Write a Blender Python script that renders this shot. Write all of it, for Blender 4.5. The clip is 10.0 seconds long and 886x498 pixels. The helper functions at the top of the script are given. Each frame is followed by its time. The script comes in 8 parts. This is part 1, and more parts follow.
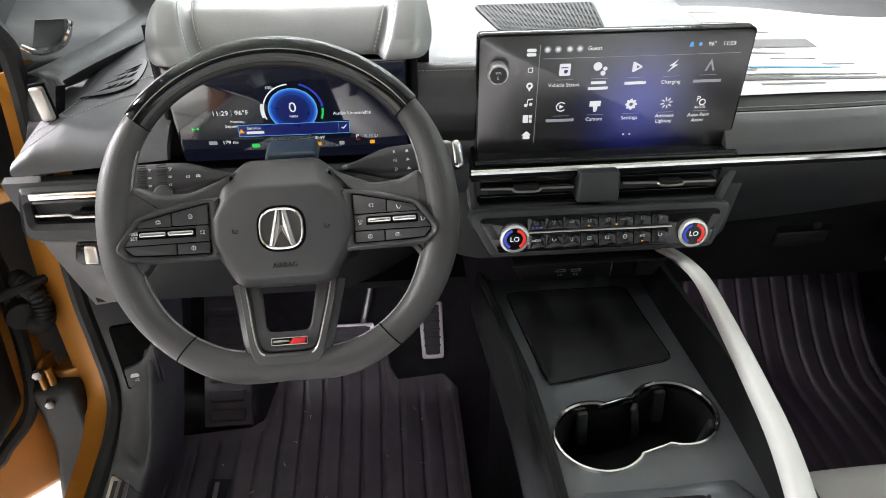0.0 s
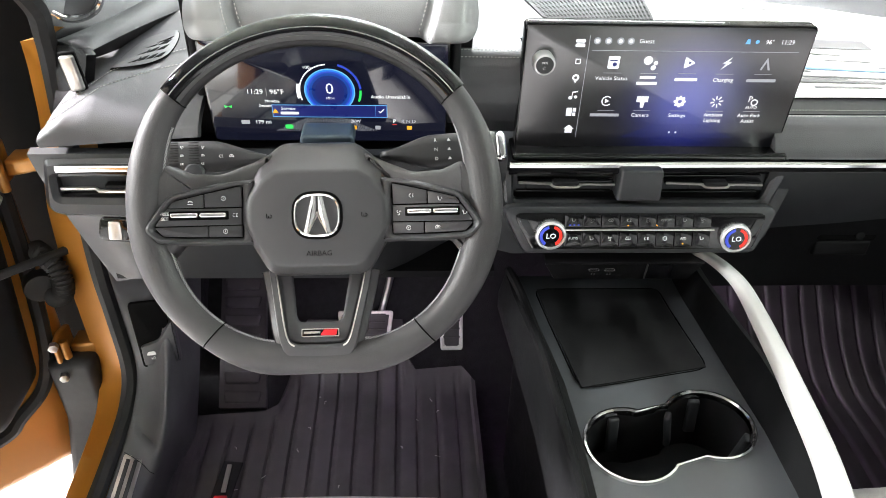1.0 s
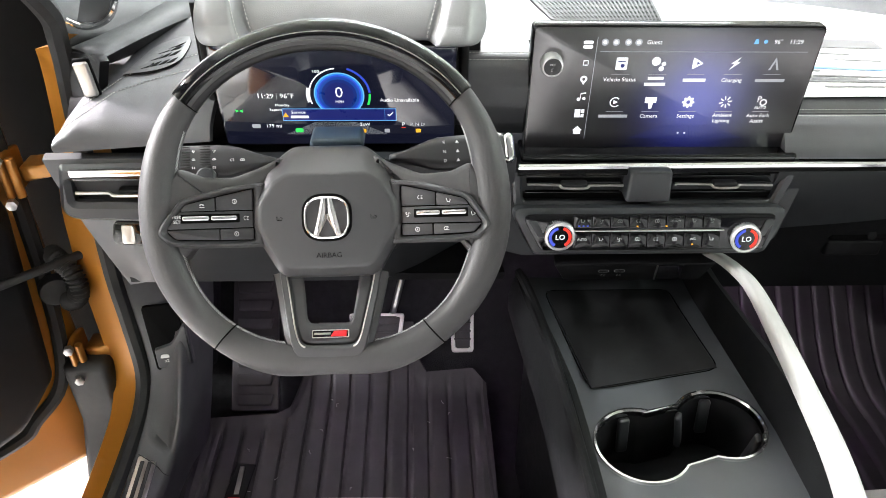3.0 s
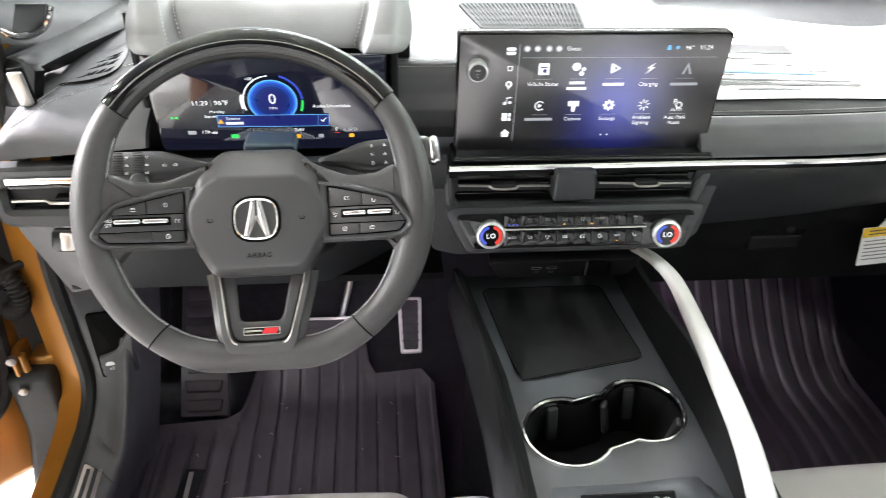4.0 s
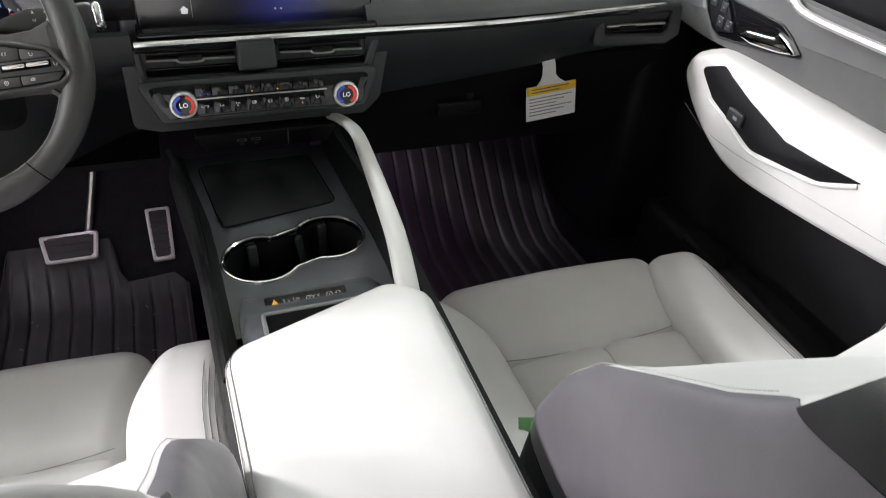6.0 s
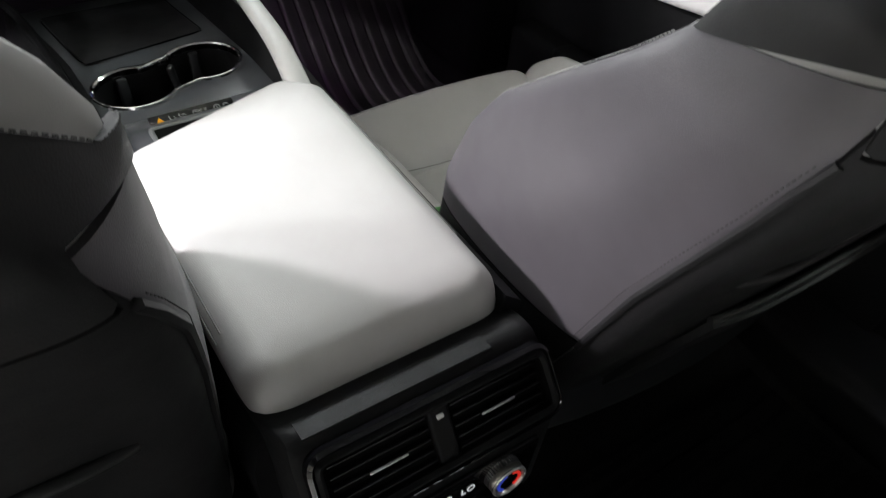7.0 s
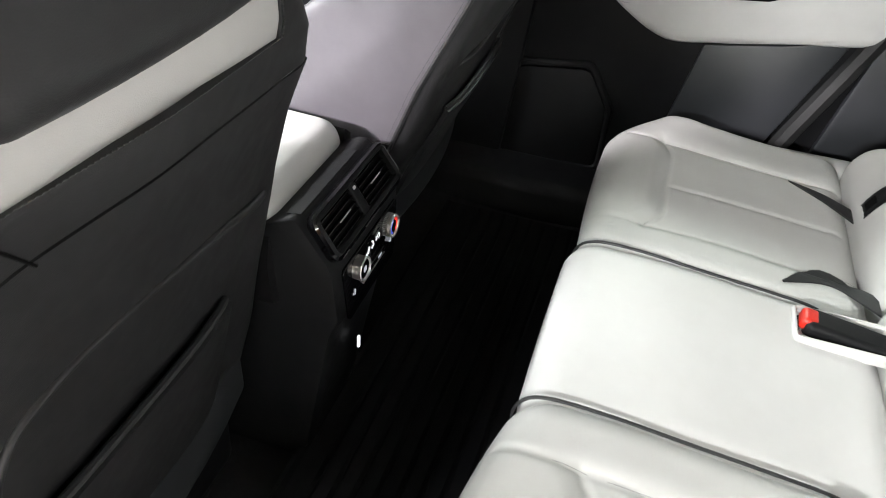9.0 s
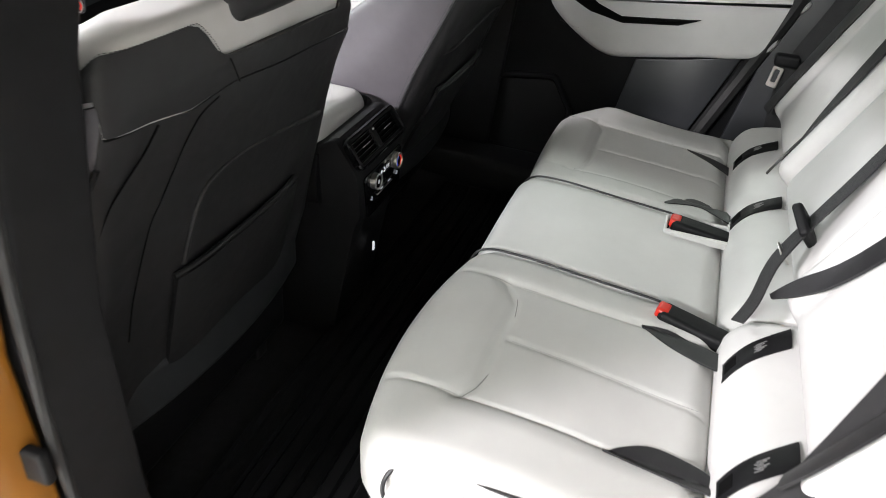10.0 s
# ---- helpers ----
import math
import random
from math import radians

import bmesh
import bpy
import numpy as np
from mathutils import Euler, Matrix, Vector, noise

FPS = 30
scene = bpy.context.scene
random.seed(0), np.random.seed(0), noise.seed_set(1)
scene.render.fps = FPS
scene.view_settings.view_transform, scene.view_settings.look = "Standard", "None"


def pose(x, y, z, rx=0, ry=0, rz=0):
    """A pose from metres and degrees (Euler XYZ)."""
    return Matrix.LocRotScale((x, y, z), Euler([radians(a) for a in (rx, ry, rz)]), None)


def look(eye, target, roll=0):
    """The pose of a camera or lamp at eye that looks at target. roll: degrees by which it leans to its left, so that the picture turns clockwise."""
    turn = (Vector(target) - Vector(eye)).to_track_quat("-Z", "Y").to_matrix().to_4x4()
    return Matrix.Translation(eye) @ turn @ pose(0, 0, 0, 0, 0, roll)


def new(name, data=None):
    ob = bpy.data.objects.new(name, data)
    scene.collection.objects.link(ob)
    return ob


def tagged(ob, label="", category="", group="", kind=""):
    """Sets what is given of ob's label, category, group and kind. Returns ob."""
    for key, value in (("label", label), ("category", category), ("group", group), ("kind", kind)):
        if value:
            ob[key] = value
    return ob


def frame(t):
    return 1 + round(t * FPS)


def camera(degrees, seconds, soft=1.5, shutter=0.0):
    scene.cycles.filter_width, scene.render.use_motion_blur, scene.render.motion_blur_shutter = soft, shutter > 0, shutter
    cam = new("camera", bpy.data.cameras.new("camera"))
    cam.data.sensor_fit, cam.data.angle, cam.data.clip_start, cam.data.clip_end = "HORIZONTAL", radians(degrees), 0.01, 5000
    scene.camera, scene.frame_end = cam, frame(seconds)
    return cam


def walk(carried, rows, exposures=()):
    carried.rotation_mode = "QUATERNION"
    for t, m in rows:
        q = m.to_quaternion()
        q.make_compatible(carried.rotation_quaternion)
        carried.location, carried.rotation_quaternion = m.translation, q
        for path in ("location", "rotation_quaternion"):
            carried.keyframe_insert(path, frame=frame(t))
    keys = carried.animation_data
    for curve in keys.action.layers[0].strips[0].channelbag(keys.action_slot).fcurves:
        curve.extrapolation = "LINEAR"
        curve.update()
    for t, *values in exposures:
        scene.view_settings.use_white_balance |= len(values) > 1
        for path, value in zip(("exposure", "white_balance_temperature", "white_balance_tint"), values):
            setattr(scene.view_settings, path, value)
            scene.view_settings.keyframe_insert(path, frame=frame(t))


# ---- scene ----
# ---------------------------------------------------------------- camera
cam = camera(62.9, 10.0, soft=0.5, shutter=0.2)
PATH = [
    (0, (-0.258, 0.02, 1.056), (-0.133, 1.668, -0.07), -0.4),
    (0.5, (-0.278, 0.052, 1.046), (-0.179, 1.682, -0.108), 1.3),
    (1, (-0.284, 0.049, 1.047), (-0.186, 1.676, -0.112), 1.9),
    (1.5, (-0.281, 0.046, 1.048), (-0.208, 1.676, -0.11), 1.0),
    (2, (-0.282, 0.046, 1.047), (-0.215, 1.677, -0.108), 0.9),
    (3.5, (-0.28, 0.04, 1.05), (-0.215, 1.678, -0.096), 0.9),
    (4, (-0.247, 0.012, 1.058), (-0.084, 1.652, -0.074), 1.7),
    (4.5, (-0.2, -0.038, 1.06), (0.299, 1.544, -0.058), 3.7),
    (4.9, (-0.172, -0.087, 1.056), (0.456, 1.45, -0.06), 4.9),
    (5, (-0.159, -0.103, 1.061), (0.461, 1.43, -0.064), 4.7),
    (5.2, (-0.15, -0.127, 1.052), (0.472, 1.405, -0.073), 5.0),
    (6.3, (-0.12, -0.233, 1.013), (0.512, 1.175, -0.259), 5.2),
    (6.5, (-0.129, -0.252, 0.997), (0.51, 1.103, -0.328), 5.0),
    (7, (-0.186, -0.278, 0.923), (0.684, 0.894, -0.445), 4.9),
    (7.5, (-0.28, -0.281, 0.866), (0.933, 0.626, -0.441), 8.5),
    (8, (-0.386, -0.308, 0.876), (0.998, 0.442, -0.358), 8.0),
    (8.5, (-0.557, -0.324, 0.93), (0.906, 0.214, -0.323), 6.5),
    (9, (-0.708, -0.36, 0.981), (0.813, 0.064, -0.245), 4.6),
    (9.5, (-0.908, -0.468, 1.015), (0.652, -0.039, -0.161), 3.8),
    (10, (-1.191, -0.578, 1.06), (0.401, -0.073, -0.041), 4.3),
]
EXPOSURES = [(0.0, -0.35), (0.6, 0.3), (4.0, 0.35), (4.5, 0.35), (5.0, -0.15), (6.5, -0.8), (7.0, -0.9), (7.5, -0.75), (8.0, -0.05), (8.5, 0.35), (9.0, 0.3), (9.5, 0.1), (10.0, -0.5)]
walk(cam, [(t, look(eye, target, roll)) for t, eye, target, roll in PATH], EXPOSURES)

# ---------------------------------------------------------------- shapes
def geo_join(*gs):
    vs, fs, n = [], [], 0
    for v, f in gs:
        vs.append(np.asarray(v, float).reshape(-1, 3))
        fs += [tuple(i + n for i in q) for q in f]
        n += len(v)
    return np.vstack(vs), fs


def moved(g, m):
    v = np.asarray(g[0], float)
    a = np.array(m)
    return v @ a[:3, :3].T + a[:3, 3], g[1]


def bent(g, f):
    """Every vertex of g sent through f(x, y, z)."""
    return np.array([f(*p) for p in g[0]], float), g[1]


def rbox(size, r, seg=3, mid=(1, 1, 1), at=(0, 0, 0)):
    """A box of that size with its middle at `at`, all edges rounded by r."""
    h = [s / 2 for s in size]
    r = min(r, *[0.999 * a for a in h])
    ticks = []
    for a, m in zip(h, mid):
        arc = [-a + r * i / seg for i in range(seg)]
        flat = [-(a - r) + 2 * (a - r) * i / m for i in range(m + 1)]
        ticks.append(arc + flat + [-t for t in reversed(arc)])
    index, verts, faces = {}, [], []

    def vert(p):
        key = tuple(round(c, 7) for c in p)
        if key not in index:
            c = [max(-(a - r), min(a - r, q)) for q, a in zip(p, h)]
            d = [q - e for q, e in zip(p, c)]
            # even arcs: stretch the step inside the corner cube
            d = [math.tan(math.copysign(min(1, abs(e) / r), e) * math.pi / 4) for e in d]
            n = math.sqrt(sum(e * e for e in d)) or 1
            index[key] = len(verts)
            verts.append([e + r * q / n for e, q in zip(c, d)])
        return index[key]

    for ax in range(3):
        u, v = (ax + 1) % 3, (ax + 2) % 3
        for side in (-1, 1):
            for i in range(len(ticks[u]) - 1):
                for j in range(len(ticks[v]) - 1):
                    quad = []
                    for a, b in ((i, j), (i + 1, j), (i + 1, j + 1), (i, j + 1)):
                        p = [0, 0, 0]
                        p[ax], p[u], p[v] = side * h[ax], ticks[u][a], ticks[v][b]
                        quad.append(vert(p))
                    faces.append(tuple(quad) if side > 0 else tuple(reversed(quad)))
    return np.array(verts) + np.array(at), faces


def rounded(pts, r, n=5):
    """A polygon with its corners rounded; r is one radius or one for each corner."""
    out, k = [], len(pts)
    for i in range(k):
        p, a, b = Vector(pts[i]), Vector(pts[i - 1]), Vector(pts[(i + 1) % k])
        rr = r[i] if isinstance(r, (list, tuple)) else r
        da, db = (a - p), (b - p)
        la, lb = da.length, db.length
        if rr <= 0:
            out.append(tuple(p))
            continue
        ang = da.angle(db)
        t = min(rr / max(math.tan(ang / 2), 1e-3), la * 0.48, lb * 0.48)
        s, e = p + da / la * t, p + db / lb * t
        for j in range(n + 1):
            w = j / n
            out.append(tuple((1 - w) ** 2 * s + 2 * w * (1 - w) * p + w * w * e))
    return out


def inset(pts, d):
    k, out = len(pts), []
    area = sum(pts[i - 1][0] * pts[i][1] - pts[i][0] * pts[i - 1][1] for i in range(k))
    sgn = 1 if area > 0 else -1
    for i in range(k):
        a, p, b = (Vector(pts[j % k]) for j in (i - 1, i, i + 1))
        d1, d2 = (p - a), (b - p)
        if d1.length < 1e-9 or d2.length < 1e-9:
            out.append(tuple(p))
            continue
        n1, n2 = Vector((-d1.y, d1.x)).normalized() * sgn, Vector((-d2.y, d2.x)).normalized() * sgn
        m = n1 + n2
        m = n1 if m.length < 1e-6 else m.normalized()
        out.append(tuple(p + m * d / max(0.35, m.dot(n1))))
    return out


def loft(rings, cap=True, closed=True):
    k = len(rings[0])
    v = [p for ring in rings for p in ring]
    f = []
    for i in range(len(rings) - 1):
        for j in range(k if closed else k - 1):
            a, b = i * k + j, i * k + (j + 1) % k
            f.append((a, b, b + k, a + k))
    if cap:
        f += [tuple(reversed(range(k))), tuple(range((len(rings) - 1) * k, len(rings) * k))]
    return np.array(v, float), f


def prism(pts, h, bevel=0.001, m=None, steps=2, hole=None):
    """The outline pts (counter-clockwise) raised from 0 to h, its upper edge rounded; m places it."""
    if sum(pts[i - 1][0] * pts[i][1] - pts[i][0] * pts[i - 1][1] for i in range(len(pts))) < 0:
        pts = list(reversed(pts))
    rings = [[(x, y, 0) for x, y in pts]]
    for i in range(steps + 1):
        a = math.pi / 2 * i / steps
        rings.append([(x, y, h - bevel + bevel * math.sin(a)) for x, y in inset(pts, bevel * (1 - math.cos(a)))])
    g = loft(rings)
    return moved(g, m) if m is not None else g


def ring_prism(outer, inner, h, bevel=0.001, m=None):
    """A frame: between two outlines of as many points each."""
    if sum(outer[i - 1][0] * outer[i][1] - outer[i][0] * outer[i - 1][1] for i in range(len(outer))) < 0:
        outer, inner = list(reversed(outer)), list(reversed(inner))
    o, i_ = inset(outer, bevel), inset(inner, -bevel)
    rings = [[(x, y, 0) for x, y in outer], [(x, y, h - bevel) for x, y in outer], [(x, y, h) for x, y in o],
             [(x, y, h) for x, y in i_], [(x, y, h - bevel) for x, y in inner], [(x, y, 0) for x, y in inner]]
    rings.append(rings[0])
    g = loft(rings, cap=False)
    return moved(g, m) if m is not None else g


def smooth_path(pts, n=6, closed=False):
    """A Catmull-Rom curve through pts."""
    p = [Vector(q) for q in pts]
    out, k = [], len(p)
    for i in range(k if closed else k - 1):
        a, b, c, d = (p[j % k] if closed else p[max(0, min(k - 1, j))] for j in (i - 1, i, i + 1, i + 2))
        for s in range(n):
            t = s / n
            out.append(0.5 * (2 * b + (c - a) * t + (2 * a - 5 * b + 4 * c - d) * t * t + (3 * b - a - 3 * c + d) * t ** 3))
    if not closed:
        out.append(p[-1])
    return out


def tube(path, r, n=8, closed=False, up=(0, 0, 1), flat=1.0, shape=None):
    """A tube along path; r a radius or one for each point; flat squeezes it along `up`; shape replaces the circle by (side, up) pairs."""
    p = [Vector(q) for q in path]
    k, rings = len(p), []
    for i in range(k):
        if closed:
            t = p[(i + 1) % k] - p[i - 1]
        else:
            t = p[min(k - 1, i + 1)] - p[max(0, i - 1)]
        t.normalize()
        s = t.cross(Vector(up))
        if s.length < 1e-4:
            s = t.cross(Vector((1, 0.3, 0)))
        s.normalize()
        w = s.cross(t)
        rr = r[i] if isinstance(r, (list, tuple)) else r
        prof = shape or [(math.cos(2 * math.pi * j / n), math.sin(2 * math.pi * j / n) * flat) for j in range(n)]
        rings.append([p[i] + s * (rr * a) + w * (rr * b) for a, b in prof])
    if closed:
        rings.append(rings[0])
    return loft(rings, cap=not closed)


def cyl(r, h, n=24, bevel=0.0, m=None, r2=None):
    """A round peg from 0 to h along z, its far edge rounded."""
    r2 = r if r2 is None else r2
    prof = [(r, 0), (r2, h - bevel)] + ([(r2 - bevel * 0.3, h - bevel * 0.3), (r2 - bevel, h)] if bevel else [])
    return lathe(prof, n, m)


def lathe(prof, n=24, m=None):
    g = loft([[(r * math.cos(2 * math.pi * j / n), r * math.sin(2 * math.pi * j / n), z) for j in range(n)] for r, z in prof])
    return moved(g, m) if m is not None else g


def sheet(f, nu, nv, th=0.004):
    """A surface f(u, v), u and v in 0..1, with a thickness behind its face."""
    p = np.array([[f(i / nu, j / nv) for j in range(nv + 1)] for i in range(nu + 1)], float)
    du, dv = np.gradient(p, axis=0), np.gradient(p, axis=1)
    nrm = np.cross(du, dv)
    nrm /= np.maximum(np.linalg.norm(nrm, axis=2, keepdims=True), 1e-9)
    q = p - nrm * th
    w = nv + 1
    k = (nu + 1) * w
    v = np.vstack([p.reshape(-1, 3), q.reshape(-1, 3)])
    fs = []
    for i in range(nu):
        for j in range(nv):
            a = i * w + j
            fs += [(a, a + w, a + w + 1, a + 1), (k + a, k + a + 1, k + a + w + 1, k + a + w)]
    for i in range(nu):
        a, b = i * w, i * w + nv
        fs += [(a, k + a, k + a + w, a + w), (b, b + w, k + b + w, k + b)]
    for j in range(nv):
        a, b = j, nu * w + j
        fs += [(a, a + 1, k + a + 1, k + a), (b, k + b, k + b + 1, b + 1)]
    return v, fs


def stitches(path, step=0.0065, r=0.0006, lift=(0, 0, 0)):
    """Thread along path: short dashes with gaps."""
    p = [Vector(q) + Vector(lift) for q in path]
    gs = []
    dense = []
    for a, b in zip(p, p[1:]):
        n = max(1, int((b - a).length / 0.001))
        dense += [a.lerp(b, i / n) for i in range(n)]
    k = max(2, int(step / 0.001))
    for i in range(0, len(dense) - k, k):
        gs.append(tube([dense[i], dense[i + int(k * 0.72)]], r, 5))
    return geo_join(*gs) if gs else tube(p[:2], r, 5)


def frame_m(origin, xdir, zdir):
    """A matrix whose local x and z point along xdir and zdir, at origin."""
    z = Vector(zdir).normalized()
    x = Vector(xdir)
    x = (x - z * x.dot(z)).normalized()
    y = z.cross(x)
    m = Matrix((x, y, z)).transposed().to_4x4()
    m.translation = origin
    return m


def interp(x, table):
    """Straight lines between the rows (x, value) of a table."""
    if x <= table[0][0]:
        return table[0][1]
    for (a, p), (b, q) in zip(table, table[1:]):
        if x <= b:
            return p + (q - p) * (x - a) / (b - a)
    return table[-1][1]


def smoothstep(a, b, x):
    t = max(0.0, min(1.0, (x - a) / (b - a)))
    return t * t * (3 - 2 * t)


def dent(x, at, width):
    return math.exp(-((x - at) / width) ** 2)


# ---------------------------------------------------------------- things and parts
def mesh_from(name, g, material, sharp=38):
    me = bpy.data.meshes.new(name)
    me.from_pydata([tuple(map(float, p)) for p in g[0]], [], [tuple(map(int, f)) for f in g[1]])
    me.materials.append(material)
    me.polygons.foreach_set("use_smooth", [True] * len(me.polygons))
    me.update()
    me.set_sharp_from_angle(angle=radians(sharp))
    return me


def part(name, g, material, parent=None, label="", sharp=38):
    ob = new(name, mesh_from(name, g, material, sharp))
    if parent is not None:
        ob.parent = parent
        ob.matrix_parent_inverse = parent.matrix_world.inverted() if parent.type == "EMPTY" else Matrix()
    if label:
        ob["label"] = label
    return ob


def thing(name, label, category, at=(0, 0, 0), group="", kind=""):
    ob = new(name)
    ob.empty_display_size = 0.05
    ob.location = at
    ob.matrix_world = Matrix.Translation(at)
    return tagged(ob, label, category, group, kind)


def solid(name, g, material, label, category, group="", kind="", sharp=38):
    return tagged(part(name, g, material, None, "", sharp), label, category, group, kind)


def lettering(name, text, size, material, m, parent, align="CENTER", depth=0.0002):
    cu = bpy.data.curves.new(name, "FONT")
    cu.body, cu.size, cu.align_x, cu.align_y, cu.extrude, cu.resolution_u = text, size, align, "CENTER", depth, 2
    ob = bpy.data.objects.new(name, cu)
    me = bpy.data.meshes.new_from_object(ob)
    bpy.data.objects.remove(ob)
    bpy.data.curves.remove(cu)
    me.transform(m)
    me.materials.clear()
    me.materials.append(material)
    out = new(name, me)
    out.parent = parent
    if parent.type == "EMPTY":
        out.matrix_parent_inverse = parent.matrix_world.inverted()
    return out


# ---------------------------------------------------------------- light
world = bpy.data.worlds.new("garage air")
scene.world = world
world.use_nodes = True
world.node_tree.nodes["Background"].inputs["Color"].default_value = (0.80, 0.84, 0.82, 1)
world.node_tree.nodes["Background"].inputs["Strength"].default_value = 0.03


def ceiling_lamp(at, size, watts, col):
    """A fluorescent batten under the garage ceiling, with its lamp."""
    th = thing("ceiling_light", "long white fluorescent batten under the garage ceiling", "ceiling light", at, "garage lights")
    data = bpy.data.lights.new("tube_light", "AREA")
    data.shape, data.size, data.size_y, data.energy, data.color = "RECTANGLE", size[0], size[1], watts, col
    lamp = new("tube_light", data)
    lamp.location = (at[0], at[1], at[2] - 0.06)
    LAMPS.append((th, at, size))


LAMPS = []
ceiling_lamp((-3.2, 2.1, 2.35), (0.3, 0.6), 1050, (1.0, 0.94, 0.99))
ceiling_lamp((0.2, 3.4, 2.35), (2.4, 0.3), 420, (0.96, 1.0, 1.02))
ceiling_lamp((2.7, 0.2, 2.35), (0.3, 2.6), 100, (0.88, 1.0, 0.91))
ceiling_lamp((-4.3, 0.62, 2.35), (0.3, 0.6), 630, (0.98, 1.0, 1.0))
ceiling_lamp((-3.4, -2.9, 2.35), (0.3, 1.2), 85, (0.95, 1.0, 0.98))

# ---------------------------------------------------------------- materials
def mat(name, col, rough=0.5, metal=0.0, var=0.12, scale=30.0, bump=0.1, grain=500.0, rvar=0.08, coat=0.0, emit=None, power=0.0,
        kind="noise", dist=0.001, spec=0.5, sheen=0.0, dust=0.0):
    m = bpy.data.materials.new(name)
    m.use_nodes = True
    nt = m.node_tree
    b = nt.nodes["Principled BSDF"]
    link = nt.links.new

    def node(t, **k):
        n = nt.nodes.new(t)
        for a, v in k.items():
            n.inputs[a].default_value = v
        return n

    tc = node("ShaderNodeTexCoord")
    n1 = node("ShaderNodeTexNoise", Scale=scale, Detail=5.0, Roughness=0.6)
    link(tc.outputs["Object"], n1.inputs["Vector"])
    ramp = nt.nodes.new("ShaderNodeValToRGB")
    ramp.color_ramp.elements[0].position, ramp.color_ramp.elements[1].position = 0.3, 0.7
    ramp.color_ramp.elements[0].color = (*[max(0, c * (1 - var)) for c in col], 1)
    ramp.color_ramp.elements[1].color = (*[min(1, c * (1 + var)) for c in col], 1)
    link(n1.outputs["Fac"], ramp.inputs["Fac"])
    base = ramp.outputs["Color"]
    if dust:
        n3 = node("ShaderNodeTexNoise", Scale=220.0, Detail=6.0, Roughness=0.75)
        link(tc.outputs["Object"], n3.inputs["Vector"])
        r3 = nt.nodes.new("ShaderNodeValToRGB")
        r3.color_ramp.elements[0].position, r3.color_ramp.elements[1].position = 0.56, 0.8
        r3.color_ramp.elements[1].color = (dust, dust, dust, 1)
        link(n3.outputs["Fac"], r3.inputs["Fac"])
        mix = nt.nodes.new("ShaderNodeMixRGB")
        mix.blend_type = "ADD"
        mix.inputs["Fac"].default_value = 1.0
        link(base, mix.inputs["Color1"])
        link(r3.outputs["Color"], mix.inputs["Color2"])
        base = mix.outputs["Color"]
    link(base, b.inputs["Base Color"])
    b.inputs["Metallic"].default_value = metal
    b.inputs["Specular IOR Level"].default_value = spec
    mr = node("ShaderNodeMapRange")
    mr.inputs["To Min"].default_value, mr.inputs["To Max"].default_value = max(0.02, rough - rvar), min(1, rough + rvar)
    n2 = node("ShaderNodeTexNoise", Scale=scale * 3, Detail=4.0)
    link(tc.outputs["Object"], n2.inputs["Vector"])
    link(n2.outputs["Fac"], mr.inputs["Value"])
    link(mr.outputs["Result"], b.inputs["Roughness"])
    if coat:
        b.inputs["Coat Weight"].default_value, b.inputs["Coat Roughness"].default_value = coat, 0.04
    if sheen:
        b.inputs["Sheen Weight"].default_value = sheen
    if bump:
        bp = node("ShaderNodeBump", Strength=bump, Distance=dist)
        if kind == "voronoi":
            g = node("ShaderNodeTexVoronoi", Scale=grain)
            out = g.outputs["Distance"]
        elif kind == "weave":
            g = node("ShaderNodeTexWave", Scale=grain, Distortion=0.6)
            g.bands_direction = "DIAGONAL"
            out = g.outputs["Fac"]
        else:
            g = node("ShaderNodeTexNoise", Scale=grain, Detail=3.0)
            out = g.outputs["Fac"]
        link(tc.outputs["Object"], g.inputs["Vector"])
        link(out, bp.inputs["Height"])
        link(bp.outputs["Normal"], b.inputs["Normal"])
    if emit:
        b.inputs["Emission Color"].default_value = (*emit, 1)
        b.inputs["Emission Strength"].default_value = power
    return m


def glass(name, col, rough=0.0):
    m = bpy.data.materials.new(name)
    m.use_nodes = True
    b = m.node_tree.nodes["Principled BSDF"]
    b.inputs["Base Color"].default_value = (*col, 1)
    b.inputs["Transmission Weight"].default_value = 1.0
    b.inputs["Roughness"].default_value = rough
    b.inputs["IOR"].default_value = 1.02
    return m


WHITE = mat("white leather", (0.50, 0.497, 0.487), 0.48, var=0.05, scale=9, bump=0.12, grain=1100, kind="voronoi", dist=0.0006)
PERF = mat("white perforated leather", (0.490, 0.490, 0.475), 0.50, var=0.05, scale=9, bump=0.55, grain=300, kind="weave", dist=0.0006)
BLACK = mat("black leather", (0.0190, 0.0188, 0.0198), 0.44, var=0.2, scale=20, bump=0.12, grain=800, kind="voronoi", dist=0.0006, spec=0.3)
FLANK = mat("dark grey leather", (0.094, 0.088, 0.098), 0.46, var=0.10, scale=14, bump=0.12, grain=900, kind="voronoi", dist=0.0006)
RIM = mat("grey wheel leather", (0.047, 0.046, 0.047), 0.48, var=0.10, scale=18, bump=0.22, grain=1100, kind="voronoi", dist=0.0005, spec=0.42)
HUBSKIN = mat("dark satin wheel plastic", (0.046, 0.046, 0.048), 0.42, var=0.06, scale=12, bump=0.10, grain=1500, kind="voronoi", dist=0.0003, spec=0.5)
PLASTIC = mat("black grained plastic", (0.0065, 0.0065, 0.0072), 0.55, var=0.2, scale=25, bump=0.3, grain=1100, kind="voronoi", dist=0.0004, dust=0.0015, spec=0.18)
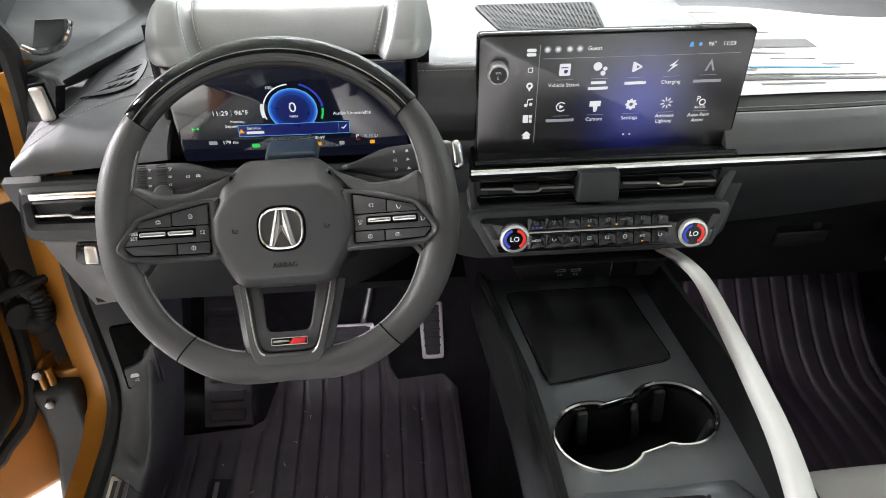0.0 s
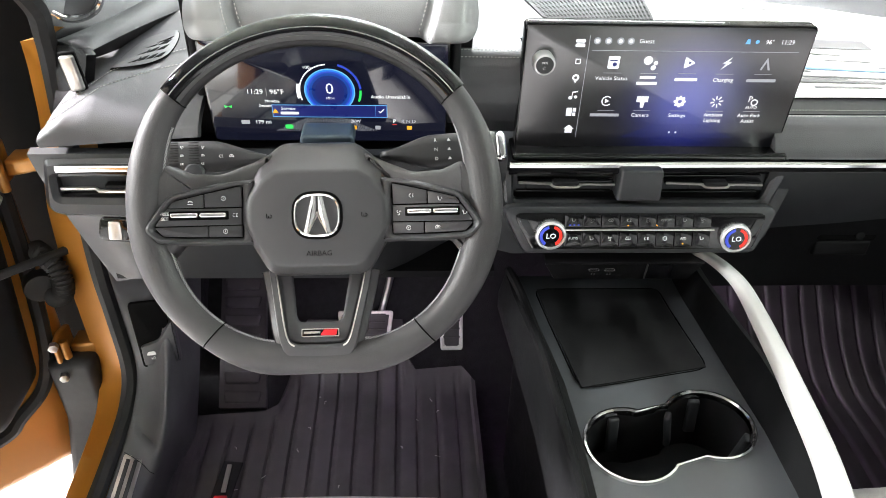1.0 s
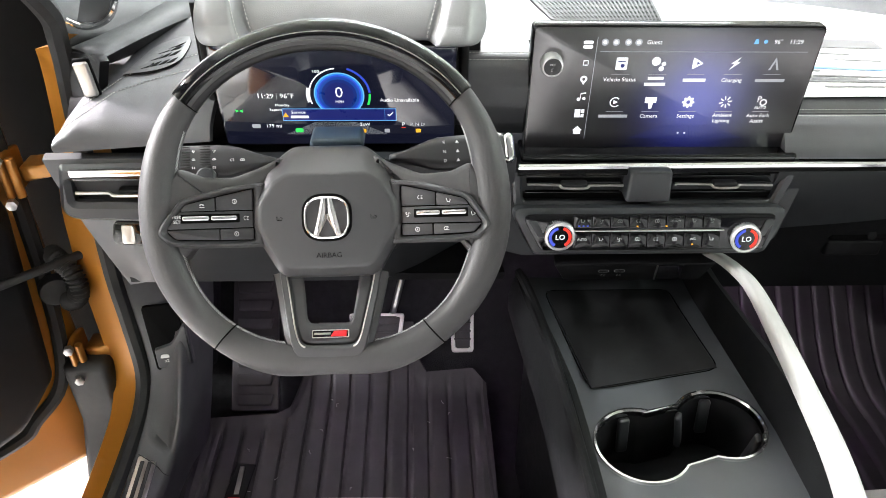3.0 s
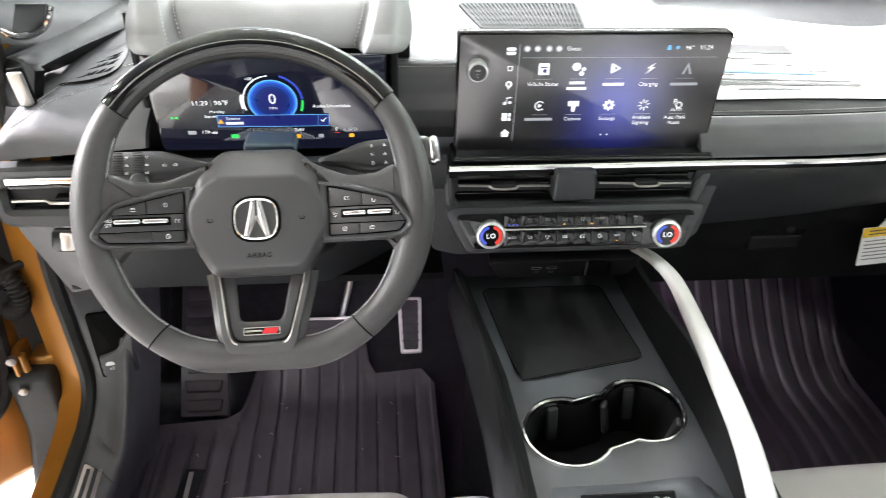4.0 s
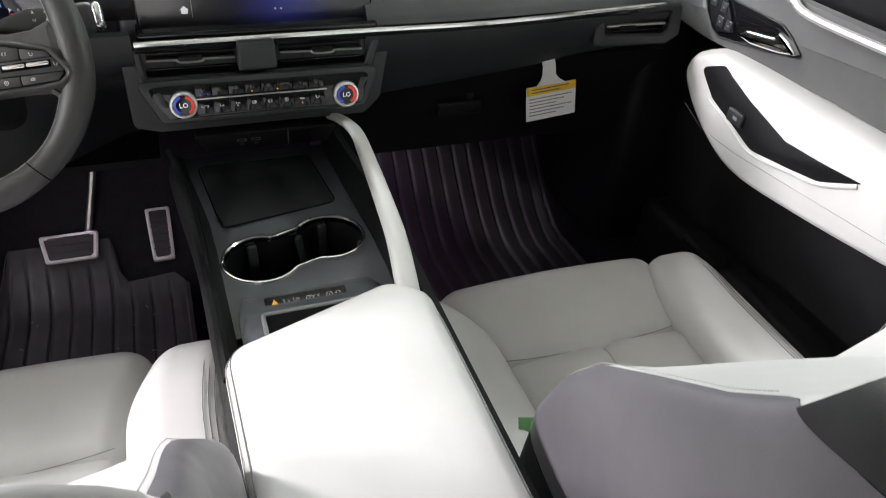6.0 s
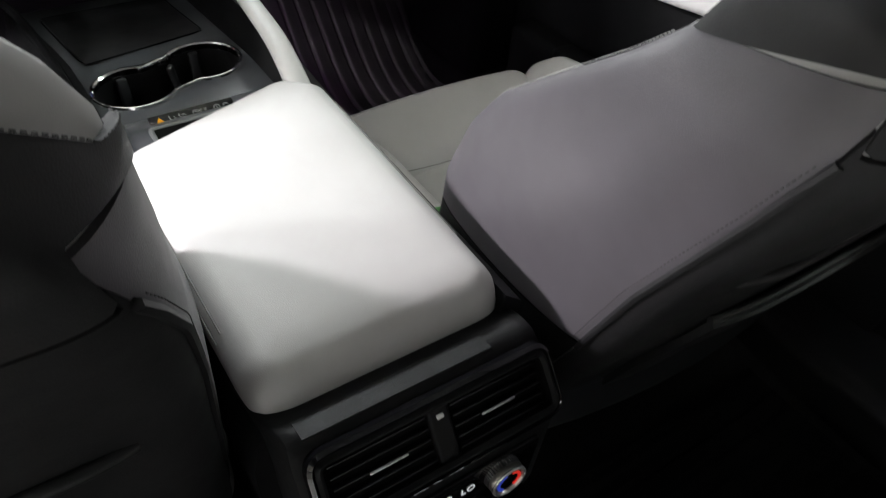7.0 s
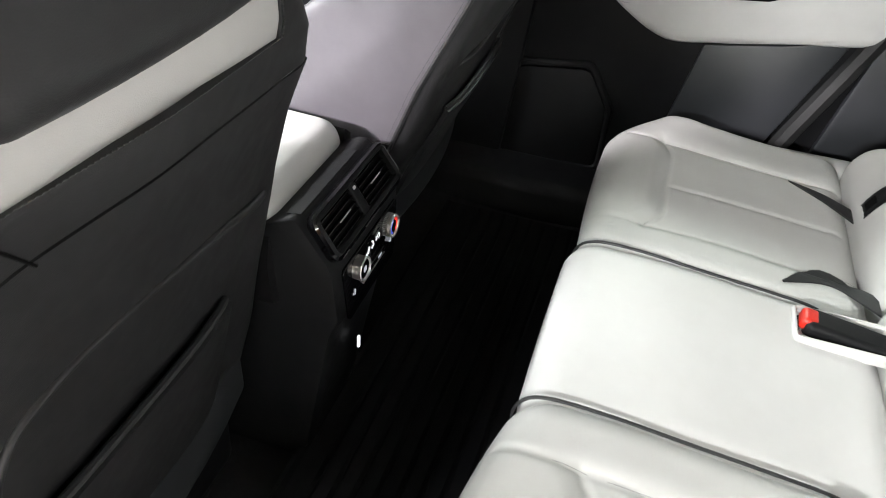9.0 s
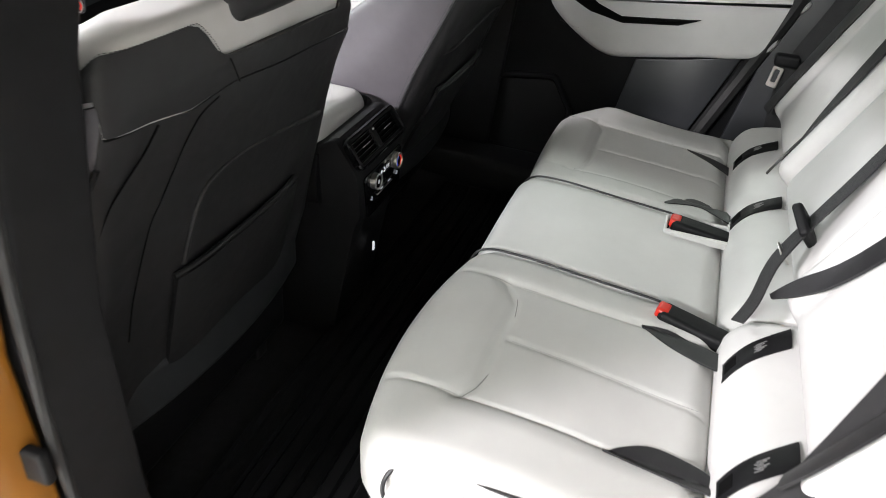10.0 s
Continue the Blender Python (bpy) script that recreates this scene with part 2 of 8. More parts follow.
SOFT = mat("soft grey dash skin", (0.066, 0.067, 0.071), 0.46, var=0.12, scale=12, bump=0.26, grain=900, kind="voronoi", dist=0.0005, spec=0.38)
HOODSKIN = mat("padded hood leather", (0.190, 0.193, 0.197), 0.44, var=0.12, scale=12, bump=0.25, grain=900, kind="voronoi", dist=0.0003, spec=0.8)
TRIM = mat("grey grained trim", (0.026, 0.028, 0.028), 0.62, var=0.12, scale=14, bump=0.3, grain=1000, kind="voronoi", dist=0.0004, spec=0.2)
PANEL = mat("dark satin panel", (0.023, 0.0245, 0.027), 0.42, var=0.12, scale=10, bump=0.15, grain=1200, dist=0.0003)
CONSOLE = mat("satin console plastic", (0.056, 0.060, 0.066), 0.36, var=0.12, scale=10, bump=0.12, grain=1300, dist=0.0003)
SUEDE = mat("grey door cloth", (0.078, 0.080, 0.080), 0.8, var=0.08, scale=20, bump=0.3, grain=1200, sheen=0.2, dist=0.0005)
PIANO = mat("piano black", (0.006, 0.006, 0.007), 0.06, var=0.1, bump=0.0, rvar=0.03, coat=0.1, spec=0.45)
CHROME = mat("chrome", (0.75, 0.75, 0.76), 0.12, 1.0, var=0.05, bump=0.0, rvar=0.05)
SATIN = mat("satin metal", (0.55, 0.53, 0.5), 0.32, 1.0, var=0.08, bump=0.05, rvar=0.08)
RUBBER = mat("ribbed rubber", (0.042, 0.038, 0.041), 0.65, var=0.25, scale=15, bump=0.3, grain=600, dust=0.006, dist=0.0005)
# darker copy of the mat rubber: the rear footwell's shade is in its colour
SHADED_MAT = mat("shaded mat rubber", (0.0035, 0.0035, 0.004), 0.85, var=0.25, scale=15, bump=0.3, grain=600, dist=0.0005, spec=0.12)
EMBLEM = mat("bright plated metal", (0.80, 0.80, 0.81), 0.22, 0.65, var=0.04, bump=0.0, rvar=0.05)
BINGREY = mat("satin grey plastic", (0.16, 0.165, 0.17), 0.36, var=0.08, bump=0.05)
TRAYMAT = mat("black tray rubber", (0.011, 0.011, 0.0118), 0.5, var=0.25, scale=15, bump=0.2, grain=600, dist=0.0004, dust=0.003, spec=0.35)
CARPET = mat("black carpet", (0.015, 0.0145, 0.016), 0.95, var=0.3, scale=60, bump=0.8, grain=900, dist=0.002, dust=0.002, spec=0.2)
# near-black: paints the shade inside openings; also used for seams and marks
HOLE = mat("near-black for shade and seams", (0.004, 0.004, 0.004), 0.8, var=0.1, bump=0.0, spec=0.05)
THREAD = mat("pale thread", (0.45, 0.44, 0.42), 0.8, var=0.1, bump=0.0)
RIMTHREAD = mat("grey wheel thread", (0.40, 0.40, 0.40), 0.8, var=0.1, bump=0.0)
SWITCH = mat("dark switch plastic", (0.032, 0.032, 0.034), 0.45, var=0.1, scale=10, bump=0.1, grain=1300, dist=0.0003)
HUMP = mat("blue-grey sensor plastic", (0.030, 0.045, 0.060), 0.35, var=0.1, bump=0.0)
PEDAL = mat("brushed pedal metal", (0.86, 0.84, 0.80), 0.40, 0.20, var=0.08, bump=0.05)
DARKTHREAD = mat("dark thread", (0.05, 0.05, 0.05), 0.8, var=0.1, bump=0.0)
SEAMTHREAD = mat("seam thread", (0.20, 0.20, 0.19), 0.8, var=0.1, bump=0.0)
PIPING = mat("black piping", (0.012, 0.012, 0.013), 0.5, var=0.1, bump=0.0)
ORANGE = mat("orange car paint", (0.34, 0.135, 0.013), 0.38, 0.30, var=0.02, scale=3, bump=0.0, coat=0.25, rvar=0.02)
BRASS = mat("painted hinge steel", (0.38, 0.17, 0.03), 0.35, 0.5, var=0.15, bump=0.05, coat=0.4)
KNURL = mat("dark knurled metal", (0.20, 0.20, 0.21), 0.35, 0.9, var=0.1, bump=0.0)
STEEL = mat("bolt steel", (0.5, 0.5, 0.5), 0.35, 1.0, bump=0.0)
SEAL = mat("rubber seal", (0.012, 0.012, 0.012), 0.6, var=0.2, bump=0.1, spec=0.4)
REDPL = mat("red buckle plastic", (0.55, 0.02, 0.01), 0.35, bump=0.0)
REDTRIM = mat("red enamel", (0.55, 0.015, 0.02), 0.3, bump=0.0)
WEBBING = mat("black belt webbing", (0.016, 0.016, 0.017), 0.75, var=0.1, bump=0.6, grain=700, kind="weave", dist=0.0006)
PAPER = mat("white paper", (0.80, 0.80, 0.80), 0.7, var=0.02, bump=0.0)
FILM = mat("clear film", (0.55, 0.57, 0.6), 0.12, var=0.05, bump=0.0, rvar=0.05)
INK = mat("grey print", (0.12, 0.12, 0.12), 0.8, bump=0.0)
BLUEINK = mat("blue print", (0.15, 0.3, 0.5), 0.8, bump=0.0)
YELLOW = mat("yellow card", (0.85, 0.55, 0.03), 0.6, bump=0.0)
GREEN = mat("green label", (0.13, 0.36, 0.13), 0.5, bump=0.0)
PRINT = mat("white print", (0.7, 0.7, 0.7), 0.6, bump=0.0)
GREYPRINT = mat("dim print", (0.16, 0.16, 0.16), 0.6, bump=0.0)
VIOLET = mat("violet light strip", (0.02, 0.008, 0.03), 0.4, bump=0.0, emit=(0.45, 0.14, 0.75), power=0.035)
FOOT_LAMP = mat("pale violet footwell lamp", (0.3, 0.2, 0.4), 0.4, bump=0.0, emit=(0.9, 0.76, 1.0), power=80.0)
VIOLET_LAMP = mat("violet footwell lamp", (0.3, 0.1, 0.4), 0.4, bump=0.0, emit=(0.80, 0.28, 0.95), power=42.0)
UI_WHITE = mat("screen white", (0.1, 0.1, 0.1), 0.3, bump=0.0, emit=(0.95, 0.97, 1.0), power=0.95)
UI_GREY = mat("screen grey", (0.05, 0.05, 0.05), 0.3, bump=0.0, emit=(0.45, 0.47, 0.52), power=0.7)
UI_BLUE = mat("screen blue", (0.02, 0.02, 0.1), 0.3, bump=0.0, emit=(0.03, 0.07, 0.6), power=0.8)
UI_NAVY = mat("screen navy", (0.01, 0.01, 0.05), 0.3, bump=0.0, emit=(0.012, 0.02, 0.16), power=0.7)
UI_CYAN = mat("screen cyan", (0.02, 0.05, 0.1), 0.3, bump=0.0, emit=(0.16, 0.5, 0.95), power=0.9)
UI_DISC = mat("screen disc", (0.01, 0.03, 0.08), 0.3, bump=0.0, emit=(0.004, 0.05, 0.32), power=0.9)
UI_RING = mat("screen ring", (0.01, 0.04, 0.1), 0.3, bump=0.0, emit=(0.02, 0.22, 0.85), power=0.9)
UI_DEEP = mat("screen deep blue", (0.01, 0.01, 0.05), 0.3, bump=0.0, emit=(0.004, 0.025, 0.18), power=0.8)
UI_GREEN = mat("screen green", (0.02, 0.1, 0.02), 0.3, bump=0.0, emit=(0.03, 0.75, 0.12), power=0.9)
UI_AMBER = mat("screen amber", (0.1, 0.05, 0.0), 0.3, bump=0.0, emit=(1.0, 0.45, 0.02), power=0.9)
UI_RED = mat("screen red", (0.1, 0.01, 0.0), 0.3, bump=0.0, emit=(0.9, 0.03, 0.02), power=0.9)
GARAGE_FLOOR = mat("pale floor tile", (0.62, 0.62, 0.60), 0.35, var=0.05, scale=4, bump=0.05, grain=60)
GARAGE_WALL = mat("pale wall paint", (0.55, 0.54, 0.50), 0.7, var=0.06, scale=2, bump=0.1, grain=80)
HEADLINER = mat("grey headliner", (0.22, 0.22, 0.215), 0.9, var=0.06, scale=30, bump=0.3, grain=900)
CLEAR = glass("window glass", (0.92, 0.95, 0.94))


def screen_face():
    """The lit picture of the centre display: near black with a blue glow in its middle and fine rays below."""
    m = bpy.data.materials.new("display picture")
    m.use_nodes = True
    nt = m.node_tree
    b = nt.nodes["Principled BSDF"]
    b.inputs["Base Color"].default_value = (0.004, 0.004, 0.005, 1)
    b.inputs["Roughness"].default_value = 0.30
    b.inputs["Coat Roughness"].default_value = 0.22
    b.inputs["Coat Weight"].default_value = 1.0
    b.inputs["Coat IOR"].default_value = 1.75
    b.inputs["Specular IOR Level"].default_value = 0.9
    tc = nt.nodes.new("ShaderNodeTexCoord")
    sep = nt.nodes.new("ShaderNodeSeparateXYZ")
    nt.links.new(tc.outputs["Object"], sep.inputs[0])

    def op(kind, a, v=None):
        n = nt.nodes.new("ShaderNodeMath")
        n.operation = kind
        for i, s in enumerate((a, v)):
            if s is None:
                continue
            if isinstance(s, (int, float)):
                n.inputs[i].default_value = s
            else:
                nt.links.new(s, n.inputs[i])
        return n.outputs[0]

    gx = op("POWER", 2.718, op("MULTIPLY", op("POWER", op("DIVIDE", op("ADD", sep.outputs["X"], -0.040), 0.045), 2.0), -1.0))
    gz = op("POWER", 2.718, op("MULTIPLY", op("POWER", op("DIVIDE", op("ADD", sep.outputs["Z"], -0.712), 0.050), 2.0), -1.0))
    glow = op("MULTIPLY", gx, gz)
    b.inputs["Emission Color"].default_value = (0.05, 0.07, 0.62, 1)
    nt.links.new(op("MULTIPLY", glow, 0.55), b.inputs["Emission Strength"])
    return m


DISPLAY = screen_face()

DISPLAY2 = mat("instrument glass", (0.004, 0.004, 0.006), 0.08, var=0.1, bump=0.0, rvar=0.02, coat=1.0, spec=0.9, emit=(0.01, 0.012, 0.03), power=0.5)

# ---------------------------------------------------------------- garage
GZ = -0.34
solid("ground", rbox((14, 14, 0.1), 0.01, 1, at=(0, 0, GZ - 0.05)), GARAGE_FLOOR, "pale tiled garage floor", "floor", kind="structure")
for nm, size, at in (("wall_north", (14, 0.1, 3.2), (0, 7, 1.1)), ("wall_south", (14, 0.1, 3.2), (0, -7, 1.1)),
                     ("wall_east", (0.1, 14, 3.2), (7, 0, 1.1)), ("wall_west", (0.1, 14, 3.2), (-7, 0, 1.1))):
    solid(nm, rbox(size, 0.01, 1, at=at), GARAGE_WALL, "plain pale painted garage wall", "wall", kind="structure")
solid("ceiling", rbox((14, 14, 0.1), 0.01, 1, at=(0, 0, 2.55)), GARAGE_WALL, "plain pale garage ceiling", "ceiling", kind="structure")
for th, at, size in LAMPS:
    part("housing", rbox((size[0] + 0.06, size[1] + 0.06, 0.09), 0.02, 2, at=(at[0], at[1], at[2] + 0.045)), PAPER, th)
    for sx in (-0.3, 0.3):
        ax = 0 if size[0] > size[1] else 1
        p = [at[0], at[1], at[2] + 0.14]
        p[ax] += sx * max(size)
        part("bracket", rbox((0.03, 0.03, 0.12), 0.004, 1, at=p), STEEL, th)
# floor tiles beside the car, with open joints
TILE = 0.40
for i in range(-6, 0):
    for j in range(-4, 6):
        g = rbox((TILE - 0.006, TILE - 0.006, 0.012), 0.003, 1, at=(-0.7 + (i + 0.5) * TILE, (j + 0.5) * TILE, GZ + 0.004))
        part("tile", g, GARAGE_FLOOR, bpy.data.objects["ground"])

# ---------------------------------------------------------------- car body
body = thing("car_body", "orange car body shell with black seals and grey headliner", "car", (0, 0, GZ), kind="structure")


def floor_z(x, y):
    z = 0.34 * smoothstep(0.98, 1.42, y) + 0.012 * math.sin(y * 9)
    z += 0.05 * smoothstep(0.6, 0.74, abs(x))
    return z - 0.02


part("cabin_floor", sheet(lambda u, v: (-0.8 + 1.6 * u, -1.3 + 2.75 * v, floor_z(-0.8 + 1.6 * u, -1.3 + 2.75 * v)), 40, 60, 0.03), CARPET, body, "black carpeted cabin floor")
part("firewall", rbox((1.7, 0.06, 0.8), 0.02, 2, at=(0, 1.47, 0.55)), CARPET, body)
part("roof", sheet(lambda u, v: (-0.62 + 1.24 * u, -1.35 + 1.75 * v, 1.215 - 0.05 * (2 * u - 1) ** 2 - 0.06 * (2 * v - 1.1) ** 2), 16, 16, 0.03), HEADLINER, body, "grey headliner roof")
for s in (-1, 1):
    rail = smooth_path([(s * 0.80, 1.55, 0.66), (s * 0.745, 1.05, 0.92), (s * 0.67, 0.52, 1.13), (s * 0.63, 0.0, 1.175), (s * 0.63, -0.6, 1.165), (s * 0.64, -1.2, 1.08)], 6)
    part("roof_rail", tube(rail, 0.042, 10), HEADLINER, body)
    part("rail_skin", tube([p + Vector((s * 0.045, 0, 0.02)) for p in rail], 0.03, 8), ORANGE, body)
for s in (-1, 1):
    part("sill", rbox((0.075, 3.1, 0.15), 0.02, 3, (1, 12, 1), at=(s * 0.790, -0.05, -0.035)), ORANGE, body, "orange painted sill")
# closed right side below and around the windows
part("side_skin", rbox((0.03, 2.75, 0.75), 0.012, 2, at=(0.885, 0.02, 0.33)), ORANGE, body)
part("rear_wall", rbox((1.7, 0.05, 0.9), 0.02, 2, at=(0, -1.37, 0.45)), CARPET, body)
part("parcel_shelf", rbox((1.5, 0.4, 0.03), 0.01, 2, at=(0, -1.18, 0.84)), CARPET, body)
part("windshield", sheet(lambda u, v: (-0.70 + 1.4 * u, 1.50 - 0.10 * (2 * u - 1) ** 2 - 1.05 * v, 0.72 + 0.47 * v + 0.02 * math.sin(v * 3.14)), 10, 10, 0.004), CLEAR, body).visible_shadow = False
# rear quarter panel on the open side
part("quarter_panel", rbox((0.06, 0.55, 0.95), 0.025, 3, at=(-0.80, -1.10, 0.55)), PLASTIC, body)
part("quarter_skin", rbox((0.03, 0.55, 0.98), 0.012, 3, at=(-0.862, -1.12, 0.53)), ORANGE, body)
part("quarter_panel", rbox((0.06, 0.50, 0.40), 0.025, 3, at=(0.82, -1.13, 0.95)), PLASTIC, body)

# centre pillar between the open doors
pil = []
for z, y0, y1, xin in ((-0.02, -0.135, 0.16, -0.725), (0.10, -0.125, 0.14, -0.735), (0.3, -0.105, 0.10, -0.755), (0.6, -0.115, 0.055, -0.765), (0.85, -0.135, 0.015, -0.745), (1.02, -0.150, -0.01, -0.705), (1.17, -0.165, -0.03, -0.65)):
    pil.append([(x, y, z) for x, y in rounded([(xin, y0 + 0.012), (xin, y1 - 0.012), (xin - 0.085, y1), (xin - 0.085, y0 + 0.03)], 0.012, 3)])
part("pillar_trim", loft(pil), PLASTIC, body, "dark plastic centre pillar trim")
pil = [[(p[0] - 0.088, p[1] * 1.0 + 0.026, p[2]) for i, p in enumerate(r)] for r in pil]
part("pillar_skin", loft(pil), ORANGE, body, "orange painted centre pillar")
part("pillar_seal", tube(smooth_path([(-0.812, -0.118, -0.02), (-0.842, -0.085, 0.3), (-0.852, -0.092, 0.6), (-0.832, -0.115, 0.9), (-0.74, -0.15, 1.15)], 8), 0.006, 8), SEAL, body)
part("door_striker", rbox((0.014, 0.034, 0.045), 0.005, 2, at=(-0.868, -0.075, 0.47)), PLASTIC, body)
# front pillar: seal line, painted flange and hinge face
SEAL_LINE = [(-0.757, 0.30, 0.092), (-0.752, 0.60, 0.095), (-0.745, 0.709, 0.112), (-0.740, 0.799, 0.128), (-0.736, 0.871, 0.150), (-0.735, 0.912, 0.197), (-0.735, 0.916, 0.305), (-0.735, 0.914, 0.392), (-0.735, 0.925, 0.50), (-0.727, 0.925, 0.632), (-0.709, 0.905, 0.746), (-0.690, 0.846, 0.815), (-0.675, 0.66, 0.96), (-0.652, 0.40, 1.09), (-0.64, 0.15, 1.14), (-0.655, -0.03, 1.13)]
seal = smooth_path(SEAL_LINE, 8)
part("door_seal", tube(seal, 0.013, 8, up=(1, 0, 0)), SEAL, body, "black rubber door seal")
flange = []
for q in seal[6:82]:
    fz = smoothstep(0.02, 0.25, q.z)
    nar = 1 - 0.30 * smoothstep(0.48, 0.66, q.z)
    flange.append([(q.x - 0.004, q.y + 0.010, q.z - 0.012 * (1 - fz)), (q.x - 0.034 * nar, q.y + 0.012 + 0.006 * fz, q.z - 0.020), (q.x - (0.072 - 0.02 * (1 - fz)) * nar, q.y + 0.018 + 0.020 * fz, q.z - 0.030), (q.x - (0.080 - 0.02 * (1 - fz)) * nar, q.y + 0.05 + 0.03 * fz, q.z - 0.04), (q.x - 0.020, q.y + 0.09, q.z - 0.05), (q.x + 0.010, q.y + 0.06, q.z - 0.02)])
part("hinge_pillar", loft(flange), ORANGE, body, "orange painted front pillar flange")
part("pillar_backing", rbox((0.32, 0.10, 0.80), 0.03, 3, at=(-0.88, 1.10, 0.40)), HOLE, body, "black inner wing panel")
part("wing_skin", rbox((0.03, 0.5, 0.70), 0.012, 2, at=(-0.90, 1.34, 0.32)), ORANGE, body)
# inner closing panels on the far side
part("pillar_base", rbox((0.05, 0.46, 0.26), 0.02, 3, at=(0.842, 1.25, 0.665)), PLASTIC, body, "black front pillar base trim")
part("sill_cover", bent(rbox((0.15, 2.35, 0.13), 0.03, 3, (1, 10, 1)), lambda x, y, z: (x + 0.77, y + 0.12, z + 0.035)), PLASTIC, body, "black inner sill cover")
part("foot_side", rbox((0.14, 0.70, 0.62), 0.03, 3, at=(0.775, 1.22, 0.27)), PLASTIC, body, "black footwell side")
part("foot_side", rbox((0.05, 0.40, 0.50), 0.02, 3, at=(-0.70, 1.27, 0.25)), CARPET, body)

# ---------------------------------------------------------------- dashboard
dash = thing("dashboard", "grey soft-skinned dashboard with chrome strip and black vents", "dashboard", (0, 1.0, 0.4))


def strip_y(x):
    return 0.800 + 0.03 * smoothstep(0.25, 0.75, abs(x))


# upper pad on the passenger side: a soft roll in front, a sewn crease, a flat top
PAD = [(0.0, 0.643), (0.005, 0.654), (0.014, 0.665), (0.026, 0.674), (0.040, 0.6795), (0.048, 0.6790), (0.056, 0.6835), (0.080, 0.693), (0.12, 0.702), (0.18, 0.712), (0.30, 0.730), (0.42, 0.742), (0.60, 0.745)]


def pad(u, v):
    x = 0.155 + 0.575 * u
    y0 = strip_y(x)
    prof = PAD
    s = v * (len(prof) - 1)
    i = min(len(prof) - 2, int(s))
    a, b = prof[i], prof[i + 1]
    w = s - i
    dy, z = a[0] + (b[0] - a[0]) * w, a[1] + (b[1] - a[1]) * w
    e = smoothstep(0.93, 1.0, u)
    return (x, y0 + dy + 0.03 * e, z - 0.035 * e)


part("passenger_pad", sheet(pad, 40, 40, 0.012), SOFT, dash, "soft grey stitched passenger dash pad", 60)
for v0 in (0.352, 0.470):
    part("stitching", stitches([Vector(pad(u / 40, v0)) + Vector((0, -0.0003, 0.0008)) for u in range(0, 39)], 0.0045, 0.00055), THREAD, dash)
part("crease", tube([Vector(pad(u / 40, 0.412)) + Vector((0, 0, 0.0002)) for u in range(0, 39)], 0.0008, 5), HOLE, dash)
# lower fascia of the passenger side
def fascia(u, v):
    x = 0.150 + 0.57 * u
    y0 = strip_y(x)
    bot = interp(x, [(0.15, 0.515), (0.22, 0.523), (0.40, 0.537), (0.60, 0.553), (0.74, 0.565)])
    z = 0.632 + (bot - 0.632) * v
    return (x, y0 + 0.004 + 0.05 * v ** 1.3, z)


part("passenger_fascia", sheet(fascia, 30, 12, 0.012), PANEL, dash, "dark satin lower dash panel", 60)
line = smooth_path([(-0.165, 0.790, 0.639), (0.0, 0.792, 0.639), (0.16, 0.796, 0.638), (0.35, strip_y(0.35) - 0.004, 0.637), (0.55, strip_y(0.55) - 0.004, 0.639), (0.69, strip_y(0.69) - 0.004, 0.642)], 8)
part("chrome_strip", tube(line, 0.0045, 8, up=(0, -0.3, 1), flat=0.9), CHROME, dash, "bright chrome strip")
part("black_strip", tube([p + Vector((0, 0.002, -0.008)) for p in line], 0.005, 8), PIANO, dash)
# glove box below
glove = part("glove_box", sheet(lambda u, v: (0.135 + 0.60 * u, 0.875 + 0.055 * v + 0.01 * math.sin(3.1 * v), 0.555 - 0.19 * v), 20, 14, 0.02), PLASTIC, dash, "black plastic glove box lid")
part("glove_handle", rbox((0.085, 0.012, 0.028), 0.005, 2, at=(0.352, 0.896, 0.447)), PLASTIC, glove)
# no hollow behind the handle: a near-black block paints its shade
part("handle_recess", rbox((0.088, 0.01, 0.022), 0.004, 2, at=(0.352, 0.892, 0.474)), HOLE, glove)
part("key_lock", cyl(0.007, 0.004, 16, 0.001, frame_m((0.368, 0.888, 0.473), (1, 0, 0), (0, -1, 0.2))), PLASTIC, glove)
part("dash_underside", sheet(lambda u, v: (0.135 + 0.60 * u, 0.93 + 0.45 * v, 0.362 + 0.05 * v), 4, 4, 0.01), PLASTIC, dash)
# centre stack
stack = part("centre_fascia", loft([[(x, y, z) for x, z in rounded([(-0.185, 0.515), (-0.150, 0.505), (0.150, 0.505), (0.175, 0.53), (0.19, 0.634), (-0.185, 0.634)], 0.012, 3)] for y in (0.800, 0.95)]), PANEL, dash, "dark satin centre stack")
def centre_pad(u, v):
    y = interp(v, [(0, 0.892), (0.10, 0.862), (0.22, 0.838), (0.32, 0.826), (0.46, 0.818), (0.62, 0.820), (0.82, 0.838), (1, 0.866)])
    z = interp(v, [(0, 0.7600), (0.10, 0.7598), (0.22, 0.7545), (0.32, 0.745), (0.46, 0.726), (0.62, 0.702), (0.82, 0.672), (1, 0.645)])
    return (-0.236 + 0.084 * u, y + 0.004 * (1 - u) * smoothstep(0.2, 0.6, v), z)


part("centre_pad", sheet(centre_pad, 8, 36, -0.012), SOFT, dash, "soft grey centre dash pad", 60)
for v0 in (0.185, 0.250):
    part("stitching", stitches([Vector(centre_pad(k / 16, v0)) + Vector((0, -0.0006, 0.0009)) for k in range(17)], 0.0045, 0.0005), THREAD, dash)
part("top_pad", sheet(lambda u, v: (-0.235 + 0.40 * u, 0.885 + 0.50 * v, 0.7575 - 0.006 * v), 10, 6, 0.02), SOFT, dash)
def quad(x0, y0, x1, y1):
    return [(x0, y0), (x1, y0), (x1, y1), (x0, y1)]


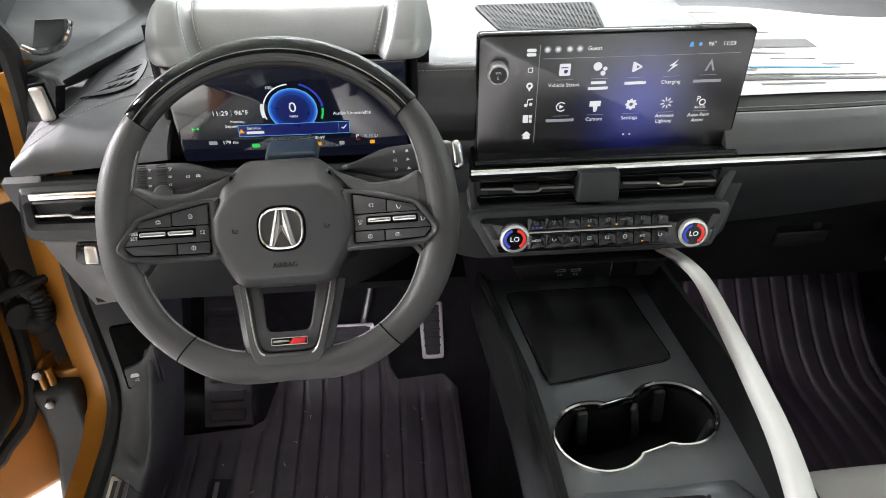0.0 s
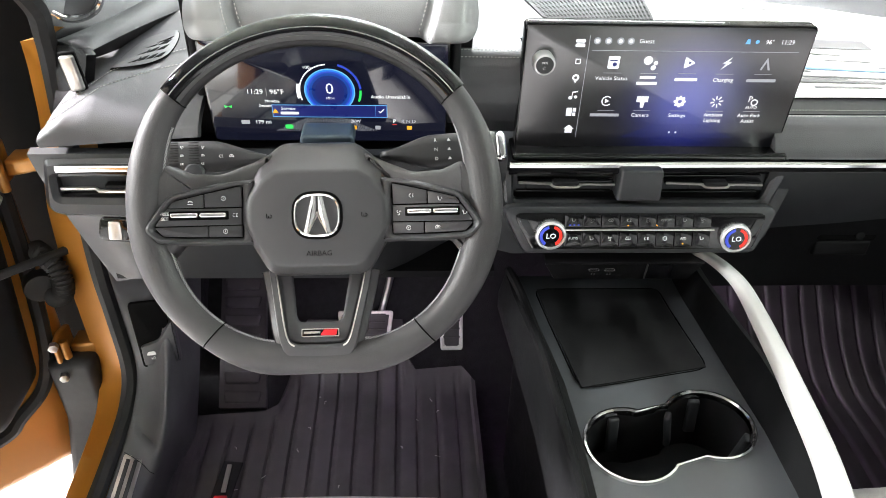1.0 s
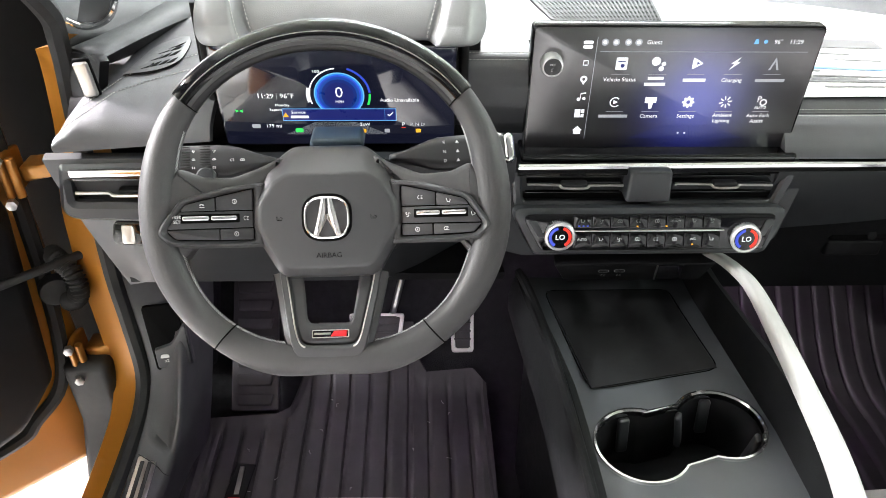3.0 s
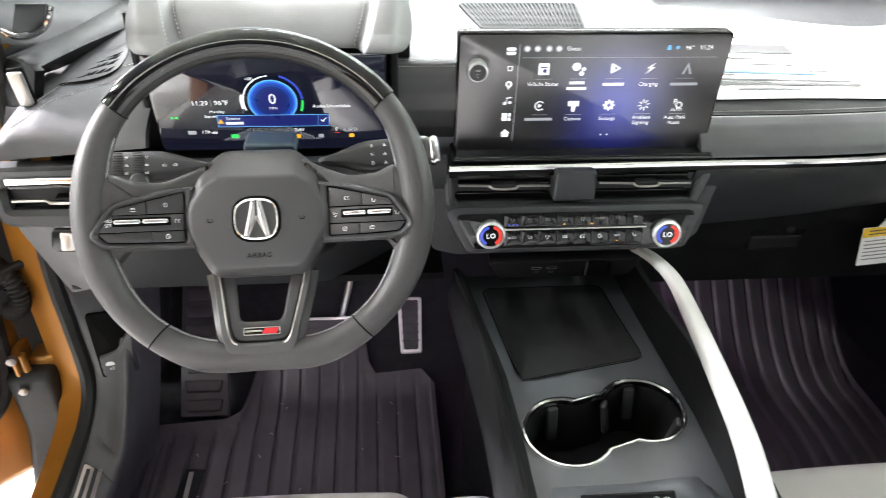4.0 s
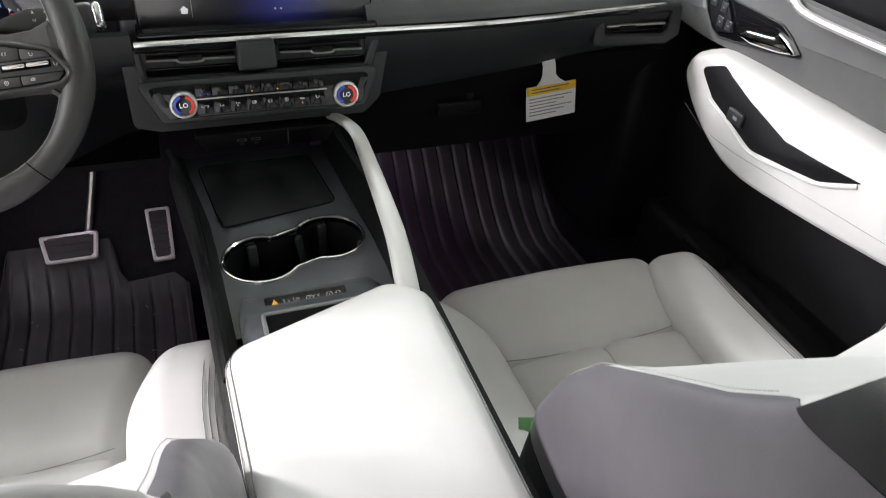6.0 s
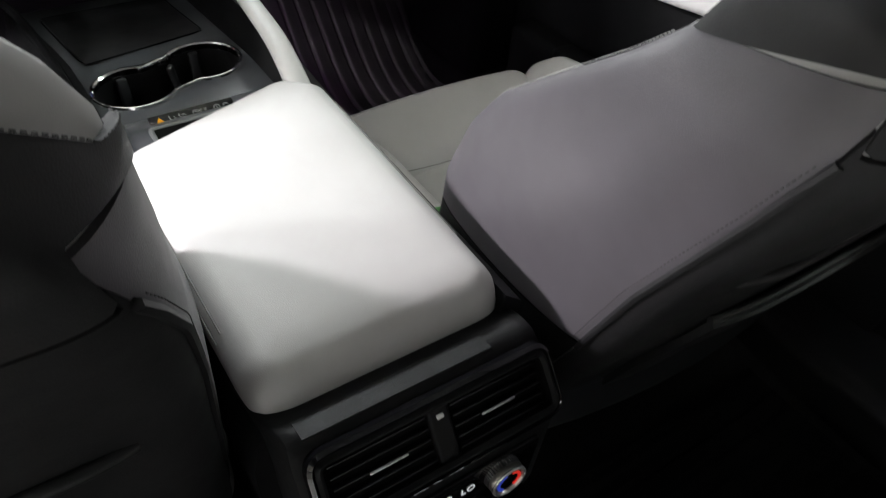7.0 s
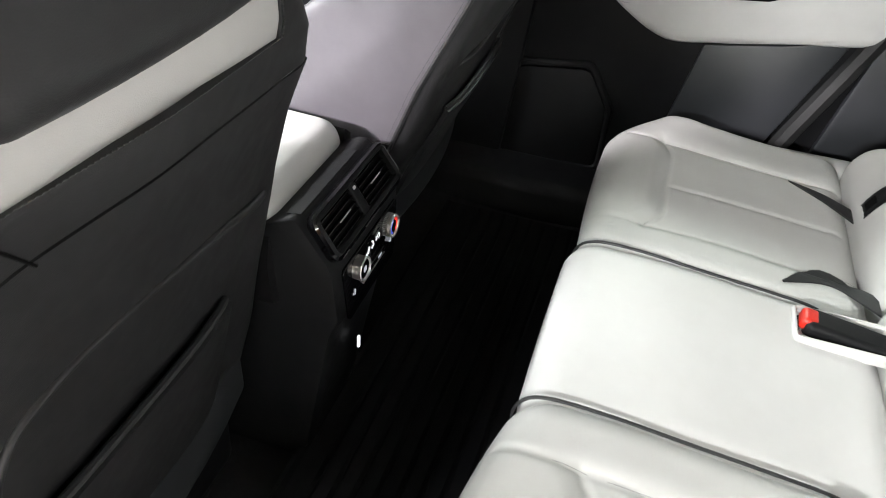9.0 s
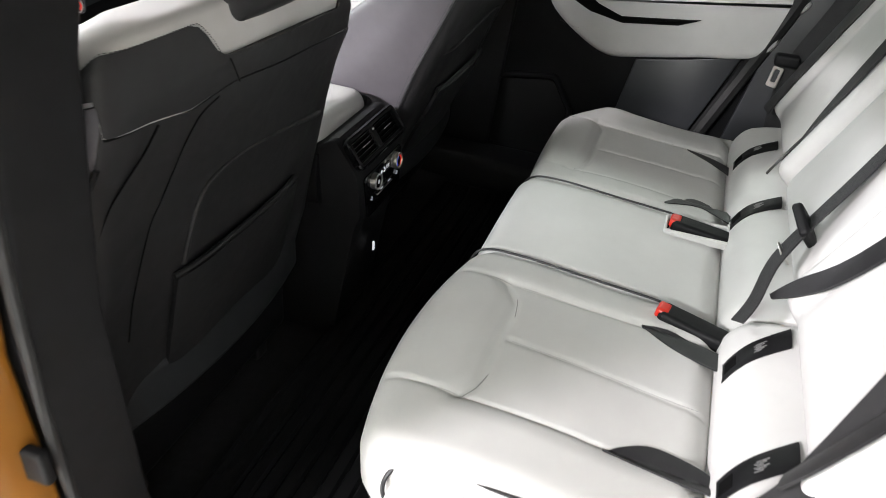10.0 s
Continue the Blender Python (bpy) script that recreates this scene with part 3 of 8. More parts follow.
def disc(x, y, r, n=14):
    return [(x + r * math.cos(2 * math.pi * i / n), y + r * math.sin(2 * math.pi * i / n)) for i in range(n)]


def arc_band(x, y, r0, r1, a0, a1, n=24):
    o = [(x + r1 * math.cos(radians(a0 + (a1 - a0) * i / n)), y + r1 * math.sin(radians(a0 + (a1 - a0) * i / n))) for i in range(n + 1)]
    return o + [(x + r0 * math.cos(radians(a1 - (a1 - a0) * i / n)), y + r0 * math.sin(radians(a1 - (a1 - a0) * i / n))) for i in range(n + 1)]


def face(y, tilt=0.0, origin=(0, 0)):
    """A drawing plane (x, z) that faces the seats at depth y."""
    return frame_m((origin[0], y, origin[1]), (1, 0, 0), (0, -math.cos(radians(tilt)), math.sin(radians(tilt))))


vent_out = rounded([(-0.166, -0.032), (0.160, -0.032), (0.176, 0.018), (-0.172, 0.018)], 0.008, 4)
vent_in = rounded([(-0.156, -0.024), (0.148, -0.024), (0.160, 0.013), (-0.159, 0.013)], 0.006, 4)
vent = part("air_vent", ring_prism(vent_out, vent_in, 0.010, 0.003, face(0.802, 8, (0, 0.614))), PANEL, dash, "black centre air vents")
# shallow plate in near-black, painting the shade of the duct behind the blades
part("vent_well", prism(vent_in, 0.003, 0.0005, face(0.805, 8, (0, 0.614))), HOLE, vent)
for xs in ((-0.153, -0.114, -0.080, -0.038), (0.024, 0.068, 0.100, 0.142)):
    x0, xa, xb, x1 = xs
    for dz in (-0.014, 0.008):
        part("blade", rbox((x1 - x0, 0.010, 0.0015), 0.0005, 1, at=((x0 + x1) / 2, 0.800, 0.615 + dz)), PIANO, vent)
    for k in range(5):
        part("rear_blade", rbox((0.0012, 0.006, 0.028), 0.0004, 1, at=(x0 + (x1 - x0) * (k + 0.5) / 5, 0.803, 0.612)), PIANO, vent)
    step = smooth_path([(x0, 0.786, 0.6180), (xa - 0.004, 0.785, 0.6172), (xa, 0.784, 0.6165), (xa + 0.004, 0.781, 0.6152), ((xa + xb) / 2, 0.780, 0.6150), (xb - 0.004, 0.781, 0.6152), (xb, 0.784, 0.6160), (xb + 0.004, 0.785, 0.6165), (x1, 0.786, 0.6155)], 4)
    part("blade_bar", tube(step, 0.0020, 8, up=(0, 0, 1), flat=0.8), SATIN, vent, "satin silver vent blade")
    part("blade_back", rbox((x1 - x0, 0.012, 0.0040), 0.001, 1, at=((x0 + x1) / 2, 0.7945, 0.6165)), PIANO, vent)
    part("vent_tab", rbox((xb - xa - 0.002, 0.012, 0.008), 0.003, 2, at=((xa + xb) / 2, 0.7875, 0.6165)), PLASTIC, vent)
part("vent_divider", bent(rbox((0.052, 0.032, 0.040), 0.004, 3, at=(0, 0, 0)), lambda x, y, z: (-0.0105 + x * (1 - 1.6 * z) + 0.0015, y + 0.7915 + 0.10 * z, z + 0.6185)), PANEL, vent, "dark grey vent divider")
# climate panel
clim = part("climate_panel", prism(rounded([(-0.142, -0.029), (0.140, -0.029), (0.168, 0.029), (-0.172, 0.029)], 0.012, 4), 0.024, 0.005, face(0.780, 22, (-0.003, 0.5605))), PANEL, dash, "dark grey climate control panel")
part("glossy_face", prism(rounded([(-0.133, -0.0225), (0.135, -0.0225), (0.151, 0.0215), (-0.158, 0.0215)], 0.008, 4), 0.003, 0.0015, face(0.7575, 22, (-0.003, 0.5690))), PIANO, clim)
CM = face(0.7550, 22, (0, 0.5700))


def glyph(kind, x, y, r, m, lift):
    """A thin control symbol."""
    def ring(a0, a1, k, ox=0.0, oy=0.0):
        return tube([(x + ox + k * r * math.cos(radians(a0 + (a1 - a0) * i / 10)), y + oy + k * r * math.sin(radians(a0 + (a1 - a0) * i / 10)), lift) for i in range(11)], 0.00032, 4)
    def line(*pts):
        return tube([(x + a * r, y + b * r, lift) for a, b in pts], 0.00032, 4)
    k = kind % 6
    if k == 0:
        g = geo_join(line((-1, -0.6), (1, -0.6)), ring(20, 160, 0.9, 0, -0.3 * r), line((-0.4, 0), (-0.4, 0.5)), line((0.4, 0), (0.4, 0.5)))
    elif k == 1:
        g = geo_join(line((-0.7, 0.9), (-0.4, -0.5), (0.5, -0.5)), line((0.5, 0.4), (1.0, 0.1), (0.5, -0.2)))
    elif k == 2:
        g = geo_join(*[ring(a, a + 150, 0.5, 0.45 * r * math.cos(radians(a)), 0.45 * r * math.sin(radians(a))) for a in (0, 120, 240)])
    elif k == 3:
        g = geo_join(line((-1, 0), (-0.6, 0.6), (0.5, 0.6), (1, 0), (1, -0.4), (-1, -0.4), (-1, 0)), line((-0.3, 0.1), (0.4, 0.1)))
    elif k == 4:
        g = geo_join(ring(90, 270, 0.6, -0.3 * r), line((0.2, 0.5), (0.9, 0.5)), line((0.2, 0.0), (0.7, 0.0)), line((0.2, -0.5), (0.9, -0.5)))
    else:
        g = geo_join(ring(0, 360, 0.8), line((0, 0.3), (0, -0.3)))
    return moved(g, m)


for i in range(8):
    x = -0.0985 + 0.0222 * i
    part("button", prism(rounded([(x, -0.0190), (x + 0.0212, -0.0190), (x + 0.0212, -0.0003), (x, -0.0003)], 0.001, 2), 0.0030, 0.0008, CM), PIANO, clim)
    part("button", prism(rounded([(x, 0.0046), (x + 0.0212, 0.0046), (x + 0.0212, 0.0200), (x, 0.0200)], 0.001, 2), 0.0030, 0.0008, CM), PIANO, clim)
    if i in (0, 6):
        lettering("symbol", "AUTO" if i == 0 else "A/C", 0.0042, PRINT, CM @ Matrix.Translation((x + 0.0105, -0.0085, 0.0033)), clim)
    else:
        part("symbol", glyph(i, x + 0.0105, -0.0085, 0.0030, CM, 0.0032), PRINT, clim)
    if i == 5:
        lettering("symbol", "ON/OFF", 0.0036, GREYPRINT, CM @ Matrix.Translation((x + 0.0105, 0.0135, 0.0033)), clim)
    else:
        part("symbol", glyph(i + 1, x + 0.0105, 0.0135, 0.0028, CM, 0.0032), GREYPRINT, clim)
part("silver_line", prism([(-0.100, 0.0010), (0.082, 0.0010), (0.082, 0.0030), (-0.100, 0.0030)], 0.0042, 0.0005, CM), SATIN, clim)
for x, z, mt in ((-0.092, 0.0078, UI_BLUE), (-0.087, 0.0078, UI_BLUE), (-0.082, 0.0078, UI_BLUE), (0.0125, 0.0072, UI_AMBER), (-0.0225, 0.0072, UI_AMBER), (0.0450, -0.0150, UI_AMBER)):
    part("indicator", prism([(x - 0.001, z - 0.0008), (x + 0.001, z - 0.0008), (x + 0.001, z + 0.0008), (x - 0.001, z + 0.0008)], 0.0034, 0.0001, CM), mt, clim)
for s in (-1, 1):
    part("corner_wing", moved(prism(rounded([(s * 0.128 - 0.004, -0.006), (s * 0.138 - 0.004, 0.014), (s * 0.149 - 0.004, 0.014), (s * 0.136 - 0.004, -0.006)], 0.002, 3), 0.002, 0.0008), CM), PANEL, clim)


def dial(parent, m, r, lo=True, metal=None):
    knob = part("knob", lathe([(r * 0.90, -0.008), (r * 0.95, 0.010), (r * 0.95, 0.0160), (r, 0.0175), (r, 0.0215), (r * 0.94, 0.0232), (r * 0.84, 0.0236), (r * 0.79, 0.0215), (0.0005, 0.0215)], 36, m), metal or EMBLEM, parent, "knurled chrome temperature knob")
    teeth = []
    for i in range(40):
        a = 2 * math.pi * i / 40
        teeth.append(moved(rbox((0.0022, 0.0013, 0.022), 0.0004, 1, at=(0, 0, 0)), m @ Matrix.Rotation(a, 4, "Z") @ Matrix.Translation((r * 0.965, 0, 0.0055))))
    part("knurling", geo_join(*teeth), KNURL, knob, "dark knurled band")
    part("dial_face", cyl(r * 0.77, 0.0005, 28, 0, m @ Matrix.Translation((0, 0, 0.0216))), PIANO, knob)
    for a0, a1, mt in ((105, 240, UI_BLUE), (-60, 75, UI_RED)):
        part("colour_arc", prism(arc_band(0, 0, r * 0.54, r * 0.73, a0, a1, 14), 0.0006, 0.0001, m @ Matrix.Translation((0, 0, 0.0222))), mt, knob)
    if lo:
        lettering("reading", "LO", r * 0.50, UI_WHITE, m @ Matrix.Translation((0, 0, 0.0228)), knob)
    return knob


for x, z in ((-0.1150, 0.5645), (0.1095, 0.5600)):
    dial(clim, face(0.7690, 9, (x, z)), 0.0185)
# socket bay under the climate panel
bay = part("socket_bay", prism(rounded([(-0.108, 0.0), (-0.09, -0.032), (0.09, -0.032), (0.108, 0.0)], 0.004, 3), 0.05, 0.003, face(0.845, -8, (0, 0.500))), PLASTIC, dash, "black socket panel")
BAY = face(0.845, -8, (0, 0.500))
for x in (-0.047, -0.026):
    o = rounded(quad(x, -0.0155, x + 0.014, -0.0110), 0.0021, 3)
    part("usb_port", ring_prism(o, inset(o, 0.0007), 0.0506, 0.0002, BAY), GREYPRINT, bay)
    part("usb_slot", prism(rounded(quad(x + 0.0035, -0.0140, x + 0.0105, -0.0125), 0.0006, 2), 0.0503, 0.0001, BAY), HOLE, bay)
    part("usb_mark", glyph(4, x + 0.007, -0.0205, 0.0030, BAY, 0.0504), GREYPRINT, bay)
part("socket_lid", prism(rounded([(0.030, -0.028), (0.064, -0.028), (0.064, -0.003), (0.030, -0.003)], 0.003, 3), 0.052, 0.001, face(0.845, -8, (0, 0.500))), PIANO, bay)
part("lid_edge", prism([(0.0285, -0.028), (0.0300, -0.028), (0.0300, -0.003), (0.0285, -0.003)], 0.0525, 0.0003, face(0.845, -8, (0, 0.500))), SATIN, bay)
# passenger end vent
pv = part("end_vent", ring_prism(rounded([(0.555, -0.052), (0.70, -0.056), (0.728, -0.04), (0.725, 0.016), (0.56, 0.006)], 0.012, 4), rounded([(0.575, -0.030), (0.69, -0.036), (0.704, -0.026), (0.702, 0.002), (0.572, -0.006)], 0.008, 4), 0.02, 0.004, face(0.838, 6, (0, 0.626))), PANEL, dash, "dark passenger side air vent")
# duct shade painted as a near-black plate
part("vent_well", prism(rounded([(0.575, -0.030), (0.69, -0.036), (0.704, -0.026), (0.702, 0.002), (0.572, -0.006)], 0.008, 4), 0.004, 0.0005, face(0.840, 6, (0, 0.626))), HOLE, pv)
part("blade_bar", rbox((0.118, 0.012, 0.004), 0.0016, 2, at=(0.636, 0.824, 0.610)), SATIN, pv)
part("vent_tab", rbox((0.034, 0.014, 0.007), 0.003, 2, at=(0.618, 0.821, 0.607)), PLASTIC, pv)
part("blade", rbox((0.116, 0.012, 0.002), 0.0008, 1, at=(0.636, 0.827, 0.600)), PIANO, pv)
# driver side: pad, left vent and lower panel
SEAM_Y = [(-0.695, 0.795), (-0.669, 0.812), (-0.638, 0.862), (-0.60, 0.895), (-0.568, 0.915), (-0.485, 0.945)]
SEAM_Z = [(-0.695, 0.672), (-0.680, 0.685), (-0.669, 0.691), (-0.638, 0.704), (-0.568, 0.711), (-0.485, 0.717)]


def lpad(u, v):
    x = -0.692 + 0.176 * u
    ys, zs = interp(x, SEAM_Y), interp(x, SEAM_Z)
    yb, zb = 0.788, 0.660 + 0.08 * (x + 0.69)
    if v < 0.6:
        w = v / 0.6
        cy, cz = yb - 0.012 + 0.16 * (ys - yb), zs - 0.004
        y = (1 - w) ** 2 * yb + 2 * w * (1 - w) * cy + w * w * ys
        z = (1 - w) ** 2 * zb + 2 * w * (1 - w) * cz + w * w * zs
    else:
        w = (v - 0.6) / 0.4
        y, z = ys + 0.42 * w, zs + 0.030 * w ** 0.8 - 0.003 * dent(w, 0.02, 0.02)
    return (x, y, z)


part("driver_pad", sheet(lpad, 36, 44, 0.010), SOFT, dash, "soft grey driver side dash pad", 60)
for v0 in (0.575, 0.63):
    part("stitching", stitches([Vector(lpad(u / 40, v0)) + Vector((0, -0.0003, 0.0006)) for u in range(2, 41)], 0.0045, 0.0005), THREAD, dash)
lv_o = rounded([(-0.707, -0.041), (-0.55, -0.048), (-0.55, 0.034), (-0.692, 0.031)], [0.020, 0.006, 0.006, 0.008], 6)
lv_i = rounded([(-0.686, -0.018), (-0.56, -0.020), (-0.56, 0.010), (-0.684, 0.010)], 0.004, 6)
lv = part("end_vent", ring_prism(lv_o, lv_i, 0.026, 0.006, face(0.806, 2, (0, 0.6145))), PANEL, dash, "dark driver side air vent")
# near-black plate in place of a duct, shade put into its colour
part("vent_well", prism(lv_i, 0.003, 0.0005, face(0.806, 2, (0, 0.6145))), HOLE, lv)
part("chrome_strip", bent(rbox((0.128, 0.010, 0.0085), 0.003, 2, (4, 1, 1)), lambda x, y, z: (x - 0.615, y + 0.779, z + 0.640 + 0.02 * x)), CHROME, lv)
part("black_strip", bent(rbox((0.126, 0.008, 0.006), 0.002, 2, (4, 1, 1)), lambda x, y, z: (x - 0.615, y + 0.7815, z + 0.6325 + 0.02 * x)), PIANO, lv)
part("blade_bar", tube([(-0.682, 0.786, 0.6085), (-0.643, 0.785, 0.6095), (-0.638, 0.782, 0.6075), (-0.60, 0.782, 0.6075), (-0.56, 0.782, 0.608)], 0.0022, 8), SATIN, lv)
part("blade", rbox((0.12, 0.010, 0.0015), 0.0005, 1, at=(-0.624, 0.797, 0.598)), PIANO, lv)
part("vent_tab", rbox((0.034, 0.012, 0.007), 0.003, 2, at=(-0.615, 0.789, 0.611)), PLASTIC, lv)
def lower(u, v):
    x = -0.708 + 0.54 * u
    e = 1 - smoothstep(0, 0.10, u)
    return (x + 0.012 * e * v, 0.798 + 0.075 * v ** 1.3 + 0.02 * e * v + 0.11 * smoothstep(0.66, 1.0, u) * smoothstep(0.15, 0.6, v), 0.655 - 0.232 * v - 0.02 * e * v * v)


part("knee_panel", sheet(lower, 26, 14, 0.012), PANEL, dash, "dark grey lower dash panel", 60)
part("under_panel", sheet(lambda u, v: (-0.69 + 0.53 * u, 0.870 + 0.5 * v, 0.424 + 0.02 * v), 4, 6, 0.012), PLASTIC, dash)
SWM = face(0.812, 14, (-0.632, 0.537))
so = rounded([(-0.033, -0.014), (0.050, -0.020), (0.052, 0.014), (-0.028, 0.017)], 0.010, 4)
sw = part("light_switch", prism(so, 0.010, 0.003, SWM), PIANO, dash, "black light switch with silver wheel")
part("switch_wheel", prism(rounded([(-0.020, -0.013), (-0.002, -0.013), (-0.002, 0.012), (-0.018, 0.013)], 0.004, 3), 0.0125, 0.003, SWM), SATIN, sw, "silver wheel")
lettering("symbol", "MODE", 0.0058, PRINT, SWM @ Matrix.Translation((0.012, -0.001, 0.0103)), sw)
for k in (-1, 1):
    part("symbol", moved(tube([(0.009, k * 0.007, 0.0103), (0.012, k * 0.0095, 0.0103), (0.015, k * 0.007, 0.0103)], 0.0004, 4), SWM), PRINT, sw)
# centre display
disp = thing("touch_display", "wide black centre touch screen showing white app icons", "display", (0.005, 0.83, 0.64))
DM = face(0.832, -1, (0.005, 0.720))
part("display_case", prism(rounded([(-0.162, -0.087), (0.160, -0.087), (0.162, 0.078), (-0.162, 0.078)], 0.007, 4), 0.014, 0.002, DM), PIANO, disp, "glossy black display case")
part("display_glass", prism(rounded([(-0.1595, -0.0845), (0.1575, -0.0845), (0.1595, 0.0755), (-0.1595, 0.0755)], 0.006, 4), 0.0146, 0.0004, DM), DISPLAY, disp, "glossy lit display glass")
part("volume_knob", lathe([(0.0125, 0.0), (0.0125, 0.012), (0.0115, 0.014), (0.010, 0.0145), (0.0095, 0.0135), (0.0005, 0.0135)], 28, DM @ Matrix.Translation((-0.139, 0.036, 0.0146))), EMBLEM, disp, "ribbed metal volume knob")
part("foot", rbox((0.330, 0.045, 0.010), 0.004, 3, at=(0.004, 0.820, 0.6450)), PIANO, disp)
# instrument display and its hood
part("cowl_floor", sheet(lambda u, v: (-0.53 + 0.32 * u, 0.790 + 0.5 * v, 0.648), 6, 6, 0.01), PLASTIC, dash)
part("cowl_back", sheet(lambda u, v: (-0.53 + 0.32 * u, 0.850, 0.64 + 0.17 * v), 6, 6, 0.01), PLASTIC, dash)


def on_lpad(x, y, lift=0.0):
    """A point of the driver pad's flat upper part."""
    ys, zs = interp(x, SEAM_Y), interp(x, SEAM_Z)
    return (x, y, zs + 0.030 * max(0.0, (y - ys) / 0.42) ** 0.8 + lift)


leaf = [(p.x, p.y) for p in smooth_path([(-0.6393, 0.8975, 0), (-0.634, 0.9294, 0), (-0.6231, 0.9735, 0), (-0.6045, 0.9967, 0), (-0.5870, 1.0050, 0), (-0.578, 0.980, 0), (-0.5800, 0.9335, 0), (-0.6018, 0.9085, 0), (-0.6393, 0.8975, 0)], 5)][:-1]
gr = part("side_grille", bent(prism(leaf[::-1], 0.0022, 0.0010), lambda x, y, z: on_lpad(x, y, z - 0.0004)), SOFT, dash, "grey defroster grille with black cells")
part("grille_joint", tube([Vector(on_lpad(x, y, 0.0005)) for x, y in leaf], 0.0008, 5, True), HOLE, gr)
ROWS = [((-0.6224, 0.9096), (-0.5865, 0.9274), 4), ((-0.6179, 0.9303), (-0.5877, 0.9483), 3), ((-0.6126, 0.9500), (-0.5875, 0.9640), 2), ((-0.6036, 0.9640), (-0.5870, 0.9768), 1)]
for (xa, ya), (xb, yb), cells in ROWS:
    for i in range(cells):
        u0, u1 = (i + 0.06) / cells, (i + 0.94) / cells
        lo = [(xa + (xb - xa) * u, ya + (yb - ya) * u) for u in (u0, u1)]
        d = 0.0125 if cells > 1 else 0.008
        hi = [(lo[1][0] + 0.0035, lo[1][1] + d), (lo[0][0] + 0.0065 + (0.006 if i == 0 else 0.0), lo[0][1] + d)]
        part("grille_hole", bent(prism(lo + hi, 0.0006, 0.0001), lambda x, y, z: on_lpad(x, y, z + 0.0016)), HOLE, gr)
clus = thing("instrument_display", "wide digital instrument display with blue speed ring", "display", (-0.37, 0.82, 0.66))
KM = face(0.815, -8, (-0.3715, 0.7195))
part("display_case", prism(rounded([(-0.133, -0.061), (0.133, -0.061), (0.133, 0.066), (-0.133, 0.066)], 0.006, 4), 0.012, 0.002, KM), PIANO, clus)
hood = thing("instrument_hood", "padded grey hood with twin stitching over the instruments", "instrument hood", (-0.36, 0.85, 0.78))
def hood_e(y, z):
    return 0.625 + 2.2 * max(0.0, z + 0.012) + min(0.14, 0.8 * max(0.0, y + 0.112))


def hood_f(x, y, z):
    e = abs(x / 0.157)
    e0 = hood_e(y, z)
    lobe = smoothstep(e0 - 0.03, e0 + 0.05, e)
    fore = smoothstep(0.06, -0.13, y)
    back = 0.030 * (1 - lobe) * fore
    lean = 1.1 * (z + 0.023) * fore * (0.5 + 0.5 * lobe)
    groove = 0.006 * dent(e, e0, 0.030)
    return (x * (0.965 + 1.0 * z * lobe) - 0.3605, y + 0.868 + back + lean + groove + 0.010 * smoothstep(0.8, 1.0, e), z * (1 + (0.45 if z > 0 else -0.15) * lobe) + 0.813 - 0.5 * groove - 0.008 * smoothstep(0.85, 1.0, e) + 0.05 * (y + 0.13) - 0.12 * (y + 0.13) ** 2)


part("hood_pad", bent(rbox((0.312, 0.26, 0.046), 0.022, 8, (120, 12, 2)), hood_f), HOODSKIN, hood, "", 60)
seam_yz = [(-0.108 - 0.0232 * math.cos(a), 0.001 + 0.0232 * math.sin(a)) for a in [radians(-50 + 10 * k) for k in range(15)]] + [(-0.10 + 0.012 * k, 0.0242) for k in range(12)]
for s in (-1, 1):
    for e in (-0.040, 0.030):
        part("stitching", stitches([Vector(hood_f(s * (hood_e(y, z) + e) * 0.157, y, z)) + Vector((0, -0.0006, 0.0003)) for y, z in seam_yz], 0.0045, 0.0006), THREAD, hood)
    part("hood_side", bent(rbox((0.010, 0.10, 0.09), 0.004, 2, (1, 4, 4)), lambda x, y, z, s=s: (x - 0.3715 + s * (0.140 + 0.03 * max(0, -y)), y + 0.865, z + 0.755)), PLASTIC, hood, "black cowl side")
part("hood_lip", rbox((0.27, 0.03, 0.020), 0.008, 3, at=(-0.3715, 0.825, 0.792)), PLASTIC, hood)

# pictures on the centre display
UIM = DM @ Matrix.Translation((0, 0, 0.0150))


def ui(name, pts, material, parent, m, lift=0.0):
    return part(name, prism(pts, 0.00012, 0.00002, m @ Matrix.Translation((0, 0, lift)), 1), material, parent)


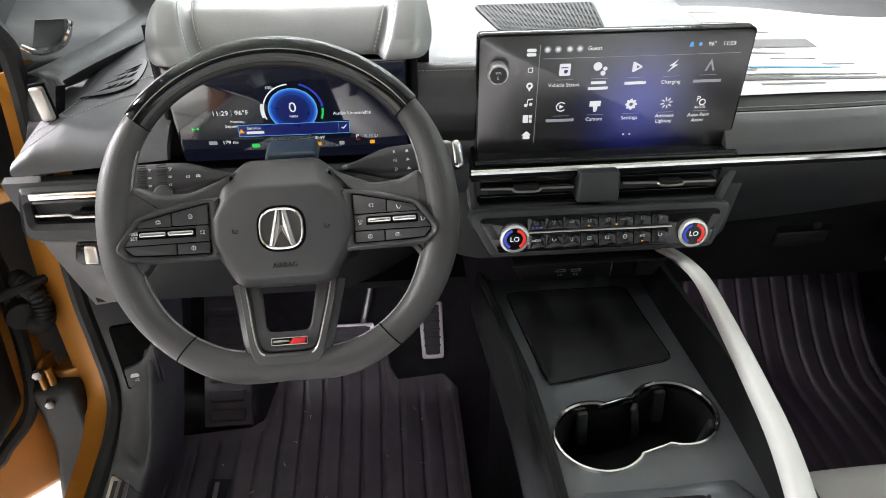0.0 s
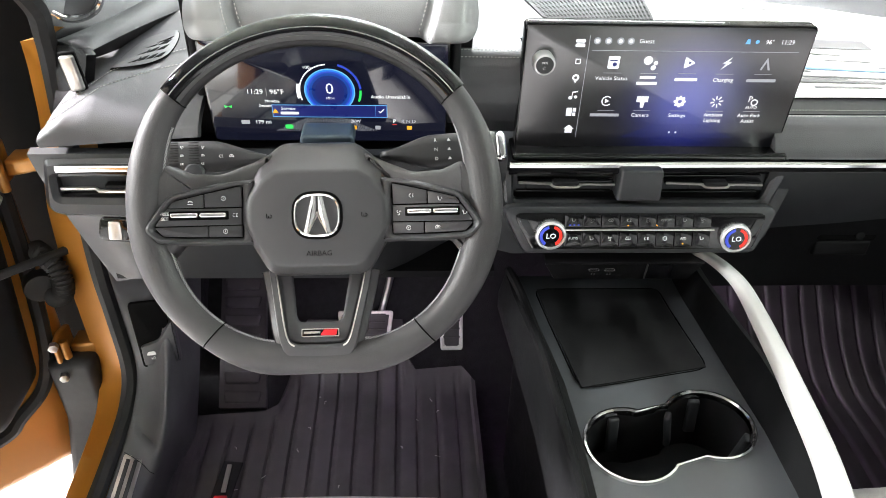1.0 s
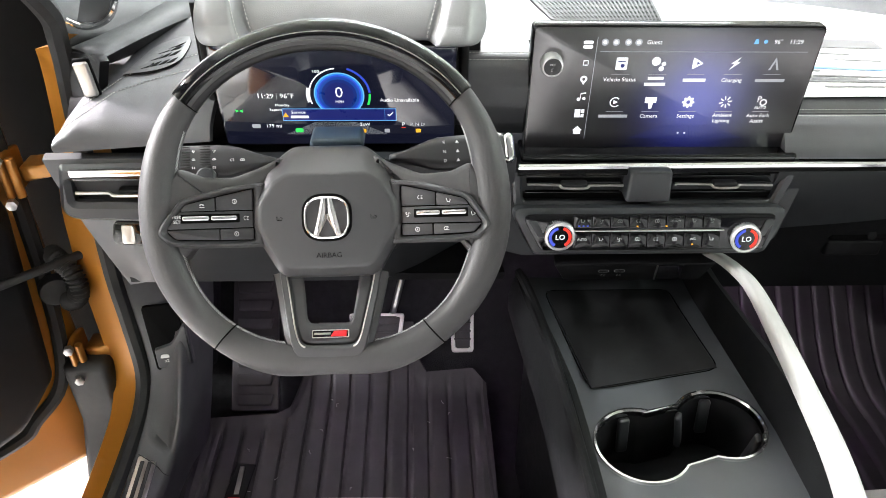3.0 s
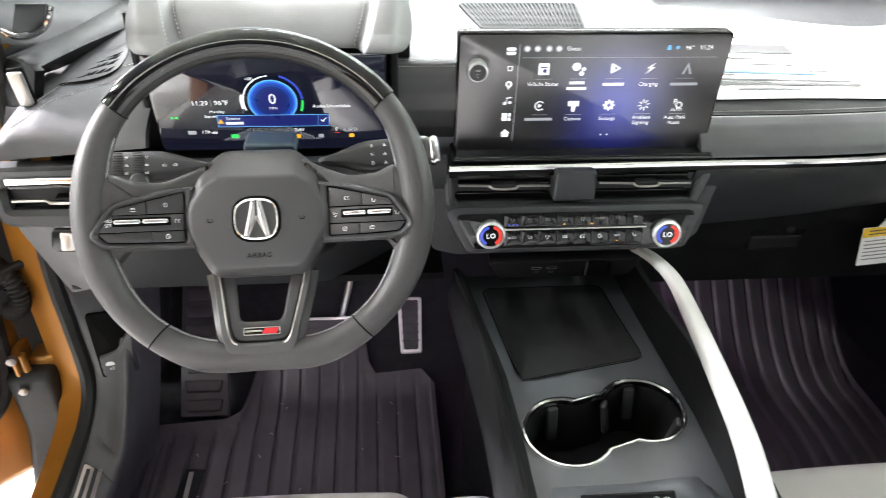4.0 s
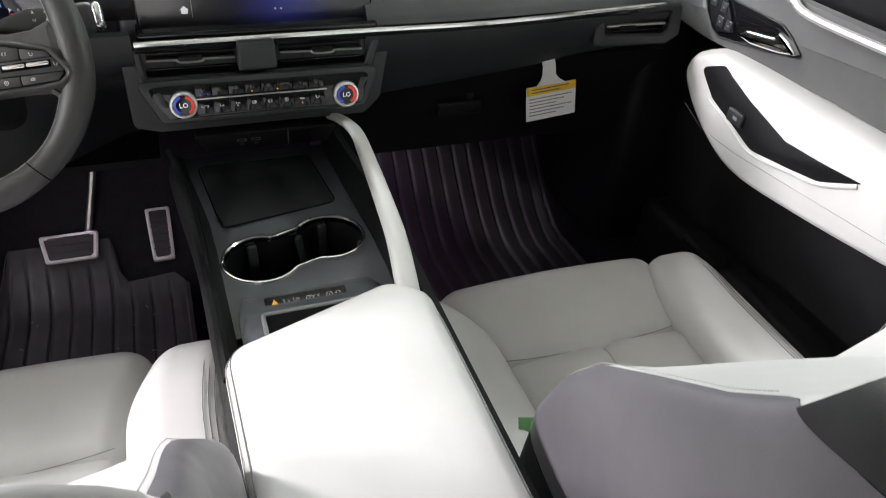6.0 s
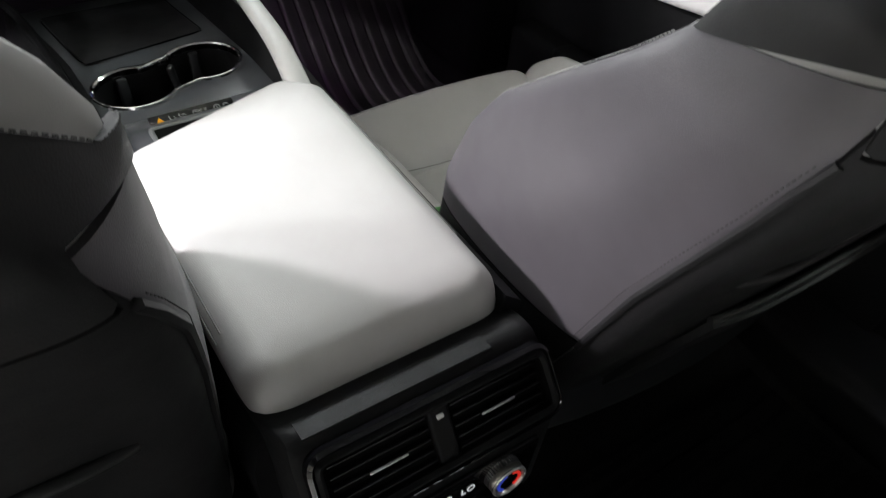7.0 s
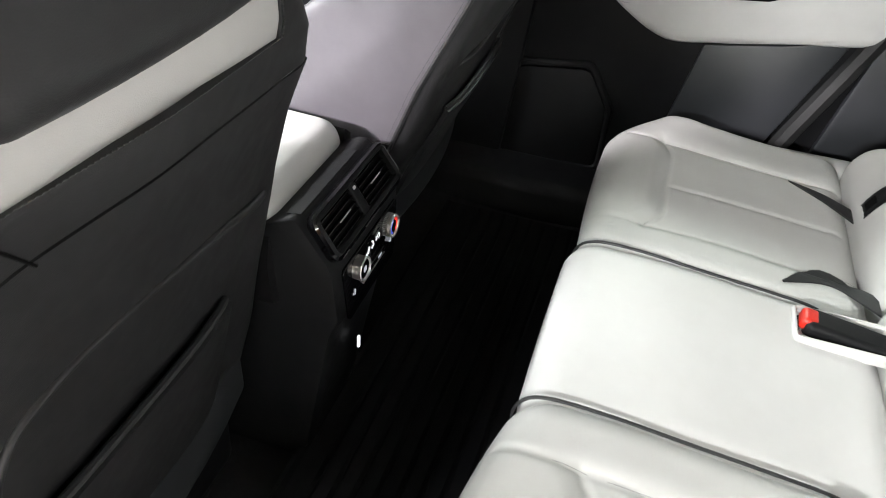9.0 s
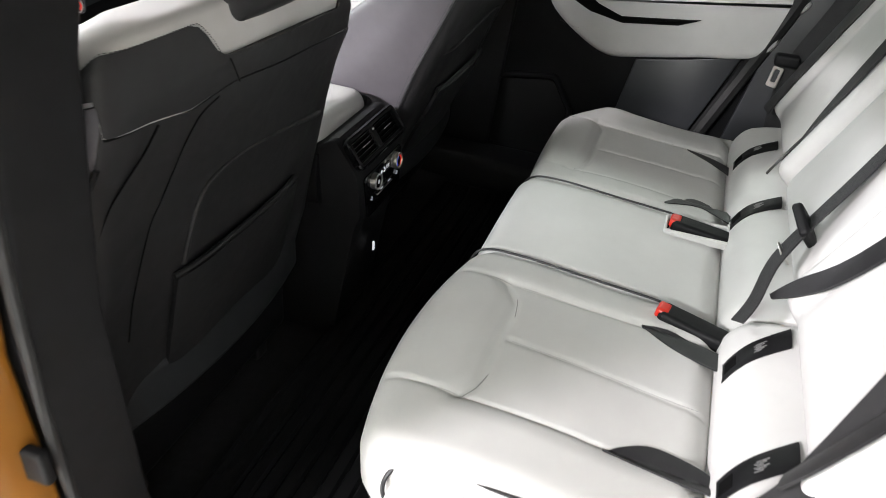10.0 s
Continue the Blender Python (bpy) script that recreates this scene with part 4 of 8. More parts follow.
ui("divider_line", quad(-0.0905, -0.058, -0.0899, 0.065), UI_GREY, disp, UIM)
ui("divider_line", quad(-0.086, 0.0482, 0.147, 0.0488), UI_GREY, disp, UIM)
for i, y in enumerate((0.0568, 0.0356, 0.0155, -0.0049, -0.0255, -0.0472)):
    x = -0.0998
    if i == 0:
        for k in (0.0022, -0.0028):
            ui("icon", rounded(quad(x - 0.0055, y + k - 0.002, x + 0.0055, y + k + 0.002), 0.002, 3), UI_WHITE, disp, UIM)
    elif i == 1:
        ui("icon", arc_band(x, y, 0.0030, 0.0042, 45, 405, 4), UI_WHITE, disp, UIM)
    elif i == 2:
        ui("icon", arc_band(x, y + 0.001, 0.0018, 0.0040, -60, 240, 16), UI_WHITE, disp, UIM)
        ui("icon", [(x - 0.0024, y - 0.001), (x, y - 0.006), (x + 0.0024, y - 0.001)], UI_WHITE, disp, UIM)
    elif i == 3:
        ui("icon", disc(x - 0.003, y - 0.003, 0.0022), UI_WHITE, disp, UIM)
        ui("icon", disc(x + 0.003, y - 0.002, 0.0020), UI_WHITE, disp, UIM)
        ui("icon", [(x - 0.0015, y - 0.003), (x - 0.0008, y - 0.003), (x - 0.0008, y + 0.003), (x + 0.005, y + 0.004), (x + 0.005, y + 0.0055), (x - 0.0015, y + 0.0045)], UI_WHITE, disp, UIM)
    elif i == 4:
        for q in ((-0.0055, -0.005, 0.001, 0.005), (0.002, 0.0005, 0.0055, 0.005), (0.002, -0.005, 0.0055, -0.0008)):
            ui("icon", quad(x + q[0], y + q[1], x + q[2], y + q[3]), UI_WHITE, disp, UIM)
    else:
        ui("icon", [(x - 0.0042, y - 0.005), (x + 0.0042, y - 0.005), (x + 0.0042, y), (x + 0.006, y), (x, y + 0.0055), (x - 0.006, y), (x - 0.0042, y)], UI_WHITE, disp, UIM)
for x in (-0.0816, -0.0694, -0.0559, -0.0444):
    ui("icon", disc(x, 0.0592, 0.0040), UI_GREY, disp, UIM)
    ui("icon", disc(x, 0.0592, 0.0022), UI_WHITE, disp, UIM, 0.0001)


def say(text, x, y, size, material, parent, m):
    return lettering("caption", text, size, material, m @ Matrix.Translation((x, y, 0.0001)), parent, depth=0.00005)


say("Guest", -0.0270, 0.0592, 0.0070, UI_WHITE, disp, UIM)
say("96\u00b0", 0.1109, 0.0598, 0.0070, UI_WHITE, disp, UIM)
say("11:29", 0.1310, 0.0598, 0.0072, UI_WHITE, disp, UIM)
ui("icon", [(0.0835, 0.0575), (0.0890, 0.0575), (0.0880, 0.063), (0.0850, 0.063)], UI_CYAN, disp, UIM)
ui("icon", disc(0.0966, 0.0602, 0.0022), UI_CYAN, disp, UIM)
for x in (-0.0592, -0.0172, 0.0263, 0.0690, 0.1135):
    ui("underline", quad(x - 0.010, 0.0222, x + 0.010, 0.0227), UI_GREY, disp, UIM)
    ui("underline", quad(x - 0.010, -0.0235, x + 0.010, -0.0230), UI_GREY, disp, UIM)
# first row of icons
ui("icon", rounded(quad(-0.0660, 0.0275, -0.0530, 0.0420), 0.0015, 3), UI_WHITE, disp, UIM)
ui("icon", quad(-0.0640, 0.0365, -0.0555, 0.0378), UI_NAVY, disp, UIM, 0.0001)
ui("icon", disc(-0.0582, 0.0325, 0.0024), UI_NAVY, disp, UIM, 0.0001)
ui("icon", disc(-0.0210, 0.0375, 0.0052), UI_WHITE, disp, UIM)
ui("icon", disc(-0.0120, 0.0345, 0.0026), UI_WHITE, disp, UIM)
ui("icon", disc(-0.0140, 0.0290, 0.0030), UI_WHITE, disp, UIM)
ui("icon", rounded([(0.0205, 0.0280), (0.0335, 0.0352), (0.0205, 0.0425)], 0.0015, 3), UI_WHITE, disp, UIM)
ui("icon", [(0.0255, 0.0335), (0.0290, 0.0353), (0.0255, 0.0372)], UI_NAVY, disp, UIM, 0.0001)
ui("icon", [(0.0630, 0.0275), (0.0685, 0.0350), (0.0640, 0.0350), (0.0740, 0.0425), (0.0700, 0.0365), (0.0745, 0.0365)], UI_WHITE, disp, UIM)
ui("icon", [(0.1080, 0.0275), (0.1140, 0.0425), (0.1200, 0.0275), (0.1175, 0.0275), (0.1140, 0.0370), (0.1105, 0.0275)], UI_GREY, disp, UIM)
# second row of icons
ui("icon", arc_band(-0.0600, -0.0115, 0.0048, 0.0062, 40, 320), UI_WHITE, disp, UIM)
ui("icon", [(-0.0620, -0.0143), (-0.0570, -0.0115), (-0.0620, -0.0087)], UI_WHITE, disp, UIM)
ui("icon", quad(-0.0255, -0.0125, -0.0120, -0.0055), UI_WHITE, disp, UIM)
ui("icon", [(-0.0200, -0.0195), (-0.0165, -0.0195), (-0.0155, -0.0125), (-0.0210, -0.0125)], UI_WHITE, disp, UIM)
ui("icon", arc_band(0.0254, -0.0115, 0.0024, 0.0056, 0, 360), UI_WHITE, disp, UIM)
for k in range(8):
    a = radians(45 * k)
    ui("icon", disc(0.0254 + 0.0058 * math.cos(a), -0.0115 + 0.0058 * math.sin(a), 0.0016, 6), UI_WHITE, disp, UIM)
    a += 0.2
    c, s_ = math.cos(a), math.sin(a)
    ui("icon", [(0.0690 + 0.0030 * c - 0.0006 * s_, -0.0115 + 0.0030 * s_ + 0.0006 * c), (0.0690 + 0.0030 * c + 0.0006 * s_, -0.0115 + 0.0030 * s_ - 0.0006 * c), (0.0690 + 0.0074 * c + 0.0006 * s_, -0.0115 + 0.0074 * s_ - 0.0006 * c), (0.0690 + 0.0074 * c - 0.0006 * s_, -0.0115 + 0.0074 * s_ + 0.0006 * c)], UI_WHITE, disp, UIM)
say("P", 0.1080, -0.0080, 0.0100, UI_WHITE, disp, UIM)
ui("icon", arc_band(0.1135, -0.0120, 0.0028, 0.0042, 0, 360), UI_WHITE, disp, UIM)
say("AUTO", 0.1115, -0.0185, 0.0050, UI_WHITE, disp, UIM)
for text, x, y in (("Vehicle Status", -0.0592, 0.0160), ("Charging", 0.0692, 0.0152), ("Camera", -0.0180, -0.0290), ("Settings", 0.0255, -0.0290), ("Ambient", 0.0690, -0.0280), ("Lighting", 0.0690, -0.0350), ("Auto Park", 0.1115, -0.0285), ("Assist", 0.1115, -0.0355)):
    say(text, x, y, 0.0066, UI_WHITE, disp, UIM)
for x, y, w, mt in ((-0.0180, 0.0175, 0.018, UI_WHITE), (-0.0180, 0.0105, 0.024, UI_WHITE), (0.0263, 0.0155, 0.026, UI_WHITE), (0.1135, 0.0150, 0.034, UI_GREY), (-0.0600, -0.0290, 0.034, UI_GREY)):
    ui("caption_bar", quad(x - w / 2, y - 0.0018, x + w / 2, y + 0.0018), mt, disp, UIM)
for x in (0.0211, 0.0290):
    ui("page_dot", disc(x, -0.0508, 0.0013, 10), UI_WHITE, disp, UIM)
rays = []
for k in range(-14, 15):
    x0, x1 = 0.030 + 0.0020 * k, 0.030 + 0.0048 * k
    rays.append(prism([(x0, -0.040), (x0 + 0.0003, -0.040), (x1 + 0.0009, -0.058), (x1, -0.058)], 0.0001, 0.00002, UIM, 1))
tagged(part("floor_rays", geo_join(*rays), UI_NAVY, disp), kind="stuff")
part("knob_face", cyl(0.0098, 0.0004, 24, 0, DM @ Matrix.Translation((-0.139, 0.036, 0.0281))), PIANO, disp)
lettering("caption", "VOL", 0.0038, PRINT, DM @ Matrix.Translation((-0.139, 0.0385, 0.0284)), disp)
part("power_mark", moved(tube([(0.0016 * math.cos(t), 0.0016 * math.sin(t), 0) for t in [0.9 + 4.5 * i / 10 for i in range(11)]], 0.0002, 4), DM @ Matrix.Translation((-0.139, 0.0325, 0.0284))), PRINT, disp)
# pictures on the instrument display
part("display_glass", prism(rounded(quad(-0.131, -0.059, 0.131, 0.064), 0.005, 4), 0.0004, 0.0001, KM @ Matrix.Translation((0, 0, 0.0120))), DISPLAY2, clus, "glossy dark display glass")
CLM = KM @ Matrix.Translation((-0.007, 0, 0.0126))
CX, CY = 0.0095, 0.006
ui("speed_glow", disc(CX, CY, 0.0278, 48), UI_CYAN, clus, CLM)
for k, (r, mt) in enumerate(((0.0264, UI_RING), (0.0246, UI_BLUE), (0.0226, UI_DISC), (0.0196, UI_DEEP), (0.0160, UI_NAVY))):
    ui("speed_core", disc(CX, CY, r, 40), mt, clus, CLM, 0.00006 * (k + 1))
ui("power_arc", arc_band(CX, CY, 0.0320, 0.0335, 95, 200), UI_WHITE, clus, CLM)
ui("power_arc", arc_band(CX, CY, 0.0320, 0.0365, 165, 195, 10), UI_WHITE, clus, CLM, 0.0001)
ui("range_arc", arc_band(CX, CY, 0.0325, 0.0350, 5, 72), UI_BLUE, clus, CLM)
ui("range_arc", arc_band(CX, CY, 0.0325, 0.0350, -22, 2, 8), UI_GREEN, clus, CLM)
say("0", CX, CY + 0.003, 0.0190, UI_WHITE, clus, CLM @ Matrix.Translation((0, 0, 0.0005)))
say("MPH", CX, CY - 0.0085, 0.0048, UI_WHITE, clus, CLM @ Matrix.Translation((0, 0, 0.0005)))
say("100-", CX - 0.0225, CY + 0.0290, 0.0055, UI_WHITE, clus, CLM)
say("11:29", -0.0725, 0.0045, 0.0085, UI_WHITE, clus, CLM)
ui("divider_line", quad(-0.0600, 0.000, -0.0596, 0.009), UI_GREY, clus, CLM)
say("96\u00b0F", -0.0485, 0.0045, 0.0085, UI_WHITE, clus, CLM)
say("Monday,", -0.0545, -0.0070, 0.0050, UI_WHITE, clus, CLM)
say("September", -0.0590, -0.0128, 0.0050, UI_WHITE, clus, CLM)
say("179 mi", -0.0680, -0.0345, 0.0066, UI_WHITE, clus, CLM)
ui("battery", rounded(quad(-0.0925, -0.0370, -0.0830, -0.0320), 0.001, 3), UI_GREY, clus, CLM)
ui("lamp_mark", [(-0.108, -0.0165), (-0.104, -0.0145), (-0.108, -0.0125)], UI_GREEN, clus, CLM)
ui("lamp_mark", [(-0.100, -0.0165), (-0.104, -0.0145), (-0.100, -0.0125)], UI_GREEN, clus, CLM)
ui("car_mark", rounded(quad(-0.0440, -0.0430, -0.0350, -0.0375), 0.002, 3), UI_GREEN, clus, CLM)
BOX = quad(-0.0560, -0.0270, 0.0720, -0.0110)
ui("message_box", BOX, UI_NAVY, clus, CLM, 0.0006)
part("message_edge", ring_prism(BOX, inset(BOX, 0.0006), 0.0002, 0.00003, CLM @ Matrix.Translation((0, 0, 0.0007))), UI_CYAN, clus)
ui("warning_sign", [(-0.0560, -0.0220), (-0.0490, -0.0220), (-0.0525, -0.0160)], UI_AMBER, clus, CLM, 0.0008)
say("Service", -0.0380, -0.0158, 0.0055, UI_WHITE, clus, CLM @ Matrix.Translation((0, 0, 0.0008)))
ui("caption_bar", quad(-0.0470, -0.0235, -0.0270, -0.0200), UI_WHITE, clus, CLM, 0.0008)
ui("divider_line", quad(0.0590, -0.0260, 0.0593, -0.0120), UI_CYAN, clus, CLM, 0.0008)
ui("tick_mark", [(0.0620, -0.0190), (0.0645, -0.0215), (0.0690, -0.0160), (0.0680, -0.0153), (0.0645, -0.0195), (0.0628, -0.0180)], UI_WHITE, clus, CLM, 0.0008)
say("Audio Unavailable", 0.0760, -0.0005, 0.0060, UI_WHITE, clus, CLM)
say("2kW", 0.0360, -0.0325, 0.0058, UI_WHITE, clus, CLM)
say("14mi", 0.0180, -0.0415, 0.0052, UI_WHITE, clus, CLM)
say("P", 0.0800, -0.0325, 0.0070, UI_WHITE, clus, CLM)
ui("gear_line", quad(0.0775, -0.0372, 0.0828, -0.0364), UI_RED, clus, CLM)
say("R N D", 0.0960, -0.0325, 0.0062, UI_GREY, clus, CLM)
for x, mt in ((0.0340, UI_AMBER), (0.0610, UI_GREY), (0.0970, UI_AMBER)):
    ui("warning_lamp", rounded(quad(x - 0.003, -0.0435, x + 0.003, -0.0385), 0.001, 3), mt, clus, CLM)
rays = []
for k in range(-16, 17):
    x0, x1 = 0.003 + 0.0014 * k, 0.003 + 0.0036 * k
    rays.append(prism([(x0, -0.0290), (x0 + 0.0002, -0.0290), (x1 + 0.0006, -0.046), (x1, -0.046)], 0.0001, 0.00002, CLM, 1))
tagged(part("floor_rays", geo_join(*rays), UI_GREY, clus), kind="stuff")

# dash top on the passenger side
def pad_z(x, y):
    dy = y - strip_y(x)
    return interp(dy, PAD)


part("defrost_grille", sheet(lambda u, v: (0.560 + 0.060 * u + 0.03 * v, 0.900 + 0.085 * v, pad_z(0.6, 0.900 + 0.085 * v) + 0.0022), 4, 8, 0.003), PANEL, dash, "dark defroster grille")
for k in range(4):
    y = 0.910 + 0.019 * k
    for j in range(3):
        part("grille_hole", moved(rbox((0.013, 0.012, 0.002), 0.0005, 1), Matrix.Translation((0.572 + 0.0175 * j + 0.03 * (y - 0.90) / 0.085, y, pad_z(0.6, y) + 0.0024)) @ Matrix.Rotation(radians(8), 4, "X")), HOLE, dash)
spk_o = rounded([(-0.111, 0.955), (0.030, 0.955), (0.044, 1.075), (-0.132, 1.075)], 0.012, 4)
sg_ = part("speaker_grille", prism(spk_o, 0.003, 0.0012, Matrix.Translation((0, 0, 0.7558))), PLASTIC, dash, "perforated black speaker grille")
dots = []
for j in range(21):
    w = j / 20
    for i in range(28):
        dots.append(rbox((0.0027, 0.0026, 0.0006), 0.0002, 1, at=((-0.106 - 0.018 * w) * (1 - i / 27) + (0.025 + 0.013 * w) * i / 27, 0.960 + 0.109 * w, 0.7588)))
tagged(part("grille_dots", geo_join(*dots), HOLE, sg_), kind="stuff")
paper = thing("window_sticker", "large white printed price sticker lying on the dashboard", "paper", (0.3, 0.95, 0.71))


def sticker(u, v, up=0.0):
    a = Vector((0.190, 0.868)).lerp(Vector((0.540, 0.872)), u)
    b = Vector((0.045, 1.135)).lerp(Vector((0.548, 1.055)), u)
    q = a.lerp(b, v)
    return (q.x, q.y, pad_z(max(0.16, q.x), q.y) + 0.0045 + up + 0.003 * math.sin(u * 9 + v * 4) * v + 0.006 * max(0, u - 0.9) * 10 * v)


part("sheet", sheet(lambda u, v: sticker(u, v), 24, 24, 0.0008), PAPER, paper)
part("film_edge", sheet(lambda u, v: sticker(0.93 + 0.12 * u, -0.01 + 1.0 * v, 0.0015), 4, 20, 0.0005), FILM, paper, "clear plastic film edge")


def print_bar(u0, u1, v0, v1, material):
    part("print_bar", sheet(lambda u, v: sticker(u0 + (u1 - u0) * u, v0 + (v1 - v0) * v, 0.0010), 6, 2, 0.0003), material, paper)


rnd = random.Random(8)
for u0, u1, v0, v1 in ((0.08, 0.62, 0.10, 0.125), (0.10, 0.60, 0.145, 0.158), (0.04, 0.16, 0.36, 0.38), (0.06, 0.30, 0.50, 0.55), (0.30, 0.52, 0.46, 0.56), (0.04, 0.12, 0.78, 0.80)):
    print_bar(u0, u1, v0, v1, INK)
for k in range(14):
    u0, v0 = rnd.uniform(0.03, 0.45), 0.06 + 0.065 * k
    print_bar(u0, u0 + rnd.uniform(0.08, 0.25), v0, v0 + 0.012, GREYPRINT)
print_bar(0.12, 0.5, 0.215, 0.235, BLUEINK)
# airbag card hanging from the glove box
card = thing("airbag_card", "white and yellow airbag warning card hanging on a white strap", "card", (0.52, 0.855, 0.43))
TM = frame_m((0.517, 0.858, 0.462), (1, -0.06, 0.10), (0, -1, 0.12))
co = rounded(quad(-0.050, -0.032, 0.050, 0.032), 0.002, 3)
part("card", prism(co, 0.0010, 0.0003, TM), PAPER, card)
part("yellow_band", prism(rounded(quad(-0.0495, 0.016, 0.0495, 0.0315), 0.001, 2), 0.0006, 0.0001, TM @ Matrix.Translation((0, 0, 0.0010))), YELLOW, card, "yellow band")
for k in range(2):
    part("print_bar", prism(quad(-0.040, 0.0255 - 0.0055 * k, 0.036 - 0.02 * k, 0.0275 - 0.0055 * k), 0.0004, 0.0001, TM @ Matrix.Translation((0, 0, 0.0016))), INK, card)
for k in range(6):
    part("print_bar", prism(quad(-0.044, 0.0085 - 0.0062 * k, 0.042 - 0.016 * (k % 3), 0.0100 - 0.0062 * k), 0.0004, 0.0001, TM @ Matrix.Translation((0, 0, 0.0010))), GREYPRINT, card)
st = [(0.492, 0.870, 0.552, 0.012), (0.496, 0.858, 0.545, 0.013), (0.500, 0.855, 0.530, 0.0125), (0.502, 0.855, 0.515, 0.013), (0.506, 0.856, 0.505, 0.018), (0.512, 0.8565, 0.494, 0.030)]
part("strap", loft([[(x - w, y, z), (x + w, y, z + 0.1 * w), (x + w, y - 0.001, z + 0.1 * w), (x - w, y - 0.001, z)] for x, y, z, w in st]), PAPER, card)

# small violet lamps under the dash
foot = thing("footwell_lamp", "small violet footwell lamp under the dashboard", "lamp", (0.19, 1.0, 0.355))
part("lamp_case", rbox((0.07, 0.04, 0.014), 0.003, 2, at=(0.19, 1.0, 0.356)), PLASTIC, foot)
part("lamp_lens", rbox((0.056, 0.028, 0.004), 0.001, 2, at=(0.19, 1.0, 0.3475)), VIOLET_LAMP, foot, "violet lens")
foot = thing("footwell_lamp", "small dim violet footwell lamp under the dashboard", "lamp", (-0.36, 0.99, 0.410))
part("lamp_case", rbox((0.07, 0.04, 0.014), 0.003, 2, at=(-0.36, 0.99, 0.416)), PLASTIC, foot)
part("lamp_lens", rbox((0.056, 0.028, 0.004), 0.001, 2, at=(-0.36, 0.99, 0.4075)), FOOT_LAMP, foot, "violet lens")

# ---------------------------------------------------------------- steering wheel
wheel = thing("steering_wheel", "dark grey leather steering wheel with flat bottom and black gloss top", "steering wheel", (-0.366, 0.64, 0.66))
WA = 33.0
WN = Vector((0, -math.cos(radians(WA)), math.sin(radians(WA))))
WM = frame_m(Vector((-0.364, 0.598, 0.692)) + WN * 0.004, (1, 0, 0), WN) @ Matrix.Rotation(radians(1.2), 4, "Z")
# outer and inner radius of the rim by the angle from its right side
RIM_OUT = [(-90, 0.1405), (-80, 0.1427), (-70, 0.1490), (-62, 0.1515), (-52, 0.1530), (-42, 0.1555), (-30, 0.1590), (-20, 0.1615), (-10, 0.1640), (0, 0.1655), (10, 0.1675), (20, 0.1700), (28, 0.1722), (36, 0.1735), (45, 0.1748), (55, 0.1750), (70, 0.1755), (90, 0.1760)]
RIM_IN = [(-90, 0.1105), (-80, 0.1122), (-70, 0.1172), (-62, 0.1210), (-52, 0.1245), (-42, 0.1275), (-30, 0.1295), (-20, 0.1295), (-10, 0.1310), (0, 0.1335), (10, 0.1350), (20, 0.1390), (28, 0.1440), (36, 0.1480), (45, 0.1500), (55, 0.1510), (70, 0.1510), (90, 0.1500)]


def rim_edges(a):
    """The rim's outer and inner radius at the angle a, alike on both sides."""
    d = math.degrees(math.asin(max(-1.0, min(1.0, math.sin(a)))))
    return tuple(sum(interp(d + k, t) for k in (-5, -2.5, 0, 2.5, 5)) / 5 for t in (RIM_OUT, RIM_IN))


def rim_point(a, side=0.0, lift=0.0):
    """A point of the rim's cross-section at the angle a: side -1 inner edge, 0 middle, 1 outer edge; lift in metres."""
    o, i = rim_edges(a)
    r = (o + i) / 2 + side * (o - i) / 2
    return Vector((r * math.cos(a), r * math.sin(a), lift))


def rim_radius(a):
    o, i = rim_edges(a)
    return (o - i) / 2


N = 144
ring = [2 * math.pi * i / N for i in range(N)]
rim = part("rim", moved(tube([rim_point(a) for a in ring], [rim_radius(a) for a in ring], 18, True, up=(0, 0, 1)), WM), RIM, wheel)
arc = [radians(41 + 98 * i / 48) for i in range(49)]
part("gloss_inlay", moved(tube([rim_point(a, 0.10, 0.0020) for a in arc], [rim_radius(a) * 0.93 for a in arc], 20, up=(0, 0, 1)), WM), PIANO, wheel, "piano black upper rim inlay")
part("rim_cap", moved(tube([rim_point(a, 0.66, 0.0034) for a in arc], [rim_radius(a) * 0.44 for a in arc], 12, up=(0, 0, 1)), WM), RIM, wheel, "dark leather band along the upper rim")
part("inlay_line", moved(tube([rim_point(a, 0.02, rim_radius(a) * 0.93 + 0.0018) for a in arc], 0.0006, 5, up=(0, 0, 1)), WM), SATIN, wheel, "thin bright line in the inlay")
part("inner_band", moved(tube([rim_point(a, -0.60, 0.0026) for a in arc], [rim_radius(a) * 0.50 for a in arc], 12, up=(0, 0, 1)), WM), BLACK, wheel, "black leather inner band")
for s0, s1 in ((43, 137), (147, 166), (192, 250), (-70, -12), (14, 33)):
    n = int(abs(s1 - s0) / 1.15)
    for k in (0, 1):
        zig = []
        for i in range(n + 1):
            a = radians(s0 + (s1 - s0) * i / n)
            t = radians(6 if (i + k) % 2 else 19)
            zig.append(WM @ rim_point(a, -math.cos(t) * 1.03, rim_radius(a) * math.sin(t) * 1.03))
        part("stitching", tube(zig, 0.00036, 5), RIMTHREAD, rim)
for a in (41, 139, -48, 228):
    t0 = radians(a)
    o = [rim_point(t0, 1.03 * math.cos(t), 1.03 * rim_radius(t0) * math.sin(t)) for t in [2 * math.pi * i / 24 for i in range(24)]]
    part("joint_seam", moved(tube(o, 0.0007, 5, True), WM), HOLE, rim)
